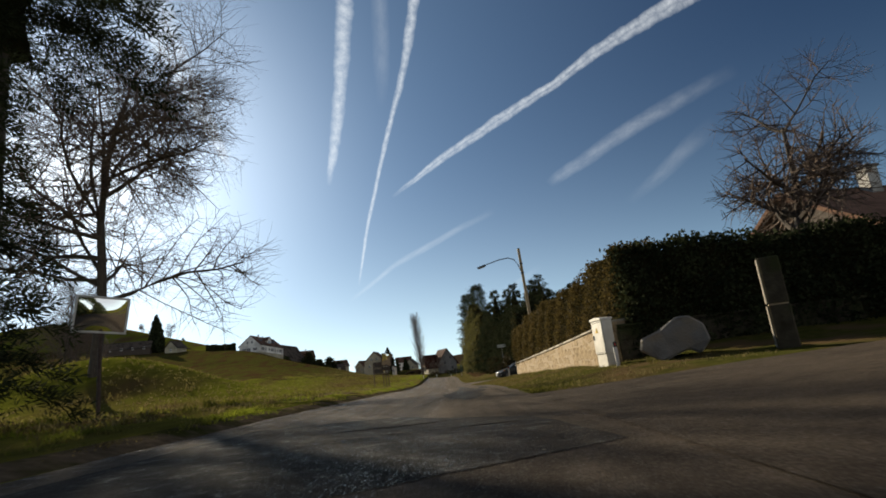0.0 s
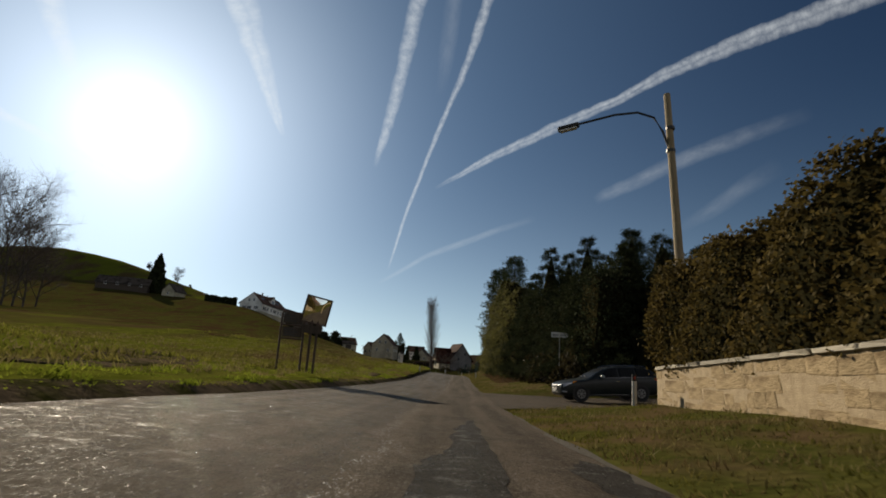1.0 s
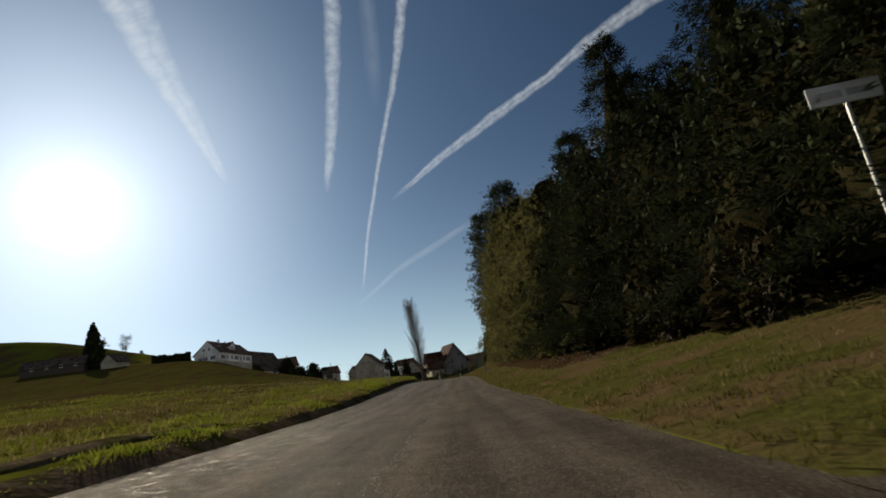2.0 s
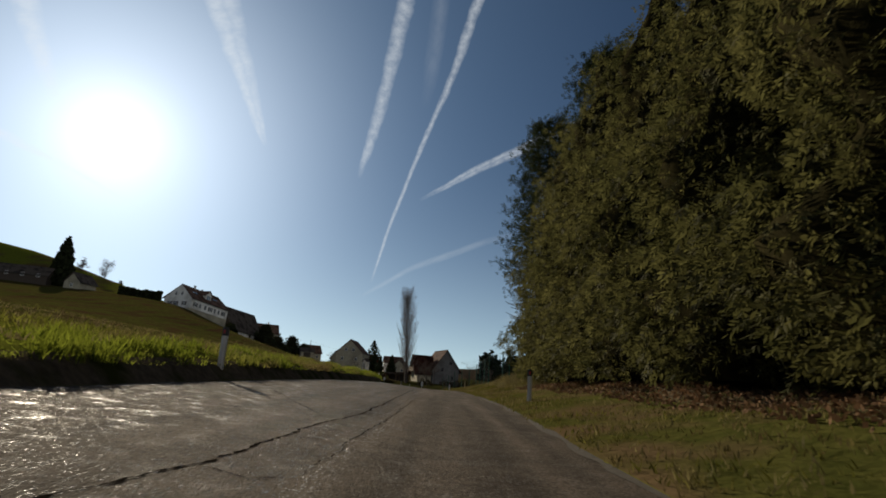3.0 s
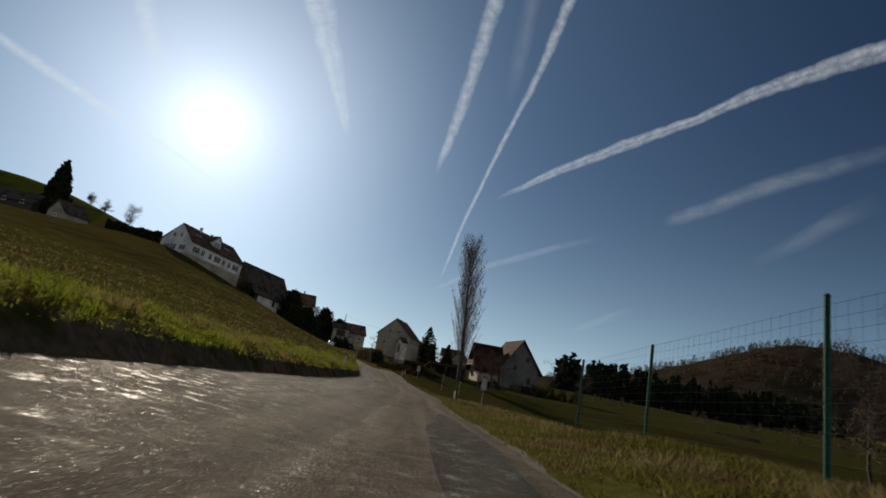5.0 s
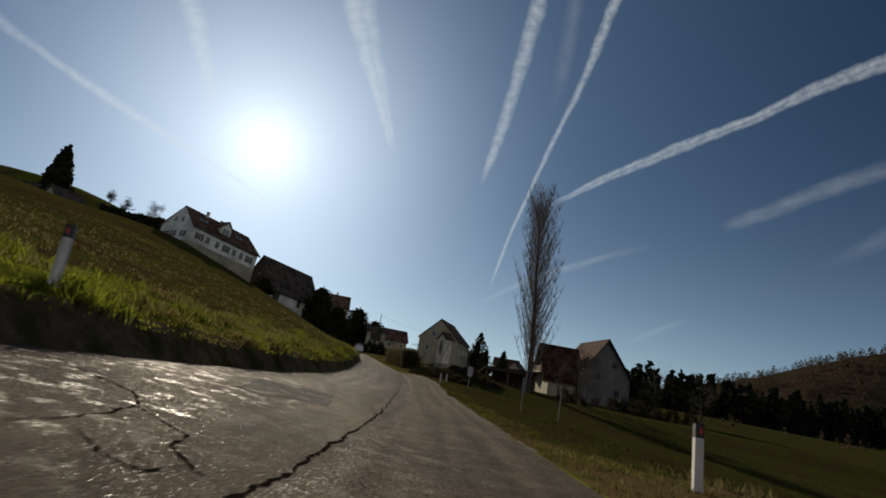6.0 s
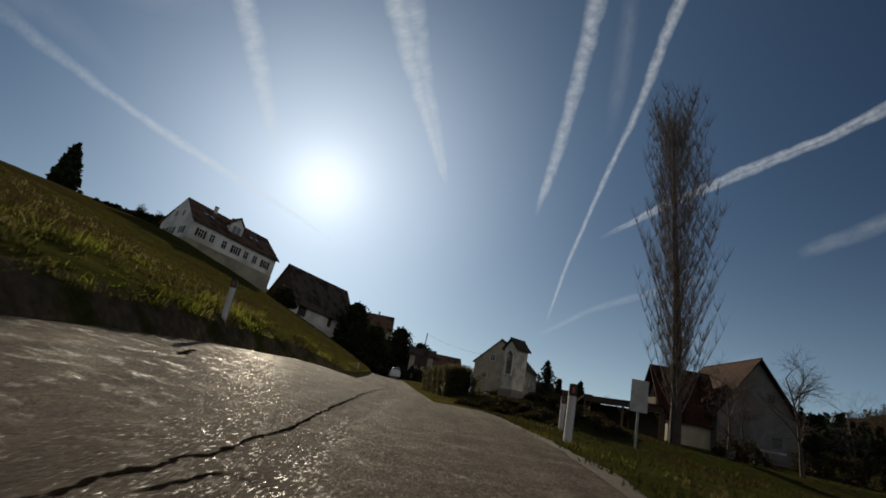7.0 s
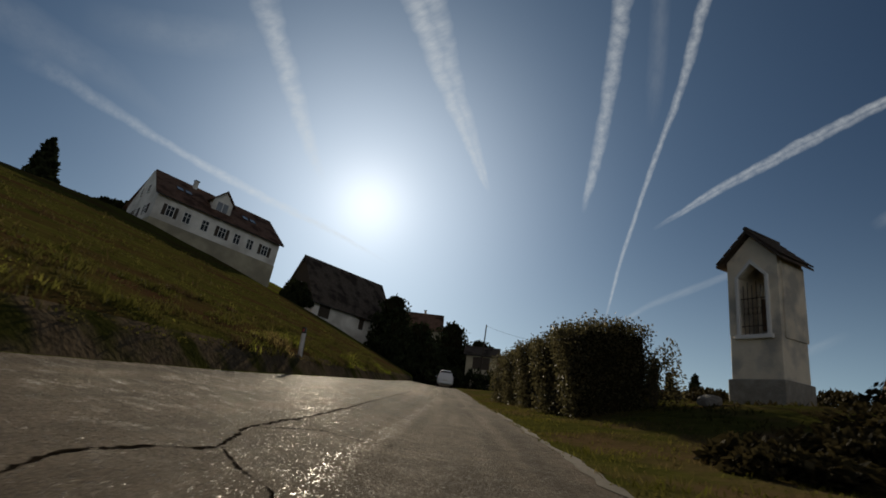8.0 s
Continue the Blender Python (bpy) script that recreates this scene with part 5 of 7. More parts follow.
# low house with the red roof beyond the wire fence
redh, R3 = house("red_roofed_house", "long house with a red tiled roof above an orange larch fence", (44.4, 175.2, 0.5), radians(254.9), 27.0, 12.0, 4.5, 8.8, M_darkwood, M_roof_red, over=0.8, foot=8.0)
chimney(redh, 10.9, 0.8, 8.0, 10.2, 0.8, M_white)
chimney(redh, 5.4, 1.6, 7.0, 9.2, 0.6, M_roof_red)
for x in (3, 9, 15, 21):
    window(redh, x, 1.6, 1.1, 1.2, "front", R3["front"], bars=False)
larch = thing("board_fence", "upright orange larch boards below the red roof", "fence", (0, 0, 0))
larch.matrix_basis = redh.matrix_basis @ R3["front"] @ Matrix.Translation((0, 1.2, 0))
for k in range(64):
    x = 4.3 + k * 0.35
    box("board", (x, 0.0, -1.4), (x + 0.32, 0.05 + 0.015 * (k % 3), 3.15 + 0.06 * (k % 2)), M_larch, larch)
for z in (-0.6, 2.0):
    box("rail", (4.3, -0.06, z), (26.7, 0.0, z + 0.12), M_wood, larch)

# small buildings high on the left
cottage, K3 = house("cottage", "small white cottage on the slope", (-127.5, 279, 26.5), radians(80), 8.0, 6.5, 2.8, 6.0, M_cream, M_roof_dark)
window(cottage, 0, 1.0, 0.9, 1.0, "near", K3["near"])
longb, L3 = house("long_farm_building", "long low farm building with dim walls and a brown roof", (-162, 281, 29.5), radians(17), 22.0, 9.0, 1.9, 5.2, M_darkwood, M_roof_dark)
for x in (4, 9, 14, 19):
    window(longb, x, 1.0, 1.0, 1.1, "front", L3["front"])
village = [(-62, 372, 9.5, 30, 9, M_cream, M_roof_brown), (-47, 388, 8.2, 60, 10, M_cream, M_roof_brown), (-34, 402, 8.0, 20, 9, M_grey, M_roof_red), (-12, 398, 6.0, 75, 9, M_cream, M_roof_dark),
           (0, 392, 3.5, 40, 8, M_cream, M_roof_brown), (-24, 440, 9.5, 10, 12, M_white, M_roof_brown)]
for x, y, z, a, l, wl_, rf_ in village:
    o, fr = house("village_house", "far village house with a pitched roof", (x, y, z), radians(a), l, 7.5, 4.2, 8.0, wl_, rf_, foot=4)
    for q in (2.2, l - 2.2):
        window(o, q, 1.6, 1.0, 1.2, "front", fr["front"], bars=False)
    for q in (-1.8, 1.8):
        window(o, q, 1.6, 1.0, 1.2, "near", fr["near"], bars=False)
    o["group"] = "village houses"
for x, y, z, a in ((52, 262, -8, 20), (66, 280, -9, 60), (80, 250, -10, 10), (95, 275, -10, 40), (74, 300, -8, 80), (110, 300, -8, 30)):
    o, fr = house("valley_house", "house in the valley with a brown roof", (x, y, z), radians(a), 10, 8, 4.0, 7.4, M_white if a > 30 else M_cream, M_roof_brown, foot=4)
    for q in (2.2, 5.0, 7.8):
        window(o, q, 1.4, 1.0, 1.2, "front", fr["front"], bars=False)
    window(o, 0, 1.4, 1.0, 1.2, "near", fr["near"], bars=False)
    o["group"] = "valley houses"
# house with the tiled roof behind the hedge at the start
gh, G3 = house("garden_house", "low house with a brown tiled roof behind the hedge", (20.8, 27.0, 1.7), radians(5), 14.0, 11.0, 3.2, 6.4, M_darkwood, M_roof_brown, over=0.8)
chimney(gh, 4.4, -0.6, 5.8, 7.6, 0.7, M_concrete)
for x in (3, 8, 12):
    window(gh, x, 0.9, 1.1, 1.2, "front", G3["front"])

for k, (x, y, w, h) in enumerate(((2.8, 248.6, 3.0, 1.6), (4.6, 249.4, 2.6, 1.5), (10.6, 256.0, 2.8, 1.6), (13.2, 257.0, 3.2, 2.2), (16.0, 259.0, 3.4, 2.4), (19.2, 260.5, 3.2, 2.0), (22.5, 262.0, 3.4, 2.2))):
    bush(on_land(x, y), (w, w * 0.8, h), 360 + k, "dense dark brown leafless shrub by the farmhouse", mat=M_shrub, n=1500, card=0.13, group="shrubs by the farmhouse")
for k, (x, y) in enumerate(((-47.5, 313.0), (-51.0, 314.5), (-44.5, 315.5))):
    bush((x, y, height(x, y)), (5.0, 4.0, 2.7), 340 + k, "dark bush before the garage", mat=M_needle, n=900, card=0.4, group="bushes before the garage")
pole = thing("utility_pole", "thin wooden utility pole behind the hedge", "utility pole", (-46.6, 315.0, height(-46.6, 315)))
tube("shaft", (0, 0, -0.5), (0.5, 0, 16.3 - pole.location.z), 0.16, M_darkwood, pole, r1=0.10, sides=9)

arrays("wire", *tubes([[(Vector((0.45 + 22.0 * u, -9.0 * u, 16.1 - pole.location.z - 2.4 * u * (1 - u) * 2 - 3.4 * u)), 0.02) for u in np.linspace(0, 1, 9)]], 4), M_darksteel, pole, "thin overhead wire")

# ---- on the road: patches, cracks, dust ----
blot("asphalt_patch", [(-0.45, 14.5), (-0.75, 18.0), (-0.45, 20.5), (-0.20, 24.0), (-0.15, 28.0), (0.12, 31.0), (0.32, 28.5), (0.40, 25.0), (0.62, 21.5), (0.85, 19.8), (0.45, 18.2), (0.50, 15.0), (0.1, 13.2)], M_patch, 0.005, "darker asphalt patch")
blot("asphalt_patch", [(0.55, 22.2), (0.75, 24.6), (0.62, 26.8), (0.85, 27.4), (1.1, 24.4), (0.95, 22.0)], M_patch, 0.005, "darker asphalt patch")
blot("asphalt_patch", [(0.45, 39.8), (0.47, 35.8), (0.43, 34.2), (0.40, 32.0), (-0.20, 31.6), (-0.25, 34.1), (0.0, 35.0), (0.12, 37.6)], M_patch, 0.005, "darker asphalt patch")
blot("asphalt_patch", [(0.95, 34.2), (1.2, 35.0), (1.42, 34.7), (1.43, 32.6), (1.15, 32.4)], M_patch, 0.005, "darker asphalt patch")
blot("asphalt_patch", [(-3.5, 3.0), (-3.2, 8.5), (-1.2, 9.2), (0.8, 7.0), (1.2, 4.2), (-1.0, 3.2)], M_patch, 0.005, "darker asphalt patch")
blot("asphalt_patch", [(-2.6, 176.5), (-3.1, 179.0), (-2.0, 180.2), (-1.6, 177.8)], M_patch, 0.005, "darker asphalt patch")
blot("asphalt_patch", [(0.4, 140.0), (0.2, 148.0), (0.9, 156.0), (1.2, 147.0), (1.0, 141.0)], M_patch, 0.005, "darker asphalt patch")
# the long open joint between the lanes, and cracks that leave it
def crack(points, width, seed, taper=False):
    line = []
    for k, (a, b) in enumerate(zip(points[:-1], points[1:])):
        line += wander(*a, *b, 0.034, 0.014, seed + k)[(1 if k else 0):]
    return strip("crack", line, width * (0.85 if taper else 0.72), M_crack, 0.004, taper=taper, wild=0.46)


crack([(-1.45, 82.5), (-1.40, 84.0), (-1.22, 84.9), (-1.20, 85.6), (-1.16, 87.4), (-0.95, 89.0), (-0.95, 97.0), (-1.05, 106.0)], 0.026, 40)
crack([(-1.05, 106.0), (-1.05, 118.0), (-1.03, 129.0), (-1.0, 131.0), (-1.05, 136.0)], 0.011, 60)
crack([(-0.9, 166.0), (-0.8, 172.5), (-0.77, 173.1), (-0.82, 174.2), (-0.88, 176.0), (-1.2, 185.6), (-1.1, 194.0)], 0.036, 80)
crack([(-1.1, 194.0), (-1.0, 200.6), (-0.91, 201.5), (-0.92, 202.9), (-1.11, 206.7), (-1.3, 212.0), (-1.36, 215.8)], 0.032, 100)
crack([(-1.36, 215.8), (-1.32, 216.1), (-1.38, 216.8), (-1.41, 217.8), (-1.62, 219.1), (-1.67, 221.3), (-1.5, 229.4), (-1.6, 229.7), (-1.58, 230.0), (-1.51, 230.3), (-1.34, 230.7), (-1.53, 231.5), (-1.54, 233.5), (-1.62, 237.3), (-1.7, 250.0)], 0.034, 120)
for k, (pts, w) in enumerate(((((-1.18, 84.85), (-0.9, 84.7), (-0.67, 84.85)), 0.014), (((-0.67, 84.85), (-0.69, 86.6), (-0.57, 89.6), (-0.55, 96.0)), 0.012), (((-1.87, 126.3), (-1.54, 126.0), (-1.3, 125.75)), 0.018),
                              (((-1.35, 125.73), (-1.29, 125.87), (-1.1, 125.87)), 0.022), (((-1.05, 126.6), (-0.78, 126.56)), 0.016), (((-3.0, 132.55), (-2.61, 131.8)), 0.09),
                              (((-1.94, 172.4), (-1.92, 172.8), (-1.95, 173.25), (-2.09, 173.7), (-2.4, 174.1), (-3.9, 174.6)), 0.02), (((-2.09, 173.66), (-1.46, 173.3), (-1.37, 172.95), (-1.1, 172.7), (-0.8, 172.57)), 0.022),
                              (((-1.78, 172.72), (-1.46, 172.49), (-1.19, 172.44), (-1.14, 172.73)), 0.016), (((-1.94, 172.4), (-1.9, 171.0), (-2.2, 168.5)), 0.02), (((-0.86, 200.87), (-0.82, 201.1), (-0.74, 201.38), (-0.55, 201.4)), 0.022),
                              (((-2.76, 203.9), (-3.15, 204.93)), 0.09), (((-1.12, 216.63), (-0.83, 216.57)), 0.016), (((-1.33, 230.76), (-1.05, 230.5), (-0.76, 230.35), (-0.5, 229.9)), 0.026), (((-1.53, 231.6), (-1.16, 232.53), (-0.76, 232.65), (-0.23, 233.2)), 0.016),
                              (((1.25, 45.89), (1.0, 45.78), (0.71, 45.59)), 0.035), (((-2.27, 47.44), (-1.97, 47.57), (-1.61, 47.44), (-1.21, 46.97), (-0.9, 46.9)), 0.022), (((-1.6, 46.79), (-1.61, 47.44), (-1.3, 48.6), (-1.2, 51.0)), 0.016), (((-2.27, 47.44), (-3.2, 47.0)), 0.016),
                              (((-1.2, 78.8), (-0.8, 79.6), (-0.5, 80.6)), 0.04), (((0.2, 52.0), (0.7, 52.8), (1.3, 54.0)), 0.03), (((-1.2, 88.0), (-2.2, 90.0), (-3.6, 93.0)), 0.016),
                              (((-1.05, 111.5), (-2.0, 112.5), (-3.9, 117.0)), 0.008), (((-1.1, 186.0), (-2.2, 188.4), (-3.8, 187.6)), 0.02),
                              (((-1.47, 112.03), (-1.45, 112.32), (-1.37, 112.67), (-1.37, 113.1)), 0.026), (((-1.8, 112.69), (-1.45, 112.32)), 0.018), (((-2.5, 112.66), (-2.44, 112.91), (-2.34, 113.17)), 0.026),
                              (((-1.24, 114.04), (-1.38, 115.08), (-1.34, 115.92), (-1.08, 115.92)), 0.02), (((-1.37, 112.67), (-0.99, 112.46)), 0.014), (((-1.35, 113.37), (-0.94, 113.4)), 0.014), (((-2.01, 112.21), (-1.58, 111.96)), 0.02), (((-3.32, 113.87), (-2.95, 113.98)), 0.02), (((-3.49, 114.4), (-3.08, 114.04)), 0.02), (((-1.3, 213.0), (-2.4, 214.0), (-3.6, 213.2)), 0.018), (((-3.8, 6.0), (-2.2, 9.0), (-1.0, 12.0), (-0.6, 17.0)), 0.02))):
    crack(pts, w, 200 + 10 * k, taper=True)
# pale grit along the edge
for k, (y0, y1) in enumerate(((14, 44), (60, 118), (118, 170), (170, 252))):
    strip("gravel_edge", wander(1.47, y0, 1.47, y1, 0.4, 0.03, 170 + k), 0.13, M_dust, 0.006, taper=True, wild=0.4)

# ---- garden wall of sandstone, with its coping ----
def stone_mesh(seed):
    r = random.Random(seed)
    bm = add_box(bmesh.new(), (-0.5, -0.5, -0.5), (0.5, 0.5, 0.5), 0.07)
    for v in bm.verts:
        v.co += Vector((r.uniform(-0.045, 0.045), r.uniform(-0.05, 0.05), r.uniform(-0.045, 0.045)))
    me = bpy.data.meshes.new("stone")
    bm.to_mesh(me)
    bm.free()
    me.materials.append(M_stone)
    return me


STONES = [stone_mesh(k) for k in range(8)]
# copies of the stones in the shade-darkened colour
SHADE_STONES = [me.copy() for me in STONES]
for me in SHADE_STONES:
    me.materials[0] = M_shadestone
A, Bp = Vector((7.00, 18.6)), Vector((7.60, 43.9))
wall_len = (Bp - A).length
wall_turn = math.atan2(Bp.y - A.y, Bp.x - A.x)


def wall_top(s):
    return 2.16 - 0.98 * (s / wall_len) ** 0.85


def wall_foot(s):
    p = A.lerp(Bp, s / wall_len)
    return height(p.x - 0.3, p.y) - 0.25


garden_wall = thing("garden_wall", "sandstone garden wall with flat coping along the verge", "wall", (A.x, A.y, 0), wall_turn, kind="structure")
v, f = [], []
ns = 24
for k in range(ns + 1):
    s = wall_len * k / ns
    for y, z in ((0.034, wall_foot(s)), (0.034, wall_top(s)), (-0.45, wall_top(s)), (-0.45, wall_foot(s))):
        v.append((s, y, z))
    if k:
        c = 4 * k
        f += [(c - 4 + j, c + j, c + (j + 1) % 4, c - 4 + (j + 1) % 4) for j in range(4)]
f += [(0, 1, 2, 3), tuple(4 * ns + j for j in (3, 2, 1, 0))]
arrays("mortar", v, f, M_mortar, garden_wall)
r = random.Random(5)
courses = 4
for c in range(courses):
    s = r.uniform(-0.2, 0.0)
    while s < wall_len - 0.1:
        l = r.choice((0.32, 0.45, 0.6, 0.75, 1.0)) * r.uniform(0.85, 1.15)
        m = min(max(s + l / 2, 0.1), wall_len)
        z0, z1 = wall_foot(m) + 0.2, wall_top(m)
        ch = (z1 - z0) / courses
        o = new("stone", STONES[r.randrange(8)])
        o.parent = garden_wall
        a, b = max(s, 0.0), min(s + l, wall_len)
        slope = math.atan2(wall_top(min(m + 0.3, wall_len)) - wall_top(m - 0.05), 0.35) * (c / courses)
        o.matrix_basis = Matrix.Translation(((a + b) / 2, -0.022 + r.uniform(-0.007, 0.007), z0 + ch * (c + 0.5) + 0.05 * math.sin(m * 1.3 + c * 2.1))) @ Matrix.Rotation(-slope, 4, "Y") @ Matrix.Rotation(r.uniform(-0.05, 0.05), 4, "Y") @ Matrix.Diagonal((b - a - r.uniform(-0.03, 0.002), 0.12, ch * r.uniform(0.92, 1.22), 1))
        s += l
s = 0.0
while s < wall_len - 0.2:
    l = min(r.uniform(0.7, 1.1), wall_len - s)
    z = wall_top(s + l / 2)
    o = new("coping_stone", STONES[r.randrange(8)].copy())
    o.data.materials[0] = M_coping
    o.parent = garden_wall
    sl = math.atan2(wall_top(s + l) - wall_top(s), l)
    o.matrix_basis = Matrix.Translation((s + l / 2, -0.20, z + 0.045)) @ Matrix.Rotation(-sl, 4, "Y") @ Matrix.Diagonal((l - 0.012, 0.60, 0.085, 1))
    s += l
# its return towards the gate, with shade painted into the stone
ret = thing("return_wall", "return of the garden wall, its stone darkened for shade", "wall", (7.02, 18.55, 0), radians(-7), kind="structure")
box("mortar", (0.1, 0.0, 0.3), (8.2, 0.4, 1.95), M_shadestone, ret)
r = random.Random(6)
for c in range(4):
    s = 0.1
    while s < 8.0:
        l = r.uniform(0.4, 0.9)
        o = new("stone", SHADE_STONES[r.randrange(8)])
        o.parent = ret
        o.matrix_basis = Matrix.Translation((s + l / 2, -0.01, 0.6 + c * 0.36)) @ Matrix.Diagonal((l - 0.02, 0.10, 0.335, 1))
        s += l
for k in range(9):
    o = new("coping_stone", SHADE_STONES[k % 8])
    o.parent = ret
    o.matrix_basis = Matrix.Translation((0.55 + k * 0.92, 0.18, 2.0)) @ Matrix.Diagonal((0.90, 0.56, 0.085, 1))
hedge("hedge", (7.05, 18.7, 1.75), wall_turn, (25.7, 1.7, 2.75), 3, "tall clipped brown-green hedge on top of the wall", M_hedge, 80000, 0.075, top_wave=0.09).matrix_basis = \
    Matrix.Translation((7.50, 18.75, 1.95)) @ Matrix.Rotation(wall_turn + radians(1.0), 4, "Z") @ Matrix.Rotation(radians(2.0), 4, "Y") @ Matrix.Translation((0, -1.7, 0))
# darker needle leaves put the shade of this side into the colour
hedge("hedge", (7.6, 18.3, 0.75), radians(-7), (15.0, 1.9, 3.85), 4, "tall unclipped hedge hanging over the return wall, in dark leaves for its shade", M_needle, 30000, 0.11, top_wave=0.06, loose=0.14)

# ---- small roadside things ----
def delineator(at, lean=0.0, turn=0.0, label="white plastic roadside marker post with a black cap band"):
    ob = thing("marker_post", label, "marker post", at, turn, group="roadside marker posts")
    ob.matrix_basis = ob.matrix_basis @ Matrix.Rotation(lean, 4, "X")
    ring = [(-0.055, -0.03), (0.0, -0.055), (0.055, -0.03), (0.045, 0.04), (-0.045, 0.04)]

    def column(z0, z1, g, slant):
        bm = bmesh.new()
        lo = [bm.verts.new((x * g, y * g, z0)) for x, y in ring]
        hi = [bm.verts.new((x * g, y * g, z1 + slant * (0.5 - y * 9))) for x, y in ring]
        bm.faces.new(lo[::-1])
        bm.faces.new(hi)
        for k in range(5):
            bm.faces.new((lo[k], lo[(k + 1) % 5], hi[(k + 1) % 5], hi[k]))
        return bm
    part("post", column(-0.3, 0.60, 1.0, 0.0), M_plastic, ob)
    part("black_band", column(0.60, 0.74, 1.02, 0.03), M_black, ob, "black band and slanted cap")
    box("reflector", (-0.016, -0.060, 0.645), (0.016, -0.052, 0.715), M_red, ob, "red reflector")
    return ob


for x, y, l in ((6.84, 43.5, 0.03), (6.30, 16.7, -0.05), (6.18, 95.3, 0.0), (6.0, 135.5, 0.02), (1.22, 177.3, -0.04), (-7.3, 207.3, 0.03), (-7.75, 212.4, -0.02), (-0.35, 92.5, 0.0), (-0.95, 136.0, 0.02), (-6.3, 175.6, 0.03), (-13.9, 208.0, -0.03), (-26.1, 240.3, 0.02)):
    delineator(on_land(x, y), l, -0.1 if y < 150 else 0.3)

cab = thing("electrical_cabinet", "beige plastic electrical cabinet with a yellow warning triangle", "cabinet", on_land(6.35, 17.8), radians(-82))
box("base", (-0.34, -0.16, -0.3), (0.34, 0.16, 0.42), M_cabinet, cab, bevel=0.01)
door = box("door", (-0.36, -0.19, 0.43), (0.36, -0.15, 1.50), M_cabinet, cab, bevel=0.008)
box("body", (-0.37, -0.15, 0.42), (0.37, 0.19, 1.52), M_cabinet, cab, bevel=0.012)
prism("lid", [(-0.41, 1.52), (0.41, 1.52), (0.38, 1.58), (0.0, 1.62), (-0.38, 1.58)], 0.44, M_cabinet, cab)
prism("warning_triangle", [(-0.10, 1.12), (0.10, 1.12), (0.0, 1.30)], 0.006, M_yellow, cab, "yellow warning triangle", m=Matrix.Translation((-0.02, -0.195, 0)))
prism("flash_mark", [(-0.01, 1.14), (0.025, 1.20), (0.0, 1.20), (0.015, 1.26), (-0.03, 1.19), (-0.005, 1.19)], 0.006, M_black, cab, m=Matrix.Translation((-0.02, -0.20, 0)))
box("handle", (-0.31, -0.215, 0.90), (-0.28, -0.19, 1.04), M_black, door, "black lock handle")
for z in (0.47, 1.44):
    for k in range(7):
        box("vent_slot", (-0.27 + k * 0.08, -0.196, z), (-0.22 + k * 0.08, -0.188, z + 0.015), M_black, door)


def boulder(at, size, seed, label):
    r = random.Random(seed)
    bm = bmesh.new()
    facets = [Vector((r.gauss(0, 1), r.gauss(0, 1), r.gauss(0, 0.8))).normalized() for _ in range(7)]
    bmesh.ops.create_icosphere(bm, subdivisions=3, radius=0.5)
    for v in bm.verts:
        c = v.co.normalized()
        cut = min(0.62 / max(0.05, abs(c.dot(q))) for q in facets)
        k = min(1.0 + 0.16 * noise.noise(c * 1.7 + Vector((seed, 0, 0))), cut) + 0.05 * noise.noise(c * 5 + Vector((0, seed, 0)))
        v.co = Vector((max(-0.42, min(0.44, c.x * 0.58 * k)), max(-0.4, min(0.4, c.y * 0.55 * k)), max(-0.36, min(0.40, c.z * 0.56 * k))))
    bmesh.ops.transform(bm, verts=bm.verts[:], matrix=Matrix.Diagonal((*size, 1)) @ Matrix.Rotation(0.25, 4, "Y"))
    ob = part("boulder", bm, M_rock)
    ob.matrix_basis = Matrix.Translation((at[0], at[1], at[2] + size[2] * 0.33)) @ Matrix.Rotation(r.uniform(0, 3), 4, "Z")
    return tagged(ob, label, "boulder")


slab = prism("boulder", [(-0.98, 0.38), (-0.86, 0.66), (-0.30, 0.80), (0.28, 1.02), (0.62, 1.00), (0.92, 0.62), (0.96, 0.18), (0.60, -0.12), (0.34, 0.06), (-0.10, -0.02), (-0.48, -0.12)], 0.85, M_rock, bevel=0.055)
slab.matrix_basis = Matrix.Translation((7.75, 15.7, height(7.75, 15.7) + 0.06)) @ Matrix.Rotation(radians(-24), 4, "Z") @ Matrix.Rotation(radians(-9), 4, "Y")
for v_ in slab.data.vertices:
    v_.co += Vector((0.05 * noise.noise(v_.co * 3.1), 0.10 * noise.noise(v_.co * 2.3 + Vector((4, 1, 0))), 0.05 * noise.noise(v_.co * 2.9 + Vector((0, 7, 2)))))
tagged(slab, "large grey angular boulder with pale broken edges beside the wall", "boulder")
pillar = thing("gate_pillar", "stone gate pillar darkened for shade, with a pale edge for sun", "pillar", on_land(9.45, 13.3), radians(-28))
# the shaft's colour holds the shade of its near side
box("shaft", (-0.25, -0.16, -0.4), (0.25, 0.16, 1.05), M_shadestone, pillar, bevel=0.03)
box("shaft", (-0.24, -0.155, 1.07), (0.24, 0.155, 2.28), M_shadestone, pillar, bevel=0.03)
box("joint", (-0.22, -0.14, 1.04), (0.22, 0.14, 1.08), M_mortar, pillar)
# pale coping colour on the left faces stands for sunlight
box("lit_face", (-0.275, -0.13, 0.0), (-0.245, 0.13, 1.03), M_coping, pillar, "pale strip that stands for the sunlit edge", bevel=0.01)
box("lit_face", (-0.265, -0.125, 1.09), (-0.235, 0.125, 2.25), M_coping, pillar, "pale strip that stands for the sunlit edge", bevel=0.01)


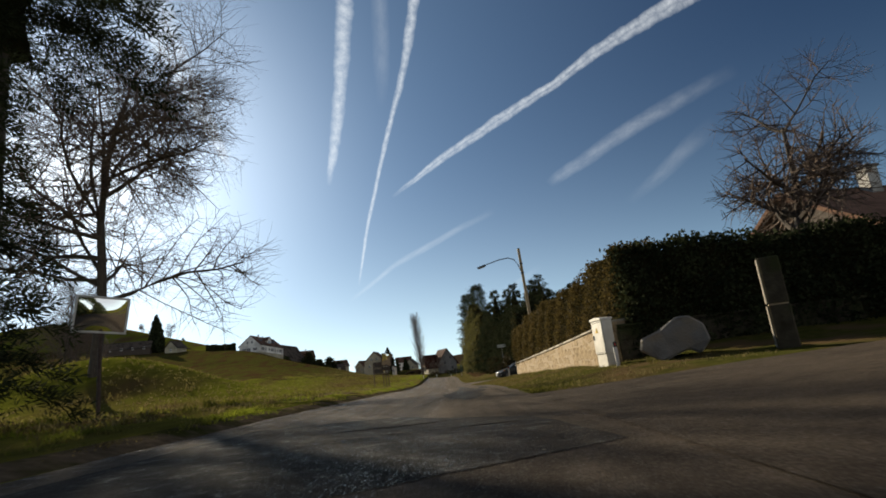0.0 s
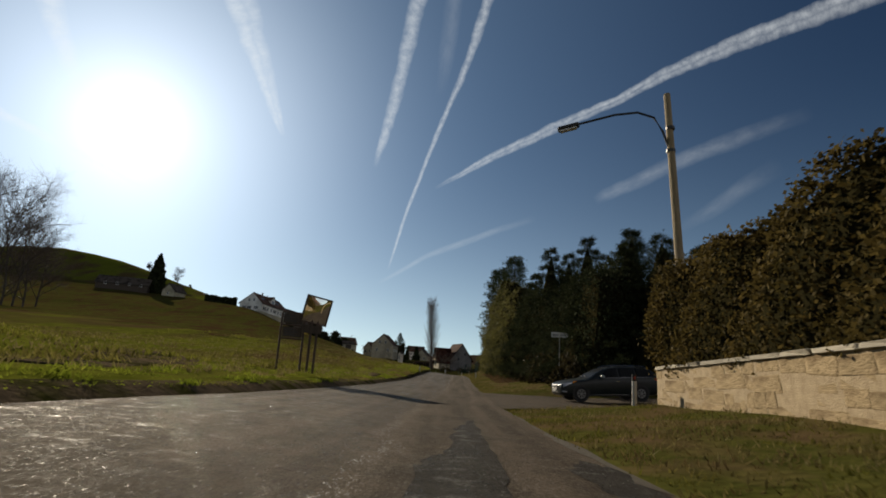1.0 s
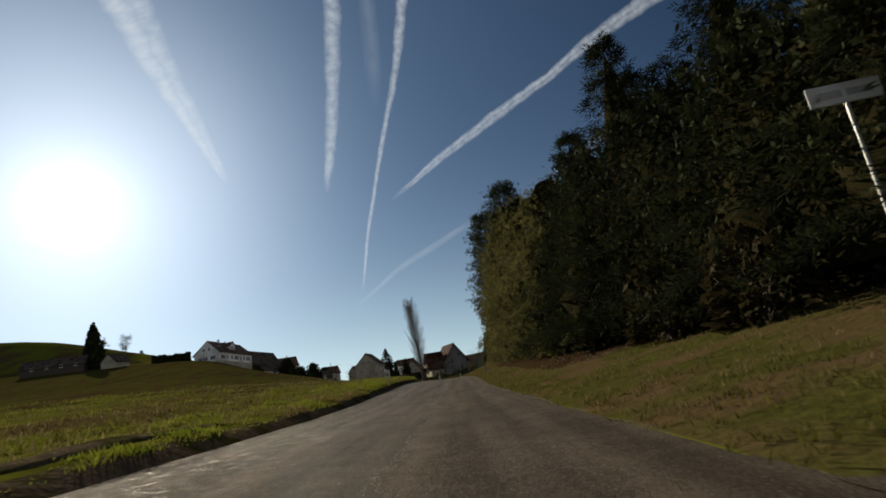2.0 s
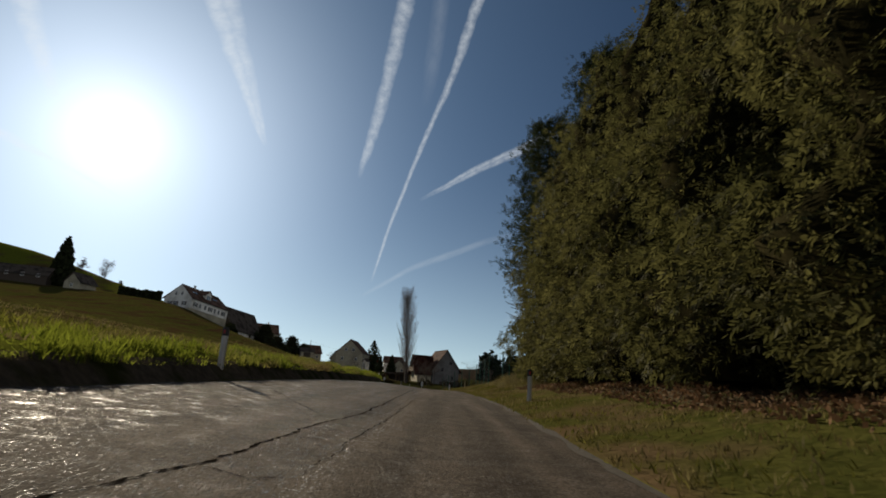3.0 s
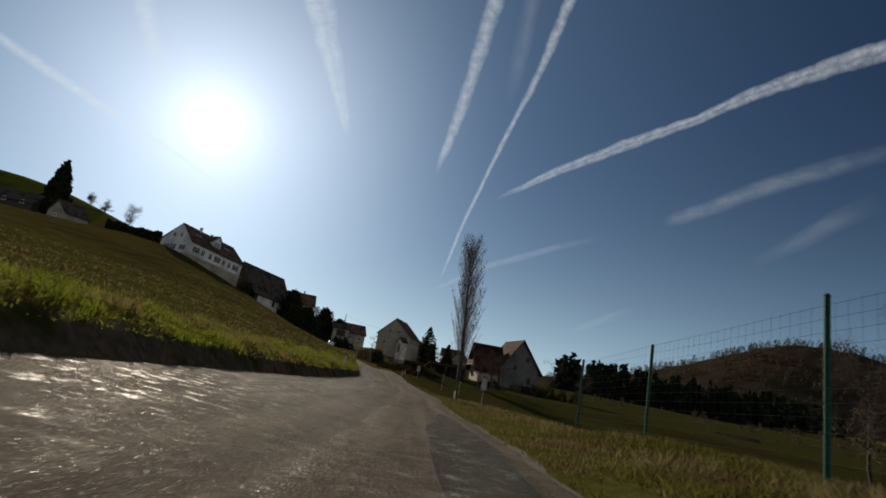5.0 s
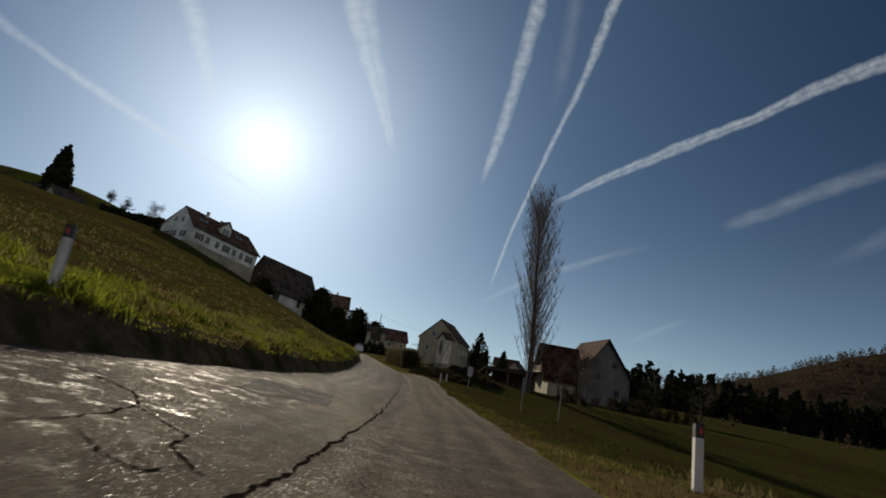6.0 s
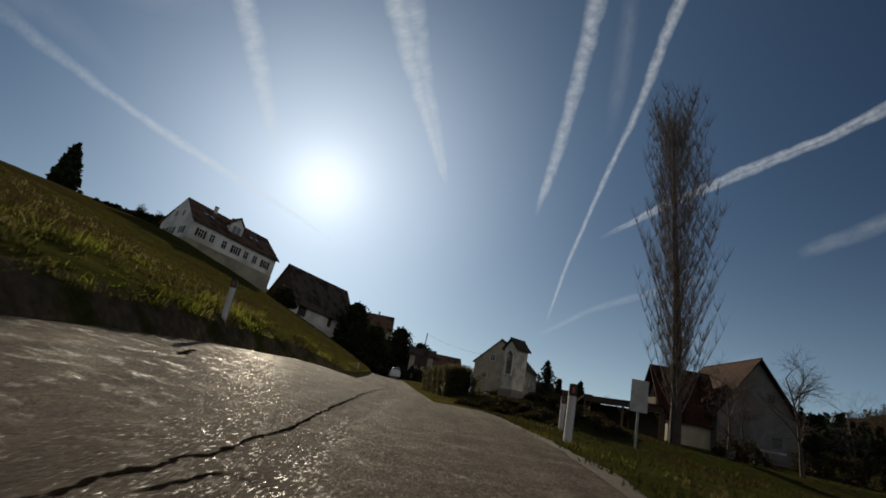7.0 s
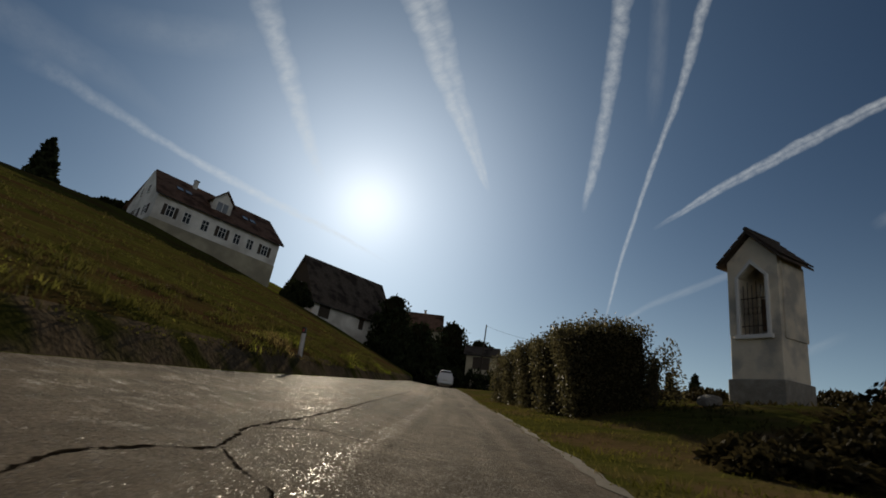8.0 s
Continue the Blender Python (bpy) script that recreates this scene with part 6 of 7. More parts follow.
def traffic_mirror(at, turn, wide, tall, low, nod, roll, post_r, frame_mat, label, posts=(0.0,)):
    """A slightly domed mirror in a frame, on a post, tilted a little."""
    ob = thing("traffic_mirror", label, "traffic mirror", at, turn)
    for x in posts:
        tube("post", (x, 0.07, -0.4), (x, 0.07, low + tall * 0.8), post_r, M_rust, ob, "dark brown steel post")
    m = Matrix.Translation((0, 0, low + tall / 2)) @ Matrix.Rotation(radians(roll), 4, "Y") @ Matrix.Rotation(radians(nod), 4, "X")
    w, t, n = wide / 2, tall / 2, 10
    bm = bmesh.new()
    grid = [[bm.verts.new((w * (2 * i / n - 1), -0.020 - 0.045 * (1 - (2 * i / n - 1) ** 2) * (1 - (2 * j / n - 1) ** 2), t * (2 * j / n - 1))) for i in range(n + 1)] for j in range(n + 1)]
    for j in range(n):
        for i in range(n):
            bm.faces.new((grid[j][i], grid[j][i + 1], grid[j + 1][i + 1], grid[j + 1][i])).smooth = True
    bm.transform(m)
    part("mirror_glass", bm, M_mirror, ob, "domed mirror glass")
    box("back_shell", (-w, -0.005, -t), (w, 0.05, t), M_steel, ob, "grey back shell", bevel=0.01, m=m)
    e = 0.06
    for lo, hi in (((-w - e, -0.05, -t - e), (-w, 0.05, t + e)), ((w, -0.05, -t - e), (w + e, 0.05, t + e)), ((-w, -0.05, t), (w, 0.05, t + e)), ((-w, -0.05, -t - e), (w, 0.05, -t))):
        box("frame", lo, hi, frame_mat, ob, bevel=0.008, m=m)
    for z in (-0.25, 0.25):
        box("clamp", (-0.10, 0.05, z * tall - 0.03), (0.10, 0.13, z * tall + 0.03), M_steel, ob, bevel=0.006, m=m)
    return ob


first = on_land(-9.1, 16.4)
traffic_mirror(first, radians(40), 1.30, 0.98, 3.45 - first[2], 7, 5, 0.055, M_plastic, "rectangular traffic mirror in a pale frame on a thin post")
post = thing("post", "weathered wooden post below the fence", "post", on_land(7.15, 131.0))
tube("shaft", (0, 0, -0.3), (0.02, 0.0, 0.72), 0.034, M_pole, post, sides=7)

# wooden lamp pole with its arm
lamp = thing("street_lamp", "weathered wooden pole with a curved steel lamp arm", "street lamp", on_land(10.17, 47.8))
part("pole", add_tube(bmesh.new(), (0, 0, -0.5), (-0.16, 0.75, 11.6 - lamp.location.z), 0.17, 0.12, 12), M_pole, lamp)
arm = [Vector((-0.18, 0.62, 9.3)), Vector((-0.40, 0.66, 10.05)), Vector((-0.70, 0.70, 10.6)), Vector((-1.25, 0.85, 10.85)), Vector((-2.05, 1.05, 10.80)), Vector((-3.35, 1.45, 10.52))]
arrays("arm", *tubes([[(p, 0.045) for p in arm]], 8), M_darksteel, lamp, "curved dark steel arm", smooth=True)
head = part("lamp_head", add_box(bmesh.new(), (-0.42, -0.15, -0.09), (0.42, 0.15, 0.08), 0.05, Matrix.Translation((-3.70, 1.55, 10.42)) @ Matrix.Rotation(radians(-17), 4, "Z") @ Matrix.Rotation(radians(-12), 4, "Y")), M_darksteel, lamp, "dark lamp head")
box("diffuser", (-0.34, -0.11, -0.13), (0.30, 0.11, -0.085), M_plastic, head, "clouded diffuser", m=Matrix.Translation((-3.70, 1.55, 10.42)) @ Matrix.Rotation(radians(-17), 4, "Z") @ Matrix.Rotation(radians(-12), 4, "Y"))
for z in (9.2, 10.1):
    part("clamp", add_tube(bmesh.new(), (-0.13, 0.62, z), (-0.13, 0.62, z + 0.12), 0.16, sides=10), M_darksteel, lamp)

# street-name sign, seen nearly from behind
name_sign = thing("street_sign", "white street-name sign on a thin steel post", "street sign", on_land(9.38, 64.0), radians(-8))
tube("post", (0, 0, -0.4), (0, 0, 3.05), 0.03, M_steel, name_sign)
plate = box("plate", (-0.52, -0.035, 2.78), (0.52, 0.0, 3.10), M_plastic, name_sign, bevel=0.012)
box("bracket", (-0.06, -0.0, 2.86), (0.06, 0.05, 3.0), M_steel, plate)
for k, (a, b) in enumerate(((-0.40, -0.05), (0.02, 0.38))):
    box("letter_bar", (a, -0.041, 2.88), (b, -0.034, 2.99), M_steel, plate, "grey bar of writing")

# the framed boards at the edge of the village
place = (-3.42, 53.2, height(-3.42, 53.2))
zb = place[2]
board = traffic_mirror(place, radians(38), 1.08, 1.06, 2.48 - zb, 8, 7, 0.05, M_rust, "square brown-framed traffic mirror on a post beside the boards", posts=(-0.14, 0.14))
small = box("lower_plate", (-0.62, -0.03, 2.02 - zb), (0.30, -0.005, 2.36 - zb), M_darkwood, board, "brown plate seen from behind")
rack = thing("board_rack", "dark tubular steel rack holding two brown notice boards", "sign", (-4.25, 52.75, height(-4.25, 52.75)), radians(30))
zr_ = rack.location.z
for x in (-0.48, 0.48):
    tube("post", (x, 0, -0.4), (x, 0, 2.78 - zr_), 0.045, M_rust, rack)
for z in (2.82, 2.30, 1.74):
    part("rail", add_tube(bmesh.new(), (-0.48, 0, z - zr_), (0.48, 0, z - zr_), 0.035, sides=8), M_rust, rack)
for z in (2.36, 1.80):
    b = box("board", (-0.42, -0.03, z - zr_), (0.42, 0.0, z + 0.42 - zr_), M_darkwood, rack, "brown notice board", bevel=0.01)
    for k in range(3):
        box("writing_bar", (-0.34, -0.036, z + 0.09 + 0.10 * k - zr_), (0.10 + 0.1 * (k % 2), -0.03, z + 0.13 + 0.10 * k - zr_), M_black, b, "dark bar of writing")
    for x in (-0.25, 0.25):
        tube("hanger", (x, -0.01, z + 0.40 - zr_), (x, -0.01, z + 0.50 - zr_), 0.012, M_rust, b)
box("yellow_tag", (0.50, -0.05, 1.98 - zr_), (0.64, -0.02, 2.16 - zr_), M_yellow, rack, "small yellow tag")


def back_sign(at, turn, tall, w, h, label):
    ob = thing("road_sign", label, "road sign", at, turn)
    tube("post", (0, 0, -0.4), (0, 0, tall), 0.03, M_steel, ob)
    p = box("plate", (-w / 2, -0.03, tall - h), (w / 2, -0.01, tall + 0.02), M_steel, ob, "grey back of the plate", bevel=0.006)
    for z in (0.2, 0.75):
        box("rail", (-w / 2 + 0.03, -0.01, tall - h + h * z), (w / 2 - 0.03, 0.015, tall - h + h * z + 0.03), M_steel, p)
    return ob


back_sign(on_land(3.1, 175.6), 0.25, 1.75, 0.36, 0.75, "small grey sign plate seen from behind on a post")
back_sign(on_land(-1.45, 198.7), 0.9, 1.65, 0.30, 0.75, "narrow grey sign plate on a thin post")
back_sign(on_land(-6.1, 213.2), 0.35, 1.55, 0.42, 0.72, "grey sign plate seen from behind on a post")
post = thing("post", "thin grey steel post on the slope", "post", on_land(0.4, 198.8))
tube("shaft", (0, 0, -0.3), (0.03, 0.0, 1.5), 0.03, M_steel, post)

# ---- wire fence on green posts ----
fence = thing("wire_fence", "tall wire-mesh fence on green steel posts", "fence", (0, 0, 0))
fy = [113.6, 116.5, 120.0, 123.7, 127.8, 132.1, 136.4, 141.0, 146.0, 151.0, 156.0]
fx = [8.45 if y < 118 else 7.95 + 0.02 * (y - 118) if y < 134 else 8.2 - 0.10 * (y - 134) for y in fy]
fz = [height(x, y) for x, y in zip(fx, fy)]
wires = []
for k, (x, y, z) in enumerate(zip(fx, fy, fz)):
    tall = 2.0 + 0.05 * (k % 3)
    p = tube("post", (x, y, z - 0.3), (x + 0.02 * (k % 2), y, z + tall), 0.034, M_greensteel, fence, "green steel post")
    part("cap", add_tube(bmesh.new(), (x + 0.02 * (k % 2), y, z + tall), (x + 0.02 * (k % 2), y, z + tall + 0.03), 0.042, 0.02, 8), M_black, p)
    if k:
        a, b = Vector((fx[k - 1], fy[k - 1], fz[k - 1])), Vector((x, y, z))
        for j in range(13):
            h = 0.12 + 0.155 * j
            wires.append([(a + Vector((-0.04, 0, h)), 0.0022), ((a + b) / 2 + Vector((-0.04, 0, h - 0.015)), 0.0022), (b + Vector((-0.04, 0, h)), 0.0022)])
        for j in range(1, 26):
            q = a.lerp(b, j / 26)
            wires.append([(q + Vector((-0.045, 0, 0.10)), 0.0016), (q + Vector((-0.045, 0, 2.0)), 0.0016)])
arrays("wire_mesh", *tubes(wires, 3), M_wire, fence, "thin wire mesh", stuff=True)

# ---- wayside shrine ----
shrine = thing("wayside_shrine", "white rough-cast wayside shrine with a barred niche and tiled cap", "shrine", (-14.36, 245.6, height(-14.55, 245.6)), radians(-36))
shrine.scale = (0.93, 1.0, 1.08)
sz = 2.70 - shrine.location.z
box("plinth", (-0.84, -0.74, -0.6), (0.84, 0.74, sz + 0.28), M_plinth, shrine, "rough stone plinth", bevel=0.03)
box("lower_shaft", (-0.76, -0.66, sz + 0.28), (0.76, 0.66, sz + 1.42), M_shrine, shrine, bevel=0.02)
# the upper part is open to the front: sides, back, and the frame round the niche
u0, u1, ue = sz + 1.42, sz + 3.35, sz + 4.05
for x in (-1, 1):
    box("side", (min(x * 0.42, x * 0.76), -0.66, u0), (max(x * 0.42, x * 0.76), 0.66, u1), M_shrine, shrine)
box("back", (-0.42, 0.30, u0), (0.42, 0.66, u1), M_shrine, shrine)
prism("gable", [(-0.76, u1), (0.76, u1), (0.76, u1 + 0.06), (0, ue), (-0.76, u1 + 0.06)], 1.32, M_shrine, shrine)
prism("gable_face", [(-0.42, u1 - 0.40), (-0.42, u1 + 0.02), (0.42, u1 + 0.02), (0.42, u1 - 0.40), (0, u1 - 0.06)], 0.30, M_shrine, shrine, m=Matrix.Translation((0, -0.50, 0)))
box("side_band", (0.75, -0.50, u0 - 0.10), (0.80, 0.66, u1 - 0.05), M_shrine, shrine, "raised plaster panel")
box("side_band", (-0.80, -0.50, u0 - 0.10), (-0.75, 0.66, u1 - 0.05), M_shrine, shrine, "raised plaster panel")
for lo, hi in (((-0.50, -0.73, u0 - 0.02), (-0.40, -0.64, u1 - 0.42)), ((0.40, -0.73, u0 - 0.02), (0.50, -0.64, u1 - 0.42)), ((-0.56, -0.77, u0 - 0.13), (0.56, -0.62, u0 - 0.02))):
    box("niche_frame", lo, hi, M_trimw, shrine, "white raised frame", bevel=0.012)
for s in (-1, 1):
    prism("niche_frame", [(s * 0.50, u1 - 0.42), (s * 0.40, u1 - 0.42), (0, u1 - 0.07), (0, u1 + 0.05)], 0.09, M_trimw, shrine, m=Matrix.Translation((0, -0.685, 0)))
grille = thing("grille", "", "")
grille.parent = shrine
for key in ("label", "category"):
    if key in grille:
        del grille[key]
bars = []
for k in range(6):
    x = -0.33 + 0.132 * k
    bars.append([(Vector((x, -0.58, u0)), 0.012), (Vector((x, -0.58, u0 + 1.30 + 0.1 * (k % 2))), 0.012)])
for z in (0.22, 0.95):
    bars.append([(Vector((-0.41, -0.585, u0 + z)), 0.014), (Vector((0.41, -0.585, u0 + z)), 0.014)])
for k in range(5):
    c = Vector((-0.264 + 0.132 * k, -0.585, u0 + 0.62))
    bars.append([(c + Vector((0.06 * math.cos(a), 0, 0.10 * math.sin(a))), 0.008) for a in np.linspace(0, 6.283, 9)])
bpy.data.objects.remove(grille)
arrays("grille", *tubes(bars, 6), M_rust, shrine, "wrought-iron grille before the niche")
box("niche_picture", (-0.28, 0.24, u0 + 0.25), (0.28, 0.29, u0 + 1.1), M_wood, shrine, "dim picture panel in the niche")
for s in (-1, 1):
    k = (ue - u1 - 0.06) / 0.76
    cap = prism("cap_roof", [(0, ue + 0.05), (s * 1.0, u1 + 0.06 - 0.24 * k + 0.05), (s * 1.0, u1 + 0.06 - 0.24 * k + 0.11), (0, ue + 0.12)], 1.72, M_roof_dark, shrine, "small tiled roof")
    tile = None
    for row in range(4):
        for col in range(9):
            c = Vector((s * (0.16 + 0.245 * row), -0.76 + 0.19 * col, 0))
            c.z = ue + 0.145 - abs(c.x) * k + 0.02
            m = Matrix.Translation(c) @ Matrix.Rotation(s * math.atan(k) * 0.93, 4, "Y")
            if tile is None:
                t = part("tile", add_box(bmesh.new(), (-0.15, -0.09, -0.018), (0.15, 0.09, 0.018), 0.01), M_roof_dark, cap)
                tile = t.data
            else:
                t = new("tile", tile)
                t.parent = cap
            t.matrix_basis = m
part("ridge_tiles", add_tube(bmesh.new(), (0, -0.88, ue + 0.16), (0, 0.88, ue + 0.16), 0.07, sides=8), M_roof_dark, shrine)

# ---- vehicles ----
def vehicle(name, label, category, at, turn, paint, stations, axles, wheel_r, rails=True, nose_down=0.0, screen=(1.30, 2.10), cabin=(1.62, 4.25), rear=0.50):
    """A car lofted from rounded sections (x from the front, sill, belt, half width, roof, half width of roof)."""
    ob = thing(name, label, category, at, turn)
    ob.matrix_basis = ob.matrix_basis @ Matrix.Rotation(nose_down, 4, "Y")
    st = np.array(stations, float)
    end = st[-1, 0]
    smooth_of = [curve_through([(q[0], q[k]) for q in stations]) for k in range(1, 6)]

    def section(x):
        b, bz, w, rz, rw = (float(c(x)) for c in smooth_of)
        tall = max(rz - bz, 0.015)
        half = [(w * 0.80, b), (w * 0.93, b + 0.03), (w * 0.985, b + 0.14), (w, b + 0.5 * (bz - b)), (w * 0.992, b + 0.80 * (bz - b)), (w * 0.955, bz)]
        for u in (0.25, 0.55, 0.80):
            half.append((w * 0.955 + (rw - w * 0.955) * u ** 0.9, bz + tall * u))
        half += [(rw * 0.965, bz + tall * 0.93), (rw * 0.80, bz + tall * 0.985), (rw * 0.42, bz + tall)]
        return half

    def spot(x, u, s, proud):
        """A point on the skin: u runs up the section; proud lifts it off the skin."""
        h = section(x)
        i = min(int(u), len(h) - 2)
        a, b = Vector((0, h[i][0], h[i][1])), Vector((0, h[i + 1][0], h[i + 1][1]))
        c = a.lerp(b, u - i)
        out = Vector((0, (b - a).z, -(b - a).y)).normalized()
        c = c + out * proud
        return (x, s * c.y, c.z)

    def skin(nm, mat, s, corners, label_="", proud=0.010, parent=None, n=7):
        """A pane or lens that follows the body between four corners (x, u), front low, back low, back high, front high."""
        v, f = [], []
        for j in range(n):
            for i in range(n):
                p, q = i / (n - 1), j / (n - 1)
                x = (corners[0][0] * (1 - p) + corners[1][0] * p) * (1 - q) + (corners[3][0] * (1 - p) + corners[2][0] * p) * q
                u = (corners[0][1] * (1 - p) + corners[1][1] * p) * (1 - q) + (corners[3][1] * (1 - p) + corners[2][1] * p) * q
                v.append(spot(x, u, s, proud))
        for j in range(n - 1):
            for i in range(n - 1):
                k = j * n + i
                f.append((k, k + 1, k + n + 1, k + n) if s < 0 else (k, k + n, k + n + 1, k + 1))
        g = arrays(nm, v, f, mat, parent or ob, label_, smooth=True)
        sol = g.modifiers.new("thick", "SOLIDIFY")
        sol.thickness = 0.008
        return g
    xs = np.unique(np.r_[st[:, 0], np.arange(0.0, 0.6, 0.05), np.arange(0.6, end, 0.14)])
    m_ = 2 * len(section(1.0))
    v, f = [], []
    for x in xs:
        h = section(x)
        v += [(x, -y, z) for y, z in h] + [(x, y, z) for y, z in h[::-1]]
    for k in range(1, len(xs)):
        a, b = m_ * (k - 1), m_ * k
        f += [(a + j, b + j, b + (j + 1) % m_, a + (j + 1) % m_) for j in range(m_)]
    f += [tuple(range(m_)), tuple(m_ * (len(xs) - 1) + j for j in reversed(range(m_)))]
    arrays("body", v, f, paint, ob, smooth=True)
    c0, c1 = cabin
    third = (c1 - c0 - 0.30) / 3
    for s in (-1, 1):
        skin("side_window", M_screen, s, ((c0 + 0.12, 5.5), (c0 + 0.24 + third, 5.5), (c0 + 0.24 + third, 8.7), (c0 + 0.62, 8.7)), "dark side window")
        skin("side_window", M_screen, s, ((c0 + 0.31 + third, 5.5), (c0 + 0.26 + 2 * third, 5.5), (c0 + 0.24 + 2 * third, 8.7), (c0 + 0.31 + third, 8.7)), "dark side window")
        skin("side_window", M_screen, s, ((c0 + 0.33 + 2 * third, 5.5), (c1 + 0.06, 5.6), (c1 - 0.16, 8.6), (c0 + 0.31 + 2 * third, 8.7)), "dark side window")
        for x in axles:
            w = section(x)[3][0]
            part("wheel_arch", add_tube(bmesh.new(), (x, s * (w - 0.25), wheel_r + 0.02), (x, s * (w + 0.004), wheel_r + 0.02), wheel_r + 0.055, sides=28), M_black, ob, "dark wheel arch")
            wheel = part("wheel", add_tube(bmesh.new(), (x, s * (w - 0.21), wheel_r), (x, s * (w + 0.010), wheel_r), wheel_r, wheel_r * 0.97, 28), M_tyre, ob, "black tyre")
            rim = part("rim", add_tube(bmesh.new(), (x, s * (w - 0.05), wheel_r), (x, s * (w + 0.018), wheel_r), wheel_r * 0.68, wheel_r * 0.62, 24), M_steel, wheel, "grey wheel rim")
            for k in range(7):
                box("spoke_gap", (-0.025, -0.004, wheel_r * 0.22), (0.03, 0.004, wheel_r * 0.53), M_black, rim, m=Matrix.Translation((x, s * (w + 0.020), wheel_r)) @ Matrix.Rotation(k * 2 * math.pi / 7, 4, "Y"))
            part("hub_cap", add_tube(bmesh.new(), (x, s * (w + 0.01), wheel_r), (x, s * (w + 0.028), wheel_r), 0.055, sides=12), M_steel, wheel)
        lamp_ = skin("headlight", M_lens, s, ((0.03, 3.55), (0.66, 4.75), (0.72, 5.02), (0.07, 5.05)), "clear swept-back headlight", 0.012)
        skin("indicator", M_amber, s, ((0.50, 4.48), (0.68, 4.80), (0.74, 5.02), (0.56, 5.03)), "amber indicator", 0.018, lamp_, 3)
        skin("fog_lamp", M_lens, s, ((0.08, 2.15), (0.26, 2.15), (0.28, 2.6), (0.10, 2.6)), "small fog lamp", 0.012, n=4)
        skin("bumper_groove", M_black, s, ((0.02, 3.02), (0.62, 2.92), (0.62, 3.04), (0.02, 3.16)), "dark groove above the bumper", 0.004)
        skin("tail_lamp", M_red, s, ((end - 0.42, 4.3), (end - 0.07, 4.0), (end - 0.10, 5.0), (end - 0.40, 5.0)), "red tail lamp", 0.012, n=4)
        skin("door_seam", M_black, s, ((c0 + 0.275 + third, 1.3), (c0 + 0.29 + third, 1.3), (c0 + 0.29 + third, 5.4), (c0 + 0.275 + third, 5.4)), "dark door seam", 0.003, n=5)
        skin("door_seam", M_black, s, ((c0 - 0.10, 1.3), (c0 - 0.085, 1.3), (c0 - 0.085, 5.2), (c0 - 0.10, 5.2)), "dark door seam", 0.003, n=5)
        skin("sill_strip", M_chrome, s, ((1.30, 1.12), (end - 1.55, 1.12), (end - 1.55, 1.42), (1.30, 1.42)), "bright sill strip", 0.010)
        skin("window_trim", M_chrome, s, ((c0 + 0.05, 5.22), (c1 + 0.05, 5.22), (c1 + 0.05, 5.32), (c0 + 0.05, 5.32)), "thin bright window trim", 0.006)
        mx = section(c0 + 0.30)
        shell = part("mirror", add_box(bmesh.new(), (-0.05, -0.11, -0.065), (0.09, 0.11, 0.075), 0.04, Matrix.Translation((c0 + 0.22, s * (mx[5][0] + 0.12), mx[5][1] + 0.10))), M_mirrorshell, ob, "pale mirror shell", smooth=True)
        box("mirror_foot", (c0 + 0.20, s * (mx[5][0] + 0.02) - 0.05, mx[5][1] + 0.02), (c0 + 0.27, s * (mx[5][0] + 0.02) + 0.05, mx[5][1] + 0.06), M_black, shell)
        for x in (c0 + 0.10 + third, c0 + 0.12 + 2 * third):
            hx = section(x)
            box("door_handle", (x, s * hx[4][0] - 0.014, hx[4][1] + 0.01), (x + 0.17, s * hx[4][0] + 0.014, hx[4][1] + 0.045), M_chrome, ob, "small bright door handle", bevel=0.008)
        if rails:
            p = [Vector((x, s * (section(x)[9][0] - 0.02), section(x)[9][1] + g)) for x, g in ((2.25, 0.02), (2.40, 0.075), (2.9, 0.085), (3.5, 0.085), (4.0, 0.075), (4.15, 0.02))]
            arrays("roof_rail", *tubes([[(q, 0.016) for q in p]], 6), M_chrome, ob, "bright roof rail")
    for nm, xa, xb in (("windscreen", *screen), ("rear_window", end - 0.16, end - rear)):
        v, f, n = [], [], 9
        for j in range(n):
            x = xa + (xb - xa) * j / (n - 1)
            h = section(x)
            half, top = h[9][0] * 0.985, h[-1][1]
            for i in range(n):
                y = half * (2 * i / (n - 1) - 1)
                v.append((x, y, float(np.interp(abs(y), [h[-1][0], h[10][0], h[9][0]], [h[-1][1], h[10][1], h[9][1]])) + 0.014))
        for j in range(n - 1):
            for i in range(n - 1):
                k = j * n + i
                f.append((k, k + 1, k + n + 1, k + n))
        arrays(nm, v, f, M_screen, ob, "dark glass", smooth=True)
    for y in (-0.28, 0.18):
        part("wiper", add_tube(bmesh.new(), (screen[0] + 0.05, y, section(screen[0] + 0.05)[-1][1] + 0.035), (screen[0] + 0.16, y + 0.52, section(screen[0] + 0.16)[-1][1] + 0.035), 0.010, sides=5), M_black, ob)
    front = section(0.0)
    zb, zt = front[0][1], front[5][1]
    grille_ = box("radiator_grille", (-0.028, -0.34, zt - 0.115), (0.05, 0.34, zt - 0.015), M_black, ob, "black slatted grille in a bright surround", bevel=0.015)
    for k in range(3):
        box("slat", (-0.036, -0.31, zt - 0.100 + 0.028 * k), (-0.026, 0.31, zt - 0.092 + 0.028 * k), M_chrome, grille_)
    for lo, hi in (((-0.034, -0.36, zt - 0.018), (0.02, 0.36, zt)), ((-0.034, -0.36, zt - 0.128), (0.02, 0.36, zt - 0.113))):
        box("surround", lo, hi, M_chrome, grille_, bevel=0.005)
